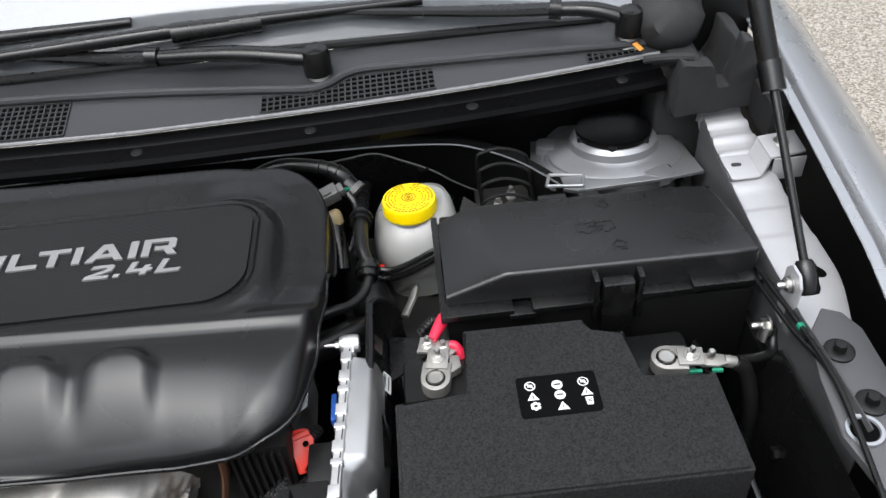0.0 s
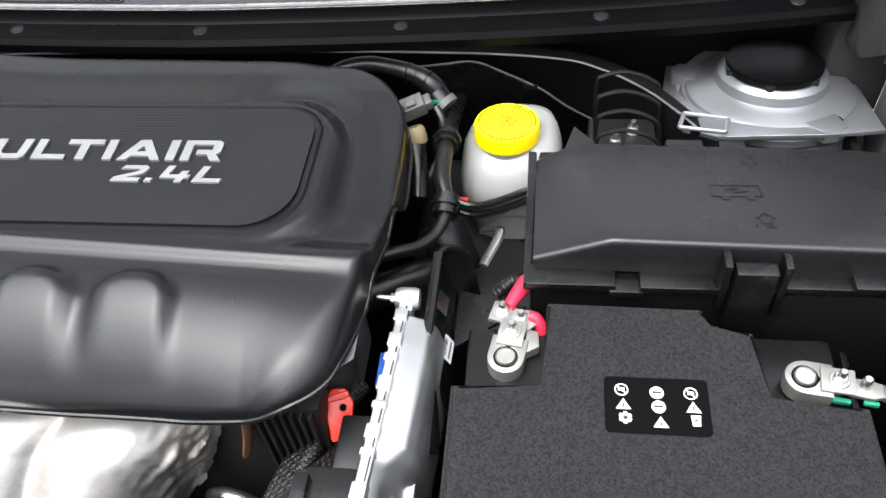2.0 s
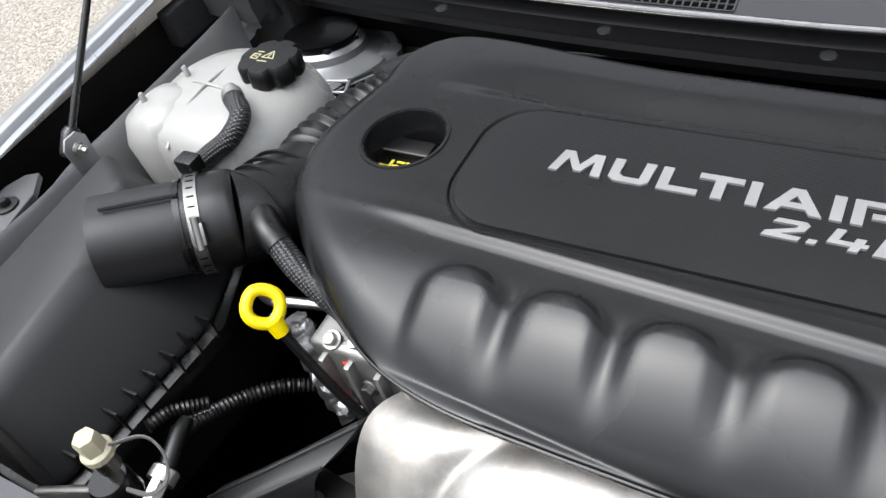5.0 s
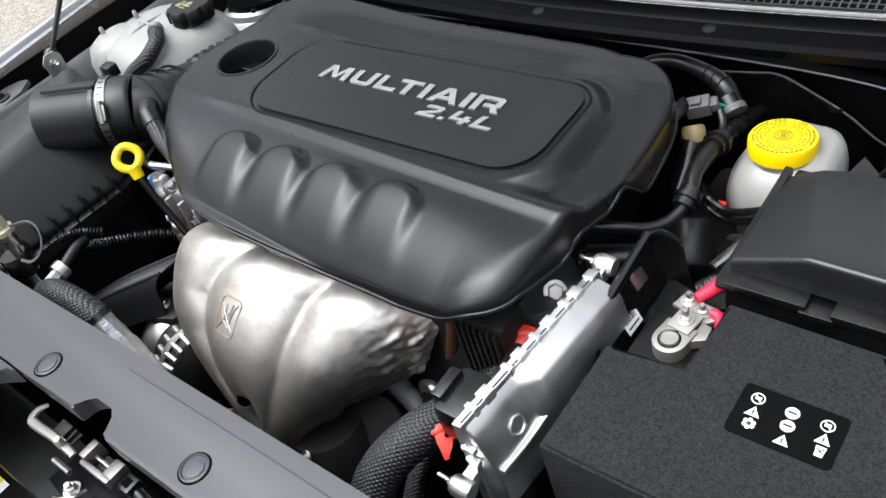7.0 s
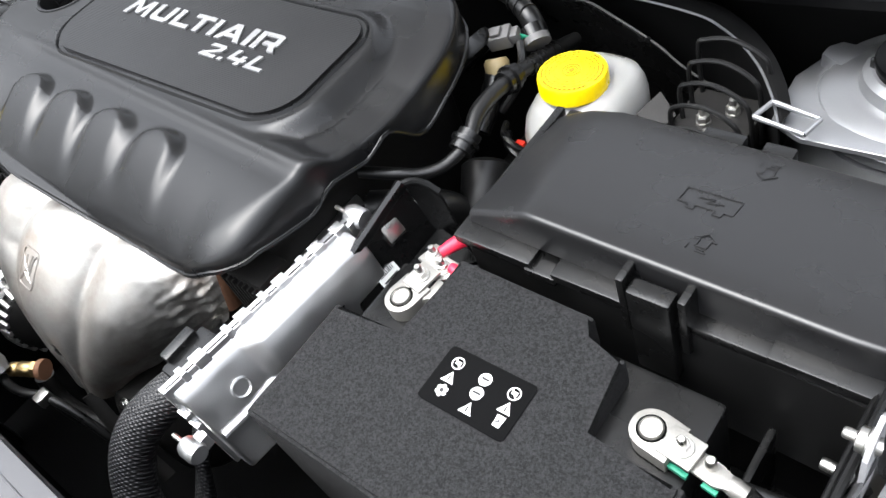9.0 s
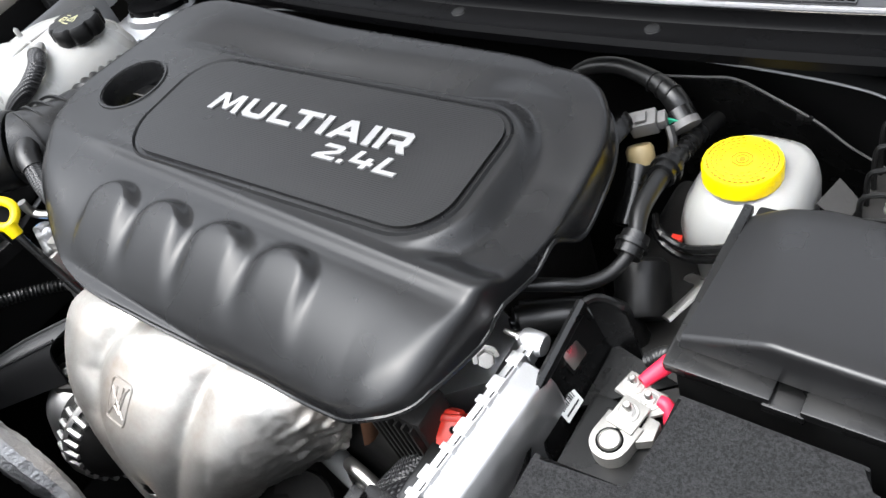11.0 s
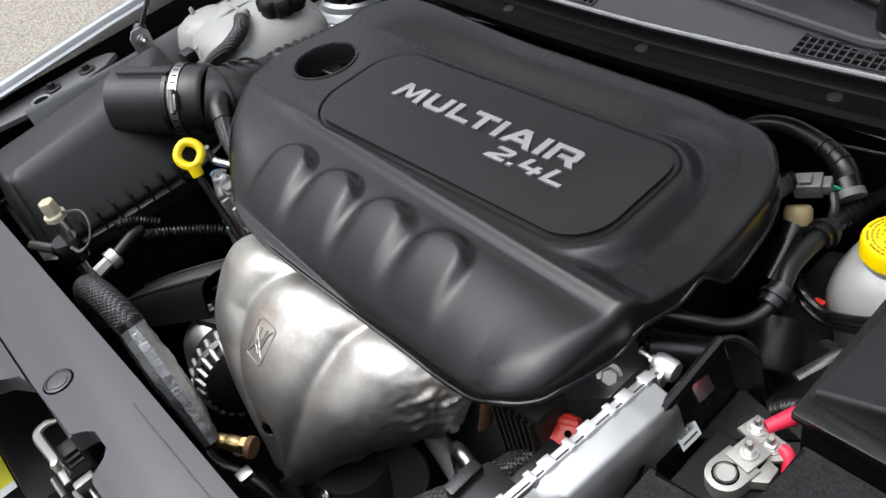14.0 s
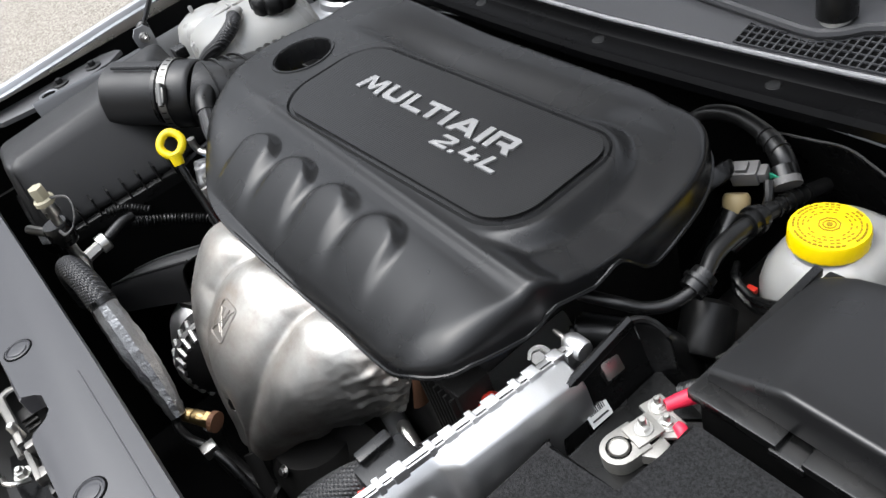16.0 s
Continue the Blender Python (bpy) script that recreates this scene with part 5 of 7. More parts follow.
latch = thing("bonnet_latch", (-0.38, 0.11, 0.78), "greasy steel bonnet latch in the slam panel opening", "latch")
# black sheet added below the latch for the opening's shaded inside
part("opening_blackout", box((-0.75, -0.08, 0.730), (-0.10, 0.165, 0.734), 0.001), DARKBAY, latch)
part("caution_sticker", prism([(-0.64, 0.03), (-0.545, 0.03), (-0.545, 0.093), (-0.64, 0.093)], 0.7341, 0.7345), PRINT, latch, "white caution sticker")
part("sticker_band", prism([(-0.64, 0.055), (-0.556, 0.055), (-0.556, 0.093), (-0.64, 0.093)], 0.7346, 0.7350), YPRINT, latch, "yellow band of the sticker")
part("striker_plate", prism([(-0.455, 0.12), (-0.42, 0.115), (-0.33, 0.12), (-0.29, 0.135), (-0.30, 0.166), (-0.45, 0.166)], 0.775, 0.781, 0.002), CHANNEL, latch)
part("release_lever", tube([(-0.478, 0.1665, 0.826), (-0.4815, 0.158, 0.827), (-0.4790, 0.149, 0.827), (-0.470, 0.1465, 0.8265), (-0.437, 0.1480, 0.8260), (-0.405, 0.1465, 0.822)], [0.0026, 0.0042, 0.0048, 0.0050, 0.0046, 0.0036], 8, 5, flat=0.55), GREASY, latch, "greasy bent steel release lever")
part("lever_pivot", lathe([(0.0045, -0.012), (0.0045, 0.006), (0.003, 0.008)], Matrix.Translation((-0.424, 0.1475, 0.826)), 14), ZINC, latch)
for k in range(3):
    part("return_spring", box((-0.462 + 0.004 * k, 0.152, 0.812 - 0.004 * k), (-0.444 + 0.004 * k, 0.166, 0.8145 - 0.004 * k), 0.0008), DARK, latch)
part("latch_plate", box((-0.397, 0.1445, 0.808), (-0.352, 0.1505, 0.8205), 0.0022), GREASY, latch)
part("latch_plate", box((-0.398, 0.1490, 0.808), (-0.3885, 0.1675, 0.8265), 0.0022), GREASY, latch)
part("latch_plate", box((-0.3660, 0.1490, 0.808), (-0.352, 0.1665, 0.8200), 0.0022), GREASY, latch)
part("claw", box((-0.387, 0.1510, 0.800), (-0.372, 0.1650, 0.811), 0.002), DARK, latch)
part("claw_pin", tube([(-0.390, 0.1575, 0.8155), (-0.362, 0.1575, 0.8120)], 0.0022, 10, 1, soft=False), ZINC, latch)
part("switch_plug", box((-0.351, 0.1490, 0.795), (-0.334, 0.1650, 0.8125), 0.0025), BLACK, latch)
part("plug_window", box((-0.3475, 0.1525, 0.8120), (-0.3380, 0.1610, 0.8130), 0.0004), HOLE, latch, "dark window of the plug")
part("plug_nose", lathe([(0.0055, -0.008), (0.0055, 0.010), (0.004, 0.012)], toward((-0.330, 0.1560, 0.800), (1, -0.1, -0.3)), 14), BLACK, latch)
part("cable", tube([(-0.322, 0.155, 0.797), (-0.29, 0.150, 0.800), (-0.24, 0.12, 0.795), (-0.2, 0.1, 0.79)], 0.004, 8), RUBBER, latch)
part("catch_bar", tube([(-0.446, 0.135, 0.800), (-0.421, 0.135, 0.797)], 0.0030, 8, 1, soft=False), GREASY, latch)
part("cable_hook", tube([(-0.418, 0.112, 0.792), (-0.404, 0.114, 0.797), (-0.396, 0.122, 0.795), (-0.398, 0.132, 0.788)], 0.0026, 8, 5), ZINC, latch)
for x, y in ((-0.419, 0.126), (-0.315, 0.142)):
    part("bolt", hexbolt((x, y, 0.781), (0, 0, 1), 0.006, 0.007, 1.5, 0.004), ZINC, latch)

# ---- exhaust heat shield ----
GRID = [
    [(-0.60, 0.48, 0.765), (-0.52, 0.468, 0.778), (-0.43, 0.465, 0.775), (-0.34, 0.480, 0.768), (-0.250, 0.50, 0.745)],
    [(-0.632, 0.43, 0.742), (-0.54, 0.412, 0.757), (-0.43, 0.412, 0.752), (-0.345, 0.430, 0.735), (-0.277, 0.475, 0.700)],
    [(-0.618, 0.375, 0.690), (-0.53, 0.352, 0.708), (-0.43, 0.348, 0.700), (-0.355, 0.385, 0.690), (-0.312, 0.462, 0.645)],
    [(-0.565, 0.335, 0.64), (-0.50, 0.315, 0.645), (-0.43, 0.310, 0.635), (-0.385, 0.350, 0.630), (-0.375, 0.425, 0.598)],
    [(-0.505, 0.315, 0.59), (-0.475, 0.300, 0.585), (-0.45, 0.297, 0.575), (-0.435, 0.315, 0.562), (-0.43, 0.360, 0.555)]]


def shield():
    nu, nv = 144, 128
    cols = [smooth(r, nu // 4) for r in GRID]
    net = [smooth([c[i] for c in cols], nv // 4) for i in range(nu + 1)]
    P = np.array([[tuple(p) for p in col] for col in net])
    du, dv = np.gradient(P, axis=0), np.gradient(P, axis=1)
    N = np.cross(du, dv)
    N /= np.linalg.norm(N, axis=2, keepdims=True) + 1e-9
    if N[nu // 2, nv // 2, 1] > 0:
        N = -N
    u, v = np.meshgrid(np.linspace(0, 1, nu + 1), np.linspace(0, 1, nv + 1), indexing="ij")
    h = np.zeros_like(u)
    # three pillowed sections with rounded grooves between
    knots = [0.0, 0.1, 0.25, 0.4, 0.55, 0.7, 0.85, 1.0]
    creases = [-0.12 + 0 * v, np.interp(v, knots, [0.36, 0.31, 0.25, 0.205, 0.195, 0.225, 0.32, 0.42]), np.interp(v, knots, [0.72, 0.63, 0.575, 0.555, 0.545, 0.515, 0.49, 0.47]), 1.12 + 0 * v]
    for c0, c1, amp in zip(creases, creases[1:], (0.024, 0.017, 0.024)):
        m = (u - (c0 + c1) / 2) / ((c1 - c0) / 2)
        h += amp * np.clip(1 - np.abs(m) ** 2.8, 0, 1) * sstep(-0.05, 0.3, v) * (1 - 0.80 * sstep(0.45, 0.95, v))
    for _ in range(3):
        h[1:-1] = (h[:-2] + h[1:-1] + h[2:]) / 3
    h -= 0.006
    h -= 0.020 * np.exp(-((u - 0.38) / 0.06) ** 2 - ((v - 0.80) / 0.13) ** 2)
    wr = sstep(0.74, 0.96, u) * sstep(0.10, 0.3, v)
    for i in range(nu + 1):
        for j in range(nv + 1):
            q = P[i, j]
            a = noise.noise(Vector((q[0] * 26, q[1] * 60, q[2] * 60)))
            b = noise.noise(Vector((q[0] * 90, q[1] * 30, q[2] * 140)))
            h[i, j] += wr[i, j] * (0.003 * a + 0.002 * b + 0.011 * abs(noise.noise(Vector((q[0] * 20 + q[2] * 22, q[1] * 20, q[2] * 150 - q[0] * 75)))) + 0.002 * abs(noise.noise(Vector((q[0] * 160, q[1] * 90, q[2] * 330))))) + 0.0010 * noise.noise(Vector(q * 34))
    P = P + N * h[..., None]
    bm = bmesh.new()
    vs = [[bm.verts.new(P[i, j]) for j in range(nv + 1)] for i in range(nu + 1)]
    for i in range(nu):
        for j in range(nv):
            c = (P[i, j] + P[i + 1, j + 1]) / 2
            if (c[0] + 0.478) ** 2 + ((c[2] - 0.636)) ** 2 < 0.011 ** 2:
                continue
            bm.faces.new((vs[i][j], vs[i + 1][j], vs[i + 1][j + 1], vs[i][j + 1]))
    bmesh.ops.recalc_face_normals(bm, faces=bm.faces)
    bmesh.ops.solidify(bm, geom=bm.faces[:], thickness=0.0015)
    return bm


hs = thing("heat_shield", (-0.45, 0.38, 0.55), "stamped bare steel exhaust manifold heat shield, lightly stained", "heat shield")
shell_mesh = shield()
onto = BVHTree.FromBMesh(shell_mesh)
part("shell", shell_mesh, STEEL, hs, sharp=60)
sm = toward((-0.492, 0.340, 0.765), (-0.05, -0.62, 0.78))
facing = (sm.to_3x3() @ Vector((0, 0, 1))).normalized()


def laid(x, y):
    """A place on the shield's face under the mark's plane."""
    hit = onto.ray_cast(sm @ Vector((x, y, 0.03)), -facing)[0]
    return (hit if hit else sm @ Vector((x, y, 0))) + facing * 0.0002


def stroke(a, b, r, bm):
    tube([laid(a[0] + (b[0] - a[0]) * k / 5, a[1] + (b[1] - a[1]) * k / 5) for k in range(6)], r, 6, 1, bm, soft=False)


stamp = bmesh.new()
fr = rrect(-0.016, -0.022, 0.016, 0.022, 0.005, 3)
tube([laid(x, y) for x, y in fr], 0.0015, 6, 1, stamp, closed=True)
for a, b in (((-0.013, -0.018), (0.012, 0.018)), ((-0.013, 0.012), (0.013, -0.014)), ((-0.006, 0.014), (-0.004, -0.006)), ((0.004, 0.016), (0.003, -0.002)), ((-0.004, -0.006), (0.006, -0.012)), ((-0.010, 0.006), (-0.004, -0.006)), ((0.008, 0.012), (0.006, -0.010))):
    stroke(a, b, 0.0013, stamp)
part("stamped_mark", stamp, STEEL, hs, "embossed do-not-touch mark")
for p in ((-0.312, 0.452, 0.672), (-0.40, 0.318, 0.572)):
    part("bolt", hexbolt(p, (0.1, -0.8, 0.6), 0.005, 0.006, 1.5), ZINC, hs)

# ---- air filter box, intake hose and coolant tank ----
air = thing("air_filter_box", (-0.99, 0.42, 0.60), "textured black plastic air filter housing", "air filter box")


def air_lid():
    bm = bmesh.new()
    low = [(-1.075, 0.262), (-0.885, 0.255), (-0.872, 0.268), (-0.855, 0.47), (-0.90, 0.585), (-1.07, 0.60)]
    up = [(-1.058, 0.280, 0.824), (-0.940, 0.272, 0.844), (-0.915, 0.284, 0.840), (-0.930, 0.43, 0.842), (-0.975, 0.53, 0.862), (-1.045, 0.575, 0.852)]
    a = [bm.verts.new((x, y, 0.735)) for x, y in low]
    b = [bm.verts.new(p) for p in up]
    n = len(a)
    for i in range(n):
        bm.faces.new((a[i], a[(i + 1) % n], b[(i + 1) % n], b[i]))
    bm.faces.new(b)
    bm.faces.new(a[::-1])
    bmesh.ops.bevel(bm, geom=bm.edges[:], offset=0.016, segments=5, affect="EDGES", profile=0.5)
    return bm


part("lid", air_lid(), AIRBOX, air, sharp=50)
part("lower_housing", prism([(-1.075, 0.265), (-0.885, 0.258), (-0.865, 0.47), (-0.90, 0.58), (-1.07, 0.59)], 0.60, 0.722, 0.006), MATTE, air)
part("seam_flange", prism([(-1.08, 0.258), (-0.878, 0.250), (-0.864, 0.262), (-0.848, 0.472), (-0.90, 0.592), (-1.075, 0.60)], 0.718, 0.737, 0.003), BLACK, air)
for k in range(8):
    y = 0.29 + k * 0.024
    x = -0.8735 + 0.022 * (k / 7)
    part("rib", prism([(x - 0.012, y), (x + 0.008, y), (x + 0.008, y + 0.0025), (x - 0.012, y + 0.0025)], 0.735, 0.765, 0), BLACK, air)
A0, A1 = Vector((-0.975, 0.430, 0.853)), Vector((-0.879, 0.515, 0.832))
OM = toward(A1, A1 - A0)
part("outlet", prism(rrect(-0.0435, -0.0435, 0.0435, 0.0435, 0.036, 8), -0.085, 0.002, 0.003, m=OM), AIRBOX, air)
part("outlet_pipe", lathe([(0.0455, -0.004), (0.0455, 0.03)], OM, 40), BLACK, air)
for a in (100, 20, -70):
    q = radians(a)
    part("outlet_rib", tube([OM @ Vector((0.0485 * math.cos(q), 0.0485 * math.sin(q), -0.07)), OM @ Vector((0.0485 * math.cos(q), 0.0485 * math.sin(q), 0.002))], 0.0025, 6, 1, soft=False), BLACK, air)
part("outlet_flange", lathe([(0.0475, -0.004), (0.0475, 0.002)], OM, 40), BLACK, air)
hose = thing("intake_hose", (-0.84, 0.62, 0.75), "black corrugated rubber air intake hose", "intake hose")
d = (A1 - A0).normalized()
part("cuff", tube([A1 + d * 0.012, A1 + d * 0.045, A1 + d * 0.052], [0.049, 0.049, 0.046], 32, 2), RUBBER, hose)
part("elbow", tube([A1 + d * 0.045, (-0.832, 0.563, 0.816), (-0.822, 0.598, 0.808), (-0.832, 0.638, 0.798)], [0.046, 0.047, 0.045, 0.042], 28, 8), RUBBER, hose)
part("bellows", tube([(-0.831, 0.630, 0.799), (-0.838, 0.68, 0.796), (-0.828, 0.74, 0.793), (-0.808, 0.80, 0.788)], [0.042, 0.040, 0.037, 0.034], 28, 8, ribs=(0.0135, 0.0075)), RUBBER, hose, "ribbed bellows section")
part("hose_end", tube([(-0.824, 0.795, 0.788), (-0.80, 0.83, 0.784), (-0.76, 0.87, 0.775)], [0.036, 0.036, 0.034], 24, 6), RUBBER, hose)
for k in range(4):
    c = Vector((-0.828, 0.56 + k * 0.016, 0.822 - k * 0.004))
    part("elbow_rib", lathe([(0.0475, -0.0015), (0.0475, 0.0015), (0.044, 0.0015), (0.044, -0.0015)], toward(c - Vector((0.004, 0, 0.003)), (0.1 - k * 0.12, 1, -0.2)), 32, closed=True), RUBBER, hose)
clampm = toward(A1 + d * 0.014, d)
band = thing("hose_clamp", A1 + d * 0.014, "stainless worm-drive hose clamp on the intake hose", "hose clamp")
part("band", lathe([(0.0500, -0.006), (0.0508, -0.006), (0.0508, 0.006), (0.0500, 0.006)], clampm, 48, closed=True), STAINLESS, band)
for k in range(30):
    part("slot", box((0.0505, -0.0008, -0.0035), (0.0511, 0.0008, 0.0035), 0, clampm @ Matrix.Rotation(radians(12 * k), 4, "Z")), HOLE, band)
sc = toward(A1 + d * 0.030 + Vector((0.022, -0.038, 0.026)), (0.4, -0.7, 0.55))
part("screw_housing", box((-0.007, -0.011, -0.001), (0.007, 0.011, 0.007), 0.002, sc), STAINLESS, band)
part("screw", lathe([(0.0042, -0.017), (0.0042, 0.014)], sc @ Matrix.Translation((0, 0, 0.005)) @ Matrix.Rotation(radians(90), 4, "X"), 12), STAINLESS, band)
part("sensor_plug", box((-0.905, 0.552, 0.862), (-0.882, 0.570, 0.880), 0.003), BLACK, hose, "black air flow sensor plug")

tank = thing("coolant_tank", (-0.98, 0.69, 0.68), "milky white coolant expansion tank with black cap", "coolant tank")


def tank_body():
    return loft([(0.68, -0.965, 0.705, 0.088, 0.090), (0.74, -0.965, 0.703, 0.096, 0.098), (0.80, -0.968, 0.702, 0.098, 0.100), (0.825, -0.972, 0.700, 0.094, 0.096), (0.842, -0.978, 0.697, 0.082, 0.084), (0.852, -0.985, 0.692, 0.062, 0.062), (0.857, -0.99, 0.688, 0.036, 0.036)], None, 48, 2.7)


part("body", tank_body(), WHITE, tank, sharp=50)
part("lobe", loft([(0.70, -1.035, 0.650, 0.042, 0.045), (0.82, -1.035, 0.650, 0.046, 0.049), (0.845, -1.033, 0.652, 0.040, 0.042), (0.856, -1.03, 0.655, 0.028, 0.030), (0.859, -1.03, 0.655, 0.016, 0.017)], None, 32, 2.5), WHITE, tank, sharp=60)
part("seam", loft([(0.770, -0.966, 0.702, 0.101, 0.103), (0.774, -0.966, 0.702, 0.101, 0.103)], None, 48, 2.7), WHITE, tank)
CT = Matrix.Translation((-0.926, 0.738, 0.86)) @ Matrix.Rotation(radians(-4), 4, "X") @ Matrix.Translation((0, 0, -0.86))
part("neck", lathe([(0.028, 0.82), (0.028, 0.852)], CT, 32), WHITE, tank)
for line in ([(-1.060, 0.690, 0.838), (-1.02, 0.692, 0.8535), (-0.985, 0.690, 0.8585), (-0.95, 0.688, 0.8545), (-0.915, 0.690, 0.8445)], [(-0.990, 0.605, 0.832), (-0.988, 0.640, 0.8515), (-0.986, 0.685, 0.8585), (-0.985, 0.735, 0.8530), (-0.985, 0.770, 0.840)]):
    part("moulded_seam", tube(line, 0.0022, 8, 6), WHITE, tank)
ccap = part("cap", lathe([(0.036, 0.846), (0.037, 0.848), (0.037, 0.866), (0.034, 0.870), (0.012, 0.871)], CT, 84, lobes=7, depth=0.14), MATTE, tank, "black lobed pressure cap")
cm = bmesh.new()
TRI = [(-0.004, -0.006), (0.012, -0.006), (0.004, 0.008), (-0.004, -0.006)]
SQR = [(-0.018, -0.010), (-0.009, -0.010), (-0.009, -0.001), (-0.018, -0.001), (-0.018, -0.010)]
for p, q in list(zip(TRI, TRI[1:])) + list(zip(SQR, SQR[1:])) + [((0.004, -0.004), (0.004, 0.003)), ((-0.015, -0.0055), (-0.012, -0.0055)), ((-0.016, 0.004), (-0.008, 0.004)), ((-0.006, -0.013), (0.008, -0.013))]:
    box((0, -0.0006, 0.8708), (math.hypot(q[0] - p[0], q[1] - p[1]), 0.0006, 0.8716), 0, CT @ Matrix.Translation((p[0], p[1], 0)) @ Matrix.Rotation(math.atan2(q[1] - p[1], q[0] - p[0]), 4, "Z"), cm)
part("cap_mark", cm, PALEPRINT, ccap, "pale yellow warning marks")
for x, y in ((-1.045, 0.645), (-1.025, 0.70)):
    part("nipple", lathe([(0.004, 0.85), (0.0035, 0.868), (0.002, 0.870)], Matrix.Translation((x, y, 0)), 10), WHITE, tank)
ch = thing("coolant_hose", (-0.94, 0.62, 0.80), "braid-sleeved black coolant return hose with spring clip", "coolant hose")
part("sleeve", tube([(-0.925, 0.668, 0.864), (-0.900, 0.648, 0.862), (-0.905, 0.625, 0.848), (-0.935, 0.607, 0.828), (-0.965, 0.598, 0.80), (-0.975, 0.598, 0.77)], 0.0115, 14), SLEEVE, ch)
part("spout", tube([(-0.945, 0.685, 0.862), (-0.915, 0.660, 0.865)], 0.0075, 12, 2), WHITE, ch)
part("spring_clip", tube([(-0.932, 0.674, 0.864), (-0.922, 0.666, 0.8645)], 0.0122, 14, 2), ZINC, ch, "bright spring hose clip")

# ---- dipstick ----
dip = thing("oil_dipstick", (-0.70, 0.45, 0.60), "oil dipstick with bright yellow ring handle", "dipstick")
dm = toward((-0.738, 0.456, 0.832), (0.62, -0.30, 0.62))
ring = [dm @ Vector((0.0135 * math.cos(a) * (1 + 0.12 * math.cos(2 * a)), 0.0158 * math.sin(a), 0)) for a in [2 * math.pi * k / 20 for k in range(20)]]
part("handle", tube(ring, 0.0056, 10, 2, closed=True, flat=0.9), YELLOW2, dip)
foot = min(ring, key=lambda q: q.z)
part("collar", tube([foot + Vector((0.0, 0.0, 0.002)), foot + Vector((0.006, -0.002, -0.012))], [0.009, 0.0075], 12, 2), YELLOW2, dip)
part("tube", tube([foot + Vector((0.005, -0.002, -0.008)), foot + Vector((0.045, -0.005, -0.09)), (-0.60, 0.44, 0.62)], 0.005, 10), GLOSS, dip, "black dipstick guide tube")

# ---- rear of the bay ----
brace = thing("strut_brace", (MID, 0.92, 0.70), "dark sheet-metal brace between the strut towers", "brace")
TIP = [(0.172, 0.800, 0.772), (0.150, 0.838, 0.768), (0.118, 0.878, 0.766), (0.075, 0.912, 0.765), (0.025, 0.928, 0.768), (-0.10, 0.926, 0.778), (MID, 0.920, 0.785)]
line = smooth(TIP + [mirror(p) for p in TIP[-2::-1]], 6)
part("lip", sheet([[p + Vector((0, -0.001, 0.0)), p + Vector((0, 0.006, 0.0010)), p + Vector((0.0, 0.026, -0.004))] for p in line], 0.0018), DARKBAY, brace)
part("edge", tube([p + Vector((0, -0.002, 0.0008)) for p in line], 0.0013, 6, 1, soft=False), FLANGE2, brace, "thin bright edge line")
part("web", sheet([[p + Vector((0, 0.001, -0.0005)), p + Vector((0, 0.004, -0.05)), p + Vector((0, 0.006, -0.11))] for p in line], 0.0018), DARKBAY, brace, "black web of the brace")
for s in (False, True):
    for a, b in (((0.150, 0.800), (0.195, 0.793)), ((0.150, 0.800), (0.157, 0.822)), ((0.157, 0.822), (0.200, 0.814)), ((0.195, 0.793), (0.200, 0.814))):
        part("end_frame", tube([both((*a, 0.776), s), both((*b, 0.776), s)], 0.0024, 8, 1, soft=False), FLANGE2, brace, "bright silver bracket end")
part("edge_trim", tube([(-0.47, 0.918, 0.789), (-0.375, 0.9175, 0.790), (-0.28, 0.9185, 0.7885)], 0.0022, 6, 3), STRIP, brace, "grey edge trim strip")
part("stud", hexbolt((-0.375, 0.916, 0.791), (0, -0.2, 1), 0.0045, 0.005, 1.4), MATTE, brace)

arm = thing("firewall_insulator", (-0.05, 0.93, 0.62), "black formed insulation panel on the firewall", "insulator")
INS = [(-0.150, 0.888, 0.784), (-0.10, 0.890, 0.789), (-0.067, 0.890, 0.792), (-0.035, 0.891, 0.777), (0.008, 0.892, 0.752), (0.036, 0.893, 0.728), (0.07, 0.900, 0.70)]
part("panel", sheet([[(x, y, z), (x, y + 0.004, z - 0.01), (x + 0.01, y + 0.03, z - 0.10), (x + 0.01, y + 0.035, z - 0.2)] for x, y, z in INS], 0.003), BLACK, arm)
part("pressed_edge", tube([(x, y - 0.002, z + 0.001) for x, y, z in INS], 0.0012, 6, 4), GREYPLUG, arm, "thin pale folded edge")
part("panel_clip", box((-0.012, 0.8885, 0.752), (0.004, 0.8915, 0.760), 0.002, pose(0, 0, 0)), GLOSS, arm)

# anti-lock brake unit with its pipe loops
absu = thing("brake_control_unit", (0.10, 0.82, 0.66), "aluminium brake hydraulic block with looped black pipes", "brake unit")
part("block", box((0.062, 0.775, 0.66), (0.135, 0.87, 0.728), 0.004), DARK, absu)
for k in range(5):
    y, z = 0.785 + 0.020 * k, 0.748 + 0.010 * k
    part("brake_pipe", tube([(0.070, y, 0.715), (0.068, y, z - 0.008), (0.076, y + 0.002, z + 0.002), (0.10, y + 0.004, z + 0.005), (0.126, y + 0.002, z - 0.004), (0.136, y, z - 0.02), (0.138, y - 0.002, 0.70)], 0.0025, 8), MATTE, absu)
for x, y in ((0.085, 0.79), (0.105, 0.80), (0.09, 0.825), (0.11, 0.845)):
    part("pipe_nut", hexbolt((x, y, 0.728), (0, 0, 1), 0.0065, 0.010, 1.1, 0.008), ZINC, absu)
part("connector", box((0.030, 0.760, 0.715), (0.065, 0.785, 0.738), 0.003), BLACK, absu)
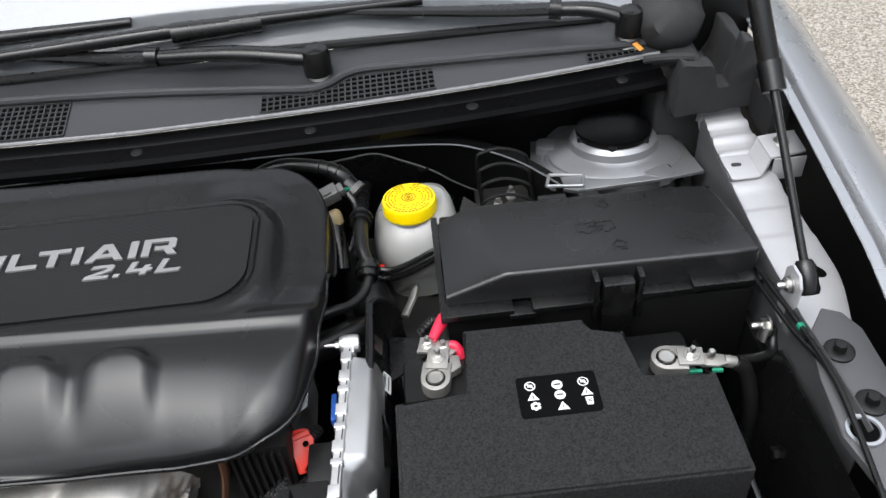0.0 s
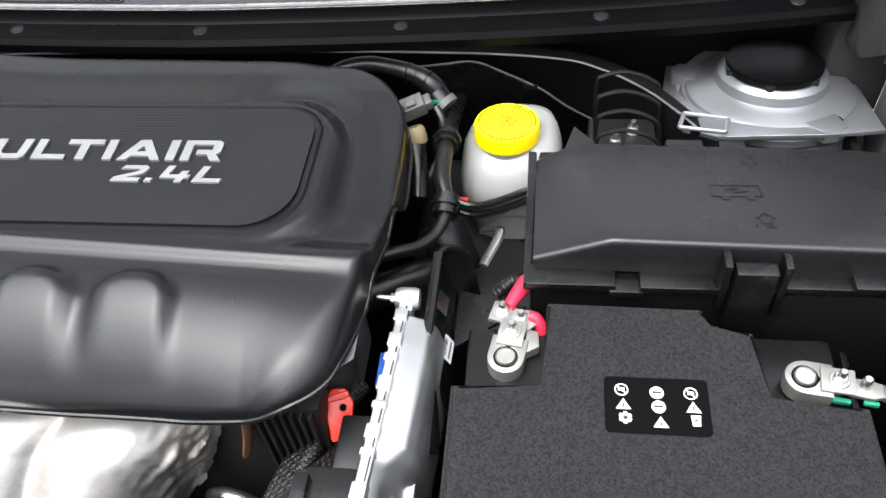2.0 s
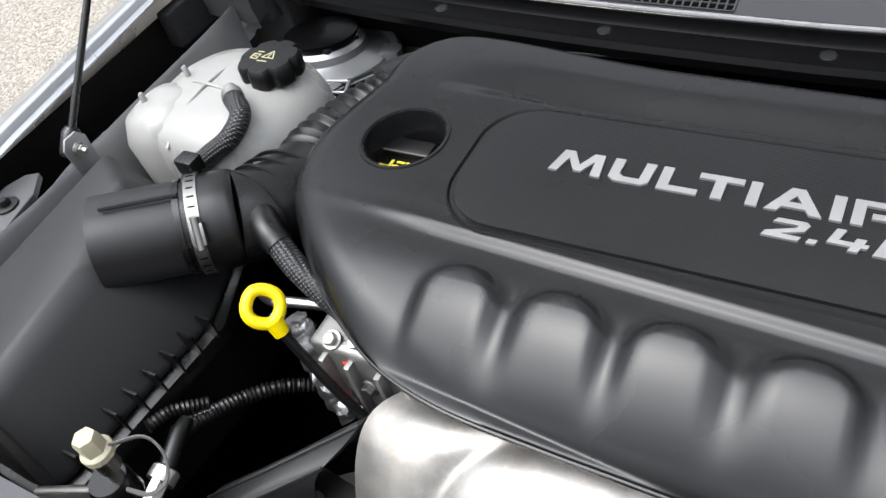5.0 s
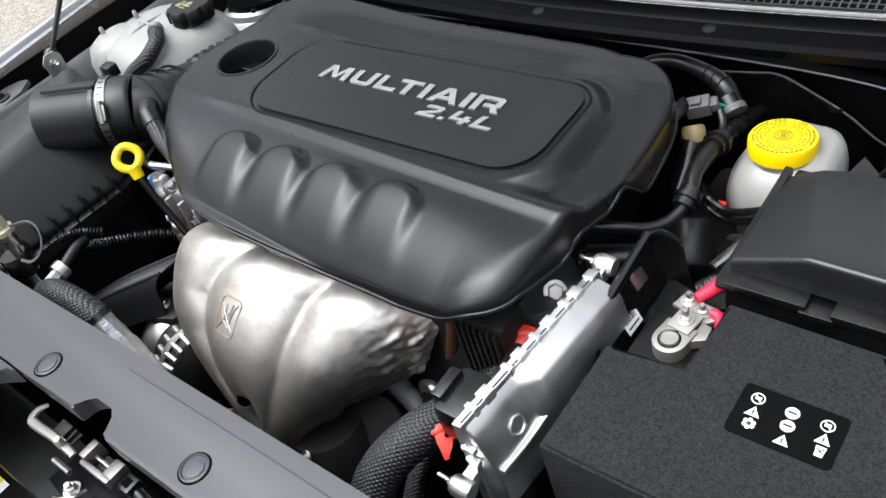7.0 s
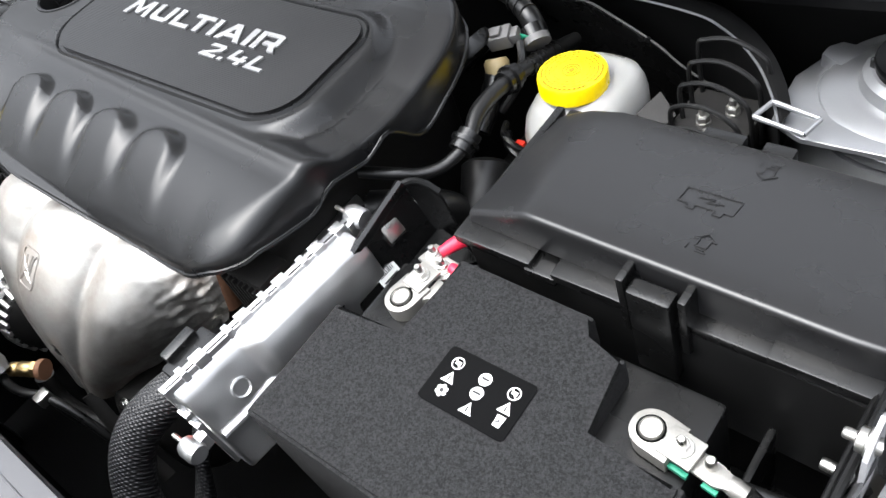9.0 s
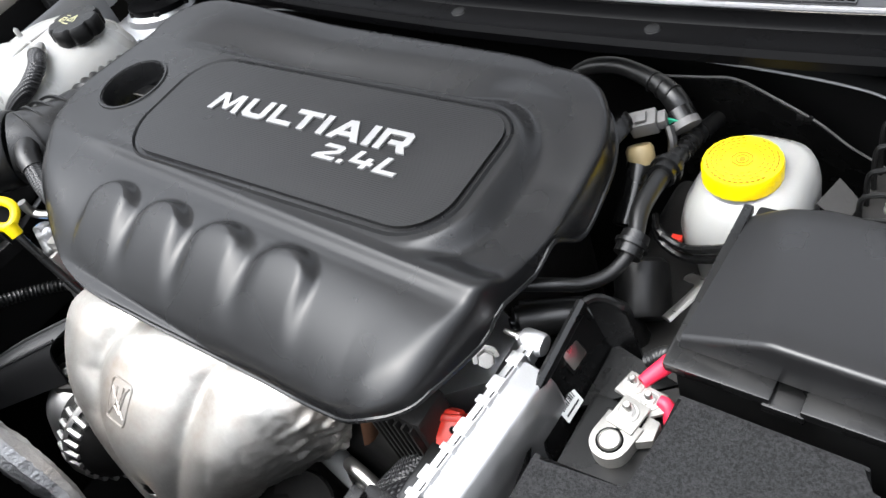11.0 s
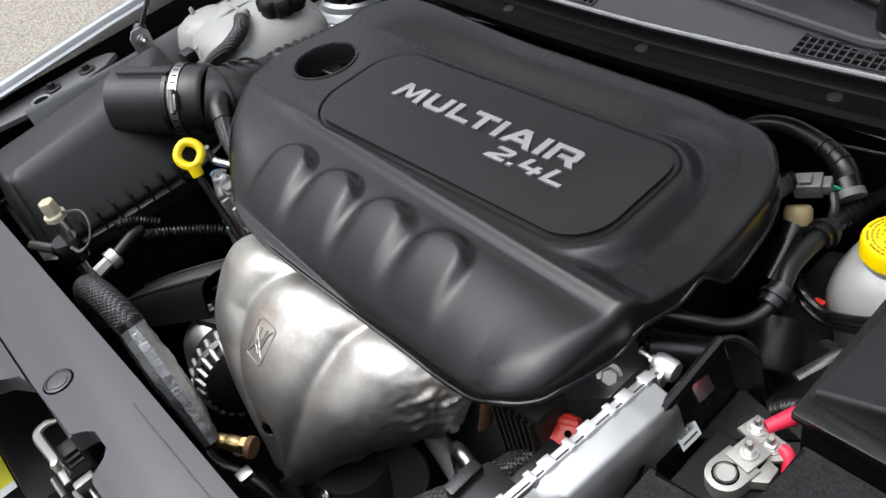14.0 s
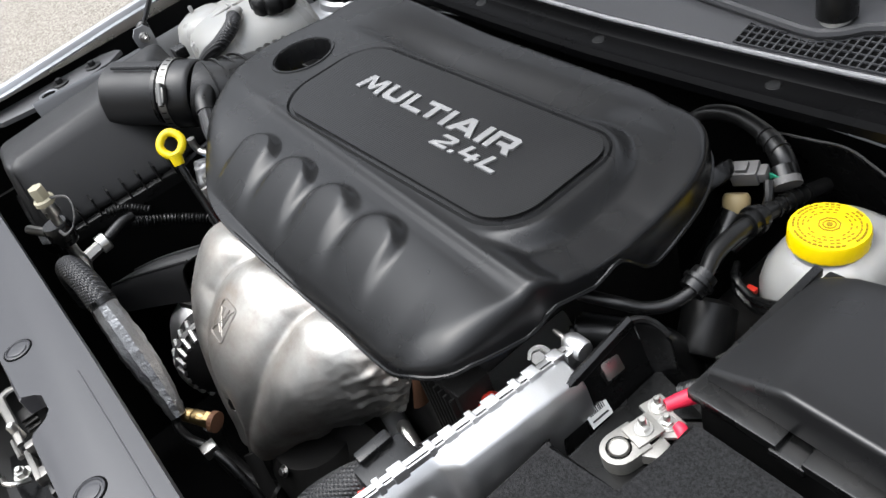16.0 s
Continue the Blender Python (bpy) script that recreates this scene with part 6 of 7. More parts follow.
part("tag", box((0.032, 0.759, 0.7385), (0.048, 0.770, 0.7392), 0), mat("pale_blue_tape", (0.35, 0.55, 0.6), 0.5), absu, "small pale blue tape tag")
part("bracket", sheet([[(0.035, 0.80, 0.745), (0.045, 0.83, 0.75)], [(0.060, 0.79, 0.735), (0.068, 0.815, 0.74)]], 0.002), DARK, absu)

# vacuum and breather pipes between cover and reservoir
vac = thing("vacuum_hose", (-0.15, 0.84, 0.72), "black moulded vacuum hose with grey banded end", "hose")
part("hose", tube([(-0.245, 0.868, 0.770), (-0.220, 0.878, 0.788), (-0.189, 0.880, 0.796), (-0.160, 0.874, 0.797), (-0.132, 0.862, 0.797), (-0.114, 0.852, 0.793), (-0.103, 0.846, 0.783), (-0.097, 0.843, 0.772)], [0.0085, 0.009, 0.009, 0.009, 0.010, 0.0115, 0.0115, 0.011], 14), RUBBER, vac)
for k in range(3):
    part("crease_ring", tube([(-0.138 + 0.012 * k, 0.864 - 0.006 * k, 0.797 - 0.001 * k), (-0.136 + 0.012 * k, 0.863 - 0.006 * k, 0.797 - 0.001 * k)], 0.0112, 14, 1, soft=False), RUBBER, vac)
part("collar", tube([(-0.106, 0.843, 0.784), (-0.094, 0.834, 0.775)], 0.0142, 16, 2), BLACK, vac)
part("band", tube([(-0.098, 0.837, 0.778), (-0.093, 0.833, 0.774)], 0.0148, 16, 2), GREYPLUG, vac, "grey banded quick coupling")
part("mark", box((-0.112, 0.826, 0.782), (-0.098, 0.828, 0.788), 0), GREEN, vac, "green paint mark")
brp = thing("breather_pipe", (-0.09, 0.74, 0.70), "black rigid breather pipe with clipped joints", "pipe")
part("pipe", tube([(-0.085, 0.885, 0.742), (-0.090, 0.84, 0.756), (-0.0885, 0.80, 0.770), (-0.0875, 0.772, 0.778), (-0.0872, 0.740, 0.783), (-0.0865, 0.715, 0.782), (-0.079, 0.684, 0.775), (-0.0865, 0.655, 0.769), (-0.1015, 0.635, 0.771), (-0.1185, 0.622, 0.778), (-0.150, 0.605, 0.785)], [0.0085, 0.0085, 0.0085, 0.0085, 0.0085, 0.0085, 0.0065, 0.0062, 0.0062, 0.0062, 0.0062], 12), RUBBER, brp)
for p, q in (((-0.0880, 0.784, 0.775), (-0.0874, 0.762, 0.780)), ((-0.080, 0.694, 0.778), (-0.081, 0.674, 0.772))):
    part("joint", tube([p, q], 0.0125, 14, 2), BLACK, brp)
    part("joint_ring", tube([Vector(p).lerp(Vector(q), 0.4), Vector(p).lerp(Vector(q), 0.6)], 0.0152, 14, 1, soft=False), BLACK, brp)
for k in range(5):
    p = Vector((-0.0895, 0.855 - 0.012 * k, 0.751 + 0.004 * k))
    part("ridge", tube([p, p + Vector((0, -0.003, 0.001))], 0.0105, 12, 1, soft=False), BLACK, brp)
sen = thing("sensor_plug", (-0.128, 0.815, 0.76), "grey electrical plug on a tan sensor seal", "connector")
sq = pose(-0.128, 0.818, 0.786, 8, -12, 20) @ Matrix.Scale(0.82, 4)
part("shell", box((-0.016, -0.012, -0.010), (0.016, 0.012, 0.010), 0.002, sq), GREYPLUG, sen)
part("latch", box((-0.008, -0.009, 0.010), (0.006, 0.006, 0.015), 0.0015, sq), GREYPLUG, sen)
part("nose", box((0.016, -0.009, -0.008), (0.026, 0.009, 0.006), 0.002, sq), GREYPLUG, sen)
part("wire", tube([(-0.103, 0.818, 0.787), (-0.095, 0.805, 0.775), (-0.098, 0.79, 0.75), (-0.11, 0.77, 0.73)], 0.0045, 8), RUBBER, sen)
part("seal", lathe([(0.0125, -0.010), (0.0135, -0.004), (0.0135, 0.005), (0.011, 0.009), (0.005, 0.009)], toward((-0.127, 0.800, 0.762), (-0.3, 0.45, 0.8)), 24), TAN, sen, "tan seal ring")
part("barrel", tube([(-0.127, 0.798, 0.756), (-0.122, 0.770, 0.742), (-0.12, 0.74, 0.725)], 0.0125, 16), BLACK, sen)
part("throttle_ring", lathe([(0.026, 0), (0.028, 0.004), (0.028, 0.016), (0.022, 0.018)], toward((-0.150, 0.800, 0.770), (-0.6, 0.1, 0.5)), 28), BLACK, sen)

sol = thing("transmission_solenoid", (-0.08, 0.69, 0.60), "dark cast transmission housing with taped wiring", "transmission")
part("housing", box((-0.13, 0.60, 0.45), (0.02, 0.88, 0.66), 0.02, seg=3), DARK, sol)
part("canister", lathe([(0.024, 0), (0.026, 0.004), (0.026, 0.05), (0.020, 0.055)], toward((-0.072, 0.668, 0.690), (-0.25, 0.55, 0.35)), 28), MATTE, sol)
part("lever", tube([(-0.05, 0.72, 0.70), (-0.03, 0.70, 0.72), (-0.045, 0.66, 0.715)], 0.006, 8, flat=0.5), ZINC, sol)
random.seed(11)
for k in range(7):
    o = [random.uniform(-0.012, 0.012) for _ in range(6)]
    part("taped_wire", tube([(-0.155 + o[0], 0.60 + o[1], 0.735), (-0.115 + o[2], 0.635 + o[3], 0.725 + o[4]), (-0.09 + o[5], 0.655 + o[0], 0.70), (-0.085 + o[1], 0.66 + o[2], 0.64), (-0.06 + o[3], 0.70, 0.58)], 0.005 + 0.012 * (k == 0) + 0.006 * (k == 1), 10), SLEEVE if k in (3, 5) else RUBBER, sol)
part("red_tab", box((-0.076, 0.742, 0.715), (-0.066, 0.748, 0.722), 0.001), RED, sol)

# ---- engine below the cover ----
eng = thing("engine_block", (-0.45, 0.62, 0.25), "dark cast aluminium engine block under the cover", "engine")
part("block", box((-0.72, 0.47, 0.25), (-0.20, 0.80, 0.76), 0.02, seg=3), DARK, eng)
part("cam_cover", box((-0.715, 0.462, 0.68), (-0.585, 0.60, 0.785), 0.008, seg=3), ENGINE, eng)
for x in (-0.70, -0.672, -0.64, -0.61):
    part("rib", box((x, 0.452, 0.69), (x + 0.006, 0.466, 0.775), 0.002), ENGINE, eng)
for p in ((-0.69, 0.470, 0.786), (-0.655, 0.458, 0.745), (-0.625, 0.456, 0.715), (-0.665, 0.474, 0.786)):
    part("bolt", hexbolt(p, (0, -0.4, 0.9) if p[2] > 0.78 else (0, -1, 0.1), 0.0065, 0.008, 1.5), STAINLESS, eng)
part("gasket", box((-0.678, 0.4595, 0.70), (-0.674, 0.4615, 0.77), 0), RED, eng, "red sealant line")
part("side_bracket", prism([(-0.20, 0.50), (-0.155, 0.54), (-0.155, 0.60), (-0.20, 0.62)], 0.67, 0.722, 0.006), CAST, eng)
part("bolt", hexbolt((-0.172, 0.560, 0.722), (0.5, -0.5, 0.6), 0.0085, 0.010, 1.5), ZINC, eng)
part("bolt", hexbolt((-0.20, 0.49, 0.735), (0.2, -0.8, 0.4), 0.0065, 0.008, 1.5), ZINC, eng)
part("rusty_stay", tube([(-0.235, 0.475, 0.78), (-0.232, 0.462, 0.74), (-0.24, 0.455, 0.70)], 0.010, 8, flat=0.4), RUST, eng, "rust-brown stay")
part("ribbed_side", box((-0.225, 0.462, 0.66), (-0.165, 0.50, 0.765), 0.004), DARK, eng)
for k in range(7):
    part("cast_rib", box((-0.222 + k * 0.008, 0.456, 0.665), (-0.219 + k * 0.008, 0.464, 0.76), 0.001), DARK, eng)

pcv = thing("breather_hose", (-0.77, 0.53, 0.74), "braid-sleeved breather hose from the intake elbow", "hose")
part("boot", tube([(-0.815, 0.555, 0.835), (-0.792, 0.535, 0.835), (-0.772, 0.525, 0.826)], [0.016, 0.015, 0.0135], 16), RUBBER, pcv)
part("sleeve", tube([(-0.778, 0.528, 0.829), (-0.755, 0.517, 0.815), (-0.725, 0.508, 0.80), (-0.69, 0.50, 0.785)], 0.0125, 16), SLEEVE, pcv)
elb = thing("fuel_pipe_elbow", (-0.78, 0.49, 0.74), "bright metal pipe elbow with blue clip", "pipe")
part("elbow", tube([(-0.783, 0.490, 0.802), (-0.783, 0.490, 0.790), (-0.778, 0.493, 0.780), (-0.755, 0.500, 0.778), (-0.72, 0.508, 0.776)], 0.0055, 12), ZINC, elb)
part("clip", lathe([(0.0075, 0), (0.0075, 0.016)], toward((-0.774, 0.484, 0.752), (0, 0, 1)), 14), mat("blue_clip", (0.05, 0.16, 0.35), 0.4), elb, "blue clip")
part("hose", tube([(-0.774, 0.484, 0.754), (-0.772, 0.485, 0.72), (-0.76, 0.49, 0.68)], 0.006, 10), RUBBER, elb)
fl = thing("foil_sleeve", (-0.71, 0.46, 0.66), "crumpled aluminium foil heat sleeve", "foil sleeve")
fb = tube([(-0.735, 0.478, 0.79), (-0.722, 0.466, 0.75), (-0.708, 0.458, 0.72), (-0.69, 0.452, 0.69)], [0.010, 0.013, 0.014, 0.012], 14, 10)
for v in fb.verts:
    v.co += noise.noise_vector(v.co * 110) * 0.006
part("foil", fb, FOIL, fl)

# ---- alternator, air conditioning pipes, oxygen sensor ----
DARKCAST = mat("oxidised_aluminium", (0.40, 0.39, 0.375), 0.5, metal=0.9, fine=(600, 0.5), big=(40, 0.3))
alt = thing("alternator", (-0.66, 0.37, 0.50), "cast aluminium alternator with slotted cooling fins", "alternator")
am = toward((-0.70, 0.372, 0.575), (1.0, -0.25, 0.05))
part("rear_housing", lathe([(0.055, -0.02), (0.064, -0.01), (0.066, 0.02), (0.06, 0.03)], am, 40), CAST, alt)
part("stator", lathe([(0.060, 0.03), (0.060, 0.05)], am, 40), DARK, alt, "dark stator core")
part("front_housing", lathe([(0.062, 0.05), (0.064, 0.056), (0.058, 0.085), (0.040, 0.098), (0.015, 0.10)], am, 40), DARK, alt)
for k in range(26):
    a = 2 * math.pi * k / 26
    for z0, z1, r0, r1 in ((0.050, 0.066, 0.0655, 0.0650), (0.0695, 0.088, 0.0640, 0.0560)):
        ends = [am @ Vector((r * math.cos(a), r * math.sin(a), z)) for r, z in ((r0, z0), (r1, z1))]
        part("fin", tube(ends, 0.0040, 6, 1, soft=False), DARKCAST, alt)
part("fin_ring", lathe([(0.0645, 0.062), (0.0675, 0.065), (0.0675, 0.070), (0.0645, 0.073)], am, 40, closed=True), DARKCAST, alt)
part("windings", lathe([(0.050, 0.05), (0.056, 0.06), (0.054, 0.08), (0.040, 0.09)], am, 40), RUST, alt, "copper-brown windings")
part("mount_ear", prism([(-0.735, 0.36), (-0.70, 0.345), (-0.665, 0.36), (-0.66, 0.40), (-0.73, 0.41)], 0.630, 0.648, 0.005), DARK, alt)
part("bolt", hexbolt((-0.70, 0.372, 0.648), (0, 0, 1), 0.0075, 0.009, 1.4), ZINC, alt)

duct = thing("splash_shield_duct", (-0.74, 0.40, 0.55), "black moulded plastic duct beside the alternator", "duct")
DUCT = [[(-0.80, 0.275, 0.62), (-0.80, 0.285, 0.66), (-0.79, 0.31, 0.672), (-0.785, 0.345, 0.668), (-0.785, 0.36, 0.64)], [(-0.74, 0.31, 0.64), (-0.74, 0.322, 0.685), (-0.73, 0.35, 0.70), (-0.725, 0.385, 0.695), (-0.725, 0.40, 0.66)], [(-0.68, 0.36, 0.65), (-0.68, 0.375, 0.70), (-0.665, 0.41, 0.715), (-0.66, 0.45, 0.71), (-0.66, 0.465, 0.68)]]
cross = [smooth(r, 6) for r in DUCT]
part("body", sheet([list(p) for p in zip(*[smooth([c[k] for c in cross], 8) for k in range(len(cross[0]))])], 0.004), AIRBOX, duct)
for k in (8, 15):
    part("fold_line", tube([c[k] + Vector((0, 0, 0.001)) for c in cross], 0.0022, 6, 6), AIRBOX, duct)

ac = thing("service_port", (-0.785, 0.285, 0.70), "air conditioning service port with beige hexagon cap", "service port")
part("cap", lathe([(0.0125, 0.838), (0.0125, 0.842), (0.0105, 0.843), (0.0105, 0.856), (0.0092, 0.860), (0.004, 0.860)], Matrix.Translation((-0.777, 0.289, 0)), 6), BEIGE, ac, "beige hexagonal screw cap")
part("cap_rim", lathe([(0.0132, 0.835), (0.0132, 0.841), (0.012, 0.842)], Matrix.Translation((-0.777, 0.289, 0)), 28), BEIGE, ac)
part("stem", lathe([(0.0095, 0.815), (0.0095, 0.836)], Matrix.Translation((-0.778, 0.288, 0)), 20), ZINC, ac)
part("valve", lathe([(0.006, 0.795), (0.006, 0.816)], Matrix.Translation((-0.780, 0.286, 0)), 16), ZINC, ac)
part("clamp_body", lathe([(0.0165, 0.768), (0.018, 0.772), (0.018, 0.796), (0.016, 0.800), (0.008, 0.800)], Matrix.Translation((-0.787, 0.281, 0)), 28), BLACK, ac)
part("clamp_arm", tube([(-0.86, 0.250, 0.776), (-0.83, 0.262, 0.778), (-0.79, 0.278, 0.780)], 0.0065, 10, 3), GREASY, ac)
part("pipe", tube([(-0.787, 0.281, 0.77), (-0.790, 0.280, 0.745), (-0.786, 0.282, 0.728), (-0.775, 0.275, 0.71), (-0.76, 0.27, 0.66)], 0.0075, 12), ZINC, ac)
part("side_fitting", tube([(-0.792, 0.284, 0.728), (-0.797, 0.300, 0.729), (-0.799, 0.312, 0.730)], 0.0085, 6, 2), ZINC, ac)
part("nut", lathe([(0.0135, 0), (0.0135, 0.012), (0.011, 0.014)], toward((-0.799, 0.310, 0.730), (-0.1, 1, 0.05)), 20), ZINC, ac)
part("switch", tube([(-0.801, 0.324, 0.731), (-0.81, 0.352, 0.735), (-0.815, 0.37, 0.733)], [0.009, 0.0085, 0.007], 10), BLACK, ac)
part("tether", tube([(-0.768, 0.296, 0.842), (-0.745, 0.312, 0.843), (-0.728, 0.310, 0.832), (-0.724, 0.298, 0.815), (-0.738, 0.285, 0.803), (-0.765, 0.281, 0.798)], 0.0011, 6, flat=2.0), GREYPLUG, ac, "thin plastic tether strap")
cor = thing("wiring_conduit", (-0.80, 0.40, 0.66), "black corrugated wiring conduit", "conduit")
part("conduit", tube([(-0.815, 0.355, 0.733), (-0.822, 0.38, 0.712), (-0.815, 0.42, 0.690), (-0.79, 0.46, 0.672), (-0.75, 0.49, 0.65)], 0.0085, 14, ribs=(0.0052, 0.0022)), RUBBER, cor)
part("conduit", tube([(-0.835, 0.345, 0.748), (-0.828, 0.37, 0.742), (-0.81, 0.395, 0.728)], 0.007, 12, ribs=(0.0045, 0.0018)), RUBBER, cor)
bh = thing("air_conditioning_hose", (-0.62, 0.27, 0.62), "braid-sleeved hose wrapped in silver heat tape", "hose")
part("sleeve", tube([(-0.712, 0.258, 0.72), (-0.700, 0.260, 0.765), (-0.675, 0.264, 0.796), (-0.645, 0.268, 0.805), (-0.612, 0.271, 0.798), (-0.580, 0.271, 0.785)], [0.014, 0.0145, 0.015, 0.0155, 0.016, 0.016], 18), SLEEVE, bh)
tp = tube([(-0.590, 0.271, 0.789), (-0.572, 0.270, 0.765), (-0.548, 0.268, 0.728), (-0.522, 0.266, 0.690), (-0.498, 0.262, 0.655)], [0.0150, 0.0165, 0.0180, 0.0145, 0.0100], 10, 10)
for v in tp.verts:
    v.co += noise.noise_vector(v.co * 150) * 0.0013
part("heat_tape", tp, FOIL, bh, "crinkled silver heat tape", 25)
part("tie", tube([(-0.586, 0.271, 0.788), (-0.581, 0.271, 0.783)], 0.0172, 18, 1, soft=False), BLACK, bh)
o2 = thing("oxygen_sensor", (-0.48, 0.28, 0.62), "heat-tinted brass oxygen sensor in the heat shield", "sensor")
om = toward((-0.502, 0.268, 0.648), (0.85, 0.5, -0.12))
part("barrel", lathe([(0.0070, 0), (0.0085, 0.002), (0.0085, 0.012), (0.0078, 0.013), (0.0092, 0.015), (0.0092, 0.030), (0.008, 0.032)], om, 24), BRASS, o2)
part("hex", lathe([(0.0105, 0.032), (0.0105, 0.040)], om, 6), BRASS, o2)
part("boss", lathe([(0.0125, 0.040), (0.0125, 0.047)], om, 24), RUST, o2, "rusty threaded boss")
part("lead", tube([(-0.503, 0.268, 0.648), (-0.514, 0.262, 0.645), (-0.512, 0.254, 0.632), (-0.488, 0.256, 0.625), (-0.46, 0.268, 0.618), (-0.43, 0.275, 0.60), (-0.40, 0.278, 0.56), (-0.37, 0.28, 0.50)], 0.0055, 10), RUBBER, o2, "black sensor lead")
part("lead_clip", box((-0.466, 0.258, 0.612), (-0.450, 0.276, 0.626), 0.002), ZINC, o2)
pp = thing("lower_pipework", (-0.50, 0.33, 0.30), "dark pipes and brackets below the heat shield", "pipework")
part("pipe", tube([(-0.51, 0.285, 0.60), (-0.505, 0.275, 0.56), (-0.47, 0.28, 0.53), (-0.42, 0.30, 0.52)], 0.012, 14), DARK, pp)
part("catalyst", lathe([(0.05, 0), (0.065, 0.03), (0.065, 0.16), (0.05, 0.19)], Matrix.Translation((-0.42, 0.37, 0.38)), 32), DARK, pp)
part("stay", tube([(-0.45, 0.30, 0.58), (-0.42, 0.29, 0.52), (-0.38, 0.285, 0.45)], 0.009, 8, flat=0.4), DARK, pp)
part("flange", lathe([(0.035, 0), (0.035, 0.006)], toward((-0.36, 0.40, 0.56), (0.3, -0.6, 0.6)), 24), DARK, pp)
part("white_tube", tube([(-0.385, 0.458, 0.57), (-0.34, 0.450, 0.548), (-0.295, 0.44, 0.52)], 0.014, 16), mat("pale_grey_tube", (0.30, 0.30, 0.29), 0.5), pp, "pale grey printed tube")
part("chrome_pipe", tube([(-0.29, 0.44, 0.63), (-0.27, 0.435, 0.645), (-0.245, 0.43, 0.64), (-0.225, 0.42, 0.625)], 0.0075, 12), ZINC, pp, "bright metal pipe")
part("chrome_pipe", tube([(-0.29, 0.44, 0.63), (-0.292, 0.436, 0.605), (-0.28, 0.43, 0.59)], 0.006, 12), ZINC, pp)
part("clip", box((-0.232, 0.41, 0.625), (-0.205, 0.435, 0.65), 0.004), BLACK, pp)

# ---- wiring beside the module ----
lo = thing("wiring_loom", (-0.19, 0.36, 0.50), "thick braid-sleeved black wiring loom", "wiring loom")
part("main_sleeve", tube([(-0.135, 0.50, 0.66), (-0.150, 0.455, 0.692), (-0.170, 0.40, 0.722), (-0.195, 0.345, 0.728), (-0.212, 0.295, 0.706), (-0.200, 0.255, 0.655), (-0.150, 0.235, 0.59), (-0.09, 0.23, 0.52)], [0.016, 0.018, 0.020, 0.0215, 0.0215, 0.021, 0.021, 0.021], 20), SLEEVE, lo)
for k in range(4):
    o = 0.013 * k
    part("branch_sleeve", tube([(-0.150 - o * 0.3, 0.53, 0.69 - o * 0.2), (-0.175 - o * 0.6, 0.47, 0.705 - o * 0.6), (-0.200 - o * 0.7, 0.40, 0.69 - o * 0.8), (-0.215 - o * 0.6, 0.34, 0.645 - o), (-0.20 - o * 0.4, 0.29, 0.57)], 0.0075, 10), SLEEVE, lo)
cn = thing("module_connector", (-0.13, 0.38, 0.75), "black multi-pin connector on the control module", "connector")
part("shell", box((-0.155, 0.350, 0.755), (-0.116, 0.400, 0.797), 0.004), BLACK, cn)
part("lever", box((-0.162, 0.358, 0.785), (-0.150, 0.392, 0.803), 0.003), BLACK, cn)
part("shell", box((-0.142, 0.40, 0.735), (-0.116, 0.455, 0.775), 0.004), BLACK, cn)
part("seal_strip", box((-0.1245, 0.494, 0.743), (-0.1190, 0.528, 0.753), 0.001), mat("blue_connector_seal", (0.02, 0.10, 0.42), 0.45), cn, "bright blue connector seal")
for at, tilt, size in (((-0.158, 0.480, 0.728), 20, 1.1), ((-0.158, 0.350, 0.742), 60, 0.8)):
    rl = thing("connector_lock", at, "bright red plastic connector locking lever", "connector lock", "connector locks")
    m = Matrix.Translation(at) @ pose(0, 0, 0, 35, 0, tilt) @ Matrix.Scale(size, 4)
    part("lever", prism([(-0.010, -0.020), (-0.003, -0.021), (0.001, -0.010), (0.011, -0.004), (0.014, 0.006), (0.010, 0.018), (-0.001, 0.020), (-0.008, 0.012), (-0.009, 0.0)], -0.006, 0.006, 0.0025, m=m), RED, rl)
    part("grip", box((-0.010, 0.010, -0.008), (0.012, 0.016, 0.008), 0.002, m), RED, rl)
    part("eye", lathe([(0.0030, -0.0066), (0.0030, 0.0066)], m @ Matrix.Translation((0.005, 0.004, 0)), 14), HOLE, rl, "dark eye of the lever")
cd = thing("wiring_conduit", (-0.03, 0.27, 0.60), "black ribbed conduit under the module bracket", "conduit")
part("conduit", tube([(-0.065, 0.30, 0.72), (-0.05, 0.27, 0.69), (-0.02, 0.245, 0.64), (0.02, 0.23, 0.58)], 0.013, 14, ribs=(0.006, 0.0025)), RUBBER, cd)

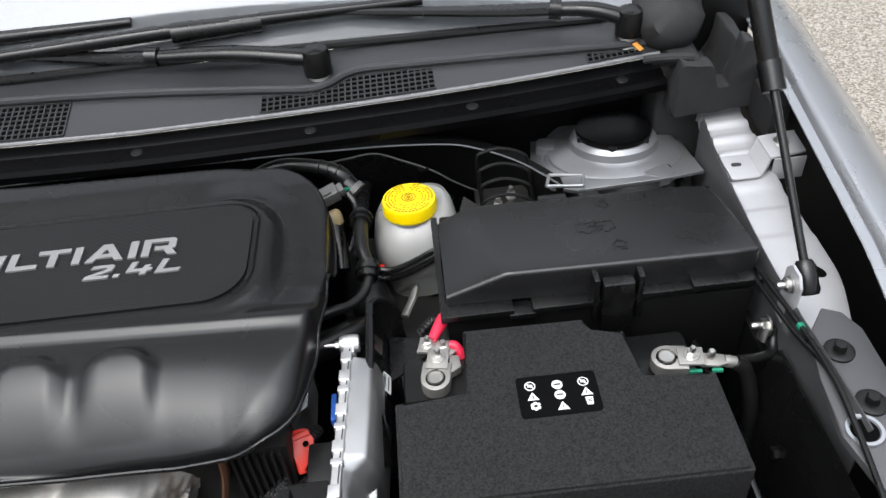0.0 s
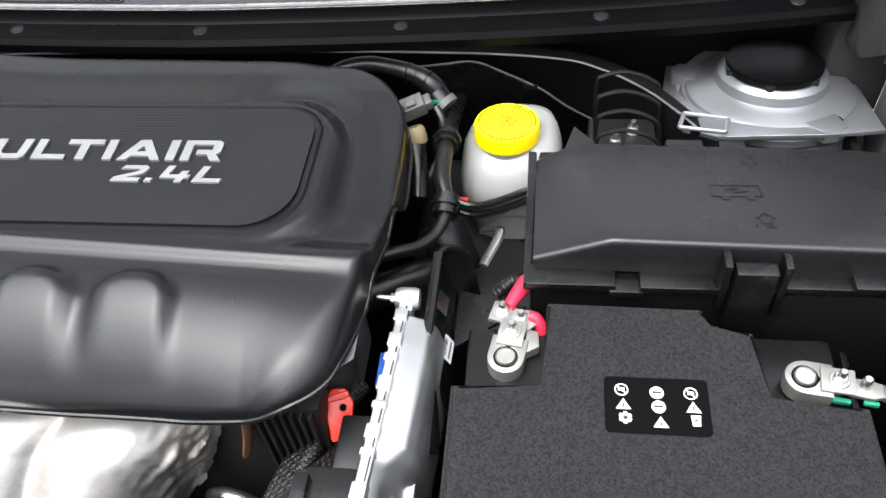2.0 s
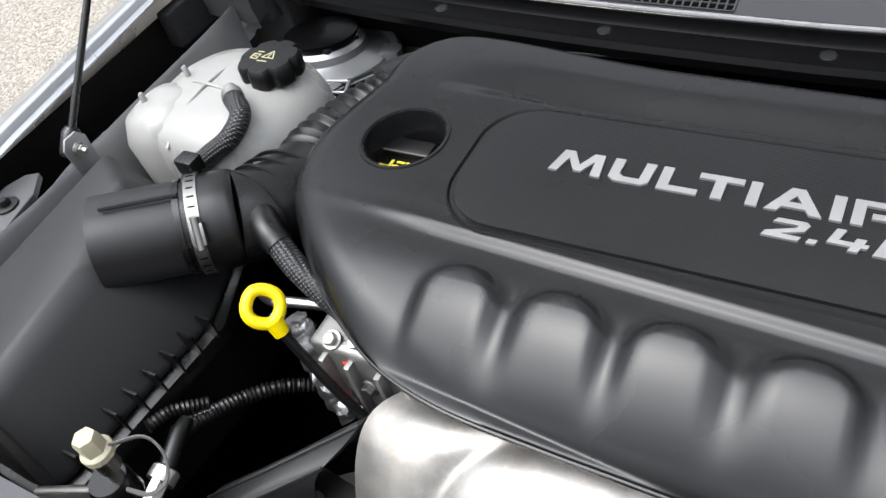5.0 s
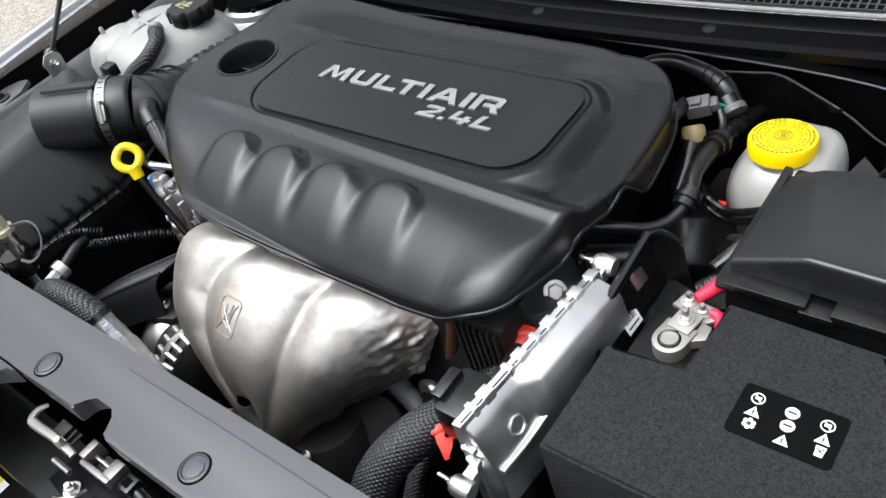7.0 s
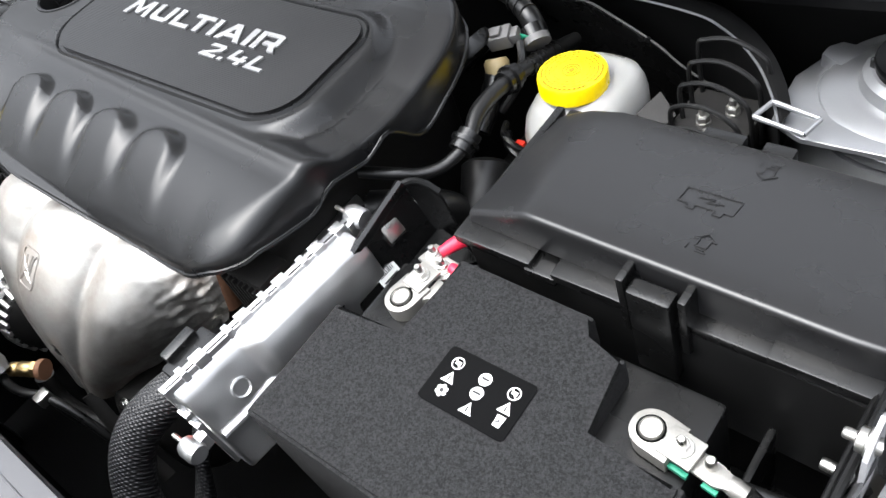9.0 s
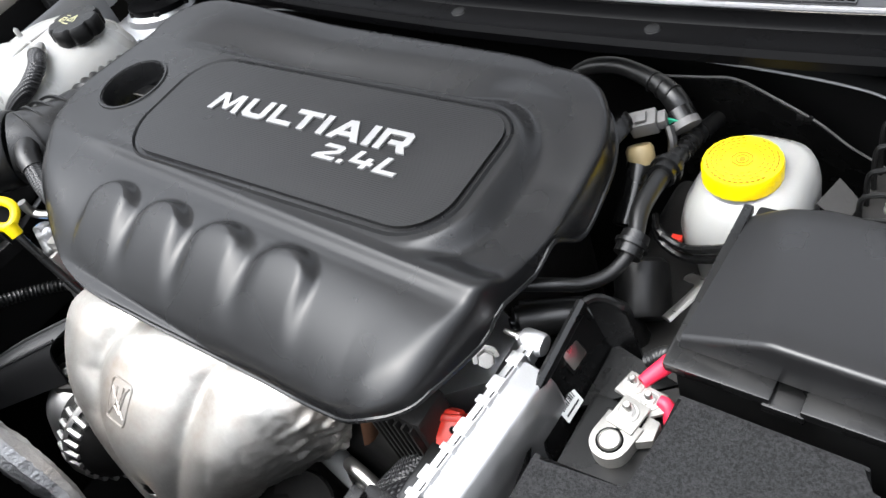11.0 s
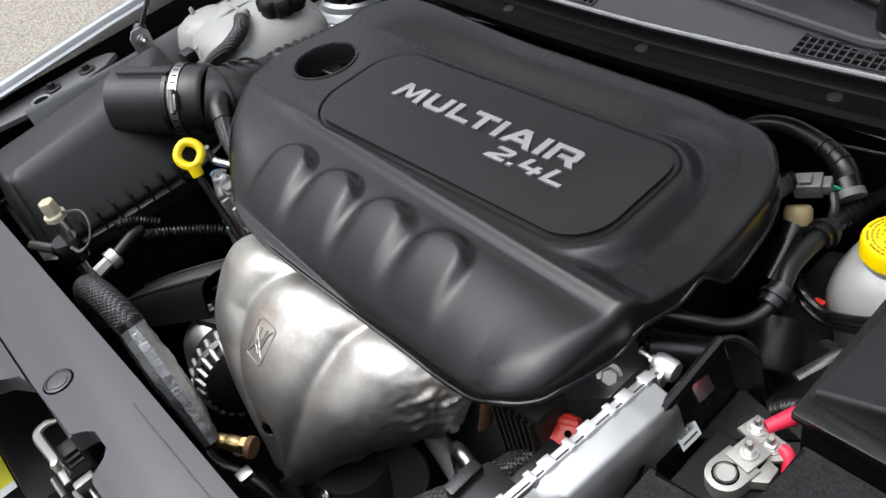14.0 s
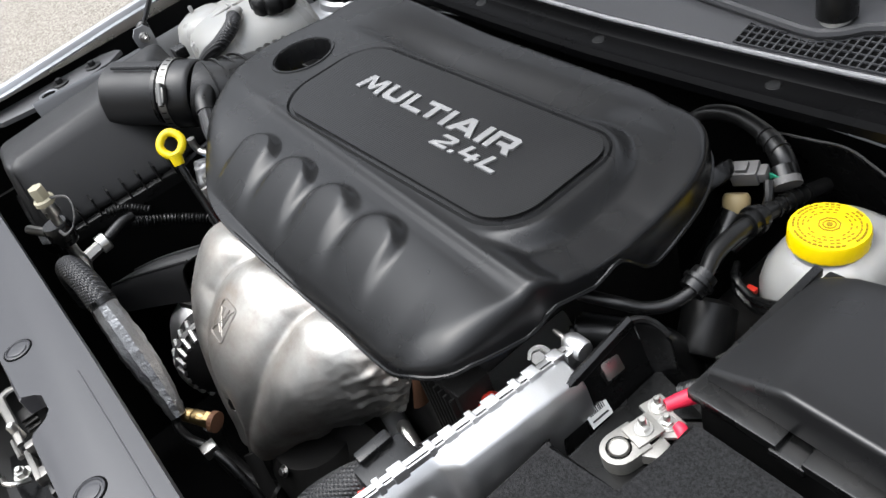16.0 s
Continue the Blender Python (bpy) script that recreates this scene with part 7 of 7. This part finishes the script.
# ---- right wing details ----
def gas_strut(left):
    T = lambda p: both(p, left)
    s0 = 0.042 if left else 0.0
    a, d = Vector(T((0.353, 0.522 + s0, 0.849))), Vector((0.012 if left else -0.012, 0.128, 0.139))
    d.normalize()
    g = thing("gas_strut", T((0.353, 0.522 + s0, 0.83)), "black gas strut holding the bonnet open", "gas strut", "bonnet gas struts")
    part("socket", lathe([(0.009, -0.012), (0.0105, -0.008), (0.0105, 0.016), (0.007, 0.022)], toward(a, d), 20), BLACK, g)
    part("rod", tube([a + d * 0.015, a + d * 0.195], 0.0042, 12, 1, soft=False), GLOSS, g)
    part("cylinder", tube([a + d * 0.188, a + d * 0.192, a + d * 0.54], [0.008, 0.0105, 0.0105], 18, 1, soft=False), GLOSS, g)
    part("end_cap", tube([a + d * 0.187, a + d * 0.216], 0.0118, 18, 1, soft=False), BLACK, g)
    s = -1 if left else 1
    part("ball_stud", lathe([(0.0075, 0), (0.0075, 0.004), (0.005, 0.005), (0.005, 0.022)], toward(a + Vector((-0.022 * s, 0, 0)), (s, 0, 0)), 14), ZINC, g)
    part("nut", hexbolt(a + Vector((-0.016 * s, 0, 0)), (-s, 0, 0), 0.0062, 0.007, 1.4, 0.007), ZINC, g)
    # left plate takes the toned-down bay paint
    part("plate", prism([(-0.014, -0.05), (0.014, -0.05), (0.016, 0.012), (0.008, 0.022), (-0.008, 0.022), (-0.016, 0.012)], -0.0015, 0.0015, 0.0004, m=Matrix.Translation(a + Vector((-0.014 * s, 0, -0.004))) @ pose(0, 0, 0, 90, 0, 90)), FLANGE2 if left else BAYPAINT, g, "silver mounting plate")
    return g


for left in (False, True):
    gas_strut(left)
rb = thing("wing_bracket", (0.41, 0.78, 0.79), "bent silver sheet-metal wing bracket with bolt", "bracket", "wing brackets")
part("foot", prism(rrect(0.370, 0.754, 0.406, 0.801, 0.004, 3), 0.7895, 0.7920, 0.0008), BAYPAINT, rb)
part("riser", sheet([[(0.405, 0.756, 0.7905), (0.405, 0.800, 0.7905)], [(0.412, 0.760, 0.798), (0.412, 0.806, 0.798)], [(0.420, 0.768, 0.8075), (0.420, 0.812, 0.8075)]], 0.0025), BAYPAINT, rb)
part("ledge", prism([(0.419, 0.767), (0.466, 0.774), (0.468, 0.818), (0.419, 0.813)], 0.8060, 0.8090, 0.0008), BAYPAINT, rb)
part("apron", box((0.424, 0.765, 0.775), (0.464, 0.7675, 0.8065), 0.001), BAYPAINT, rb)
# slot's inner shade laid on as a black patch
part("slot", prism(rrect(0.378, 0.778, 0.391, 0.785, 0.0034, 4), 0.7919, 0.7924), DARKPRINT, rb, "dark slotted hole")
part("bolt", hexbolt((0.443, 0.796, 0.809), (0, 0, 1), 0.0060, 0.005, 1.7), ZINC, rb)
gb = thing("ground_stud", (0.330, 0.529, 0.783), "zinc earth stud and nut on the inner wing", "earth stud")
part("nut", hexbolt((0.330, 0.529, 0.783), (-1, 0, 0.1), 0.0075, 0.008, 1.5, 0.010), ZINC, gb)
part("lug", tube([(0.328, 0.529, 0.783), (0.324, 0.524, 0.768)], 0.008, 10, 1, soft=False, flat=0.5), ZINC, gb)
wc = thing("wing_cable", (0.33, 0.45, 0.80), "two thin black cables clipped along the inner wing", "cable")
for o in (0.0, 0.008):
    part("cable", tube([(0.333 - o * 0.6, 0.70, 0.79), (0.332 - o * 0.6, 0.62, 0.808 - o), (0.332 - o * 0.6, 0.54, 0.824 - o), (0.332 - o * 0.5, 0.48, 0.836 - o), (0.333, 0.42, 0.842), (0.329, 0.36, 0.842), (0.318, 0.27, 0.840)], 0.0028, 8), RUBBER, wc)
part("tape", tube([(0.332, 0.482, 0.8356), (0.332, 0.477, 0.8366)], 0.0036, 8, 1, soft=False), GREEN, wc, "green tape mark")
tray = thing("battery_tray", (0.28, 0.40, 0.55), "black plastic battery tray wall beside the battery", "battery tray")
part("wall", box((0.268, 0.34, 0.55), (0.274, 0.56, 0.735), 0.002), BLACK, tray)
part("floor", box((-0.06, 0.33, 0.60), (0.30, 0.57, 0.615), 0.003), BLACK, tray)
part("wing_liner", sheet([[(0.300, 0.30, 0.62), (0.300, 0.50, 0.62)], [(0.312, 0.30, 0.72), (0.312, 0.50, 0.72)], [(0.326, 0.32, 0.80), (0.328, 0.49, 0.79)]], 0.003), BLACK, tray)
part("liner_bolt", hexbolt((0.312, 0.42, 0.72), (-1, 0, 0.1), 0.007, 0.008, 1.6), MATTE, tray)

# foam seals beside the cowl
def foam(left):
    T = lambda p: both(p, left)
    f = thing("foam_seal", T((0.40, 0.90, 0.79)), "grey moulded foam seal block at the cowl end", "foam seal", "cowl end seals")
    FACE = [(0.332, 0.806), (0.442, 0.800), (0.446, 0.845), (0.432, 0.898), (0.416, 0.902), (0.408, 0.860), (0.404, 0.841), (0.386, 0.841), (0.379, 0.872), (0.372, 0.878), (0.336, 0.880)]
    for name, y0, y1, dz in (("face", 0.876, 0.905, 0.0), ("rear_fill", 0.904, 0.985, -0.014)):
        bm = prism(FACE, y0, y1, 0.004)
        for v in bm.verts:
            x, z, y = v.co
            v.co = T((x, y + 0.20 * max(0, x - 0.36), z + dz))
        bmesh.ops.recalc_face_normals(bm, faces=bm.faces)
        bmesh.ops.triangulate(bm, faces=[q for q in bm.faces if len(q.verts) > 4])
        bmesh.ops.subdivide_edges(bm, edges=[e for e in bm.edges if e.calc_length() > 0.02], cuts=3, use_grid_fill=True)
        for v in bm.verts:
            v.co += noise.noise_vector(v.co * 40) * 0.004
        part(name, bm, SEAL, f, sharp=60)
    part("backing", prism([T(p) for p in [(0.372, 1.004), (0.470, 1.004), (0.470, 1.012), (0.372, 1.012)]], 0.78, 1.00, 0.002), MATTE, f, "black plastic panel behind the seal")
    skirt = prism([T(p) for p in [(0.322, 0.925), (0.392, 0.92), (0.392, 1.0), (0.322, 1.0)]], 0.70, 0.835, 0.005)
    part("skirt", skirt, SEAL, f, sharp=60)
    for j in range(4):
        part("fabric_fold", tube([T((0.300 + 0.012 * j, 0.925, 0.868 - 0.004 * j)), T((0.322 + 0.010 * j, 0.912, 0.876 - 0.003 * j)), T((0.352 + 0.006 * j, 0.900, 0.880 - 0.002 * j))], 0.0055, 8, 4), SEAL, f, "crumpled grey fabric fold")
    k = lathe([(0.02, -0.03), (0.044, -0.02), (0.050, 0.0), (0.044, 0.022), (0.025, 0.034), (0.008, 0.036)], toward(T((0.345, 0.990, 0.892)), ((-0.2 if left else 0.2), -0.5, 0.8)), 32)
    for v in k.verts:
        v.co += noise.noise_vector(v.co * 45) * 0.008
    part("gasket_cap", k, SEAL, f, "crumpled grey fabric seal", 60)
    return f


for left in (False, True):
    foam(left)
leaf = solid("fallen_leaf", box((-0.004, -0.008, 0), (0.004, 0.008, 0.0012), 0.0005, pose(0.296, 0.945, 0.8765, 12, 0, 25)), mat("orange_leaf", (0.55, 0.22, 0.03), 0.6), (0.296, 0.945, 0.876), "tiny orange leaf scrap on the cowl grille", "leaf")

# ---- wipers ----
def wiper(pivot, elbow, tip, blade_a, blade_b, label):
    w = thing("wiper", pivot, label, "wiper", "windscreen wipers")
    p, e, t = Vector(pivot), Vector(elbow), Vector(tip)
    part("pivot_cap", lathe([(0.019, -0.02), (0.019, 0.004), (0.016, 0.014), (0.008, 0.018)], Matrix.Translation(p), 28), BLACK, w)
    part("spindle", lathe([(0.016, -0.05), (0.022, -0.04), (0.016, -0.03), (0.013, -0.01)], Matrix.Translation(p), 24), ZINC, w)
    part("arm_head", tube([p, p.lerp(e, 0.5) + Vector((0, 0, 0.006)), e], [0.014, 0.0125, 0.011], 12, 6, flat=0.8), BLACK, w)
    part("arm_joint", tube([e + (p - e).normalized() * 0.006, e + (t - e).normalized() * 0.01], 0.0135, 12, 2), BLACK, w)
    part("arm", tube([e, e.lerp(t, 0.3) + Vector((0, 0, -0.002)), t], [0.0125, 0.011, 0.006], 10, 6, flat=0.7), BLACK, w)
    a, b = Vector(blade_a), Vector(blade_b)
    part("blade", tube([a, a.lerp(b, 0.5) + Vector((0, 0, 0.004)), b], [0.008, 0.010, 0.007], 10, 6), BLACK, w)
    m = a.lerp(b, 0.55)
    part("blade_clip", tube([m - (b - a).normalized() * 0.06, m + (b - a).normalized() * 0.06], [0.015, 0.012], 10, 4), BLACK, w)
    return w


wiper((-0.127, 0.960, 0.903), (-0.345, 1.002, 0.908), (-0.60, 1.032, 0.925), (-0.95, 1.04, 0.925), (-0.38, 1.062, 0.932), "black windscreen wiper parked over the cowl")
wiper((0.292, 0.979, 0.900), (0.199, 1.010, 0.910), (-0.10, 1.040, 0.926), (-0.60, 1.010, 0.925), (0.02, 1.046, 0.926), "long black windscreen wiper arm and blade")
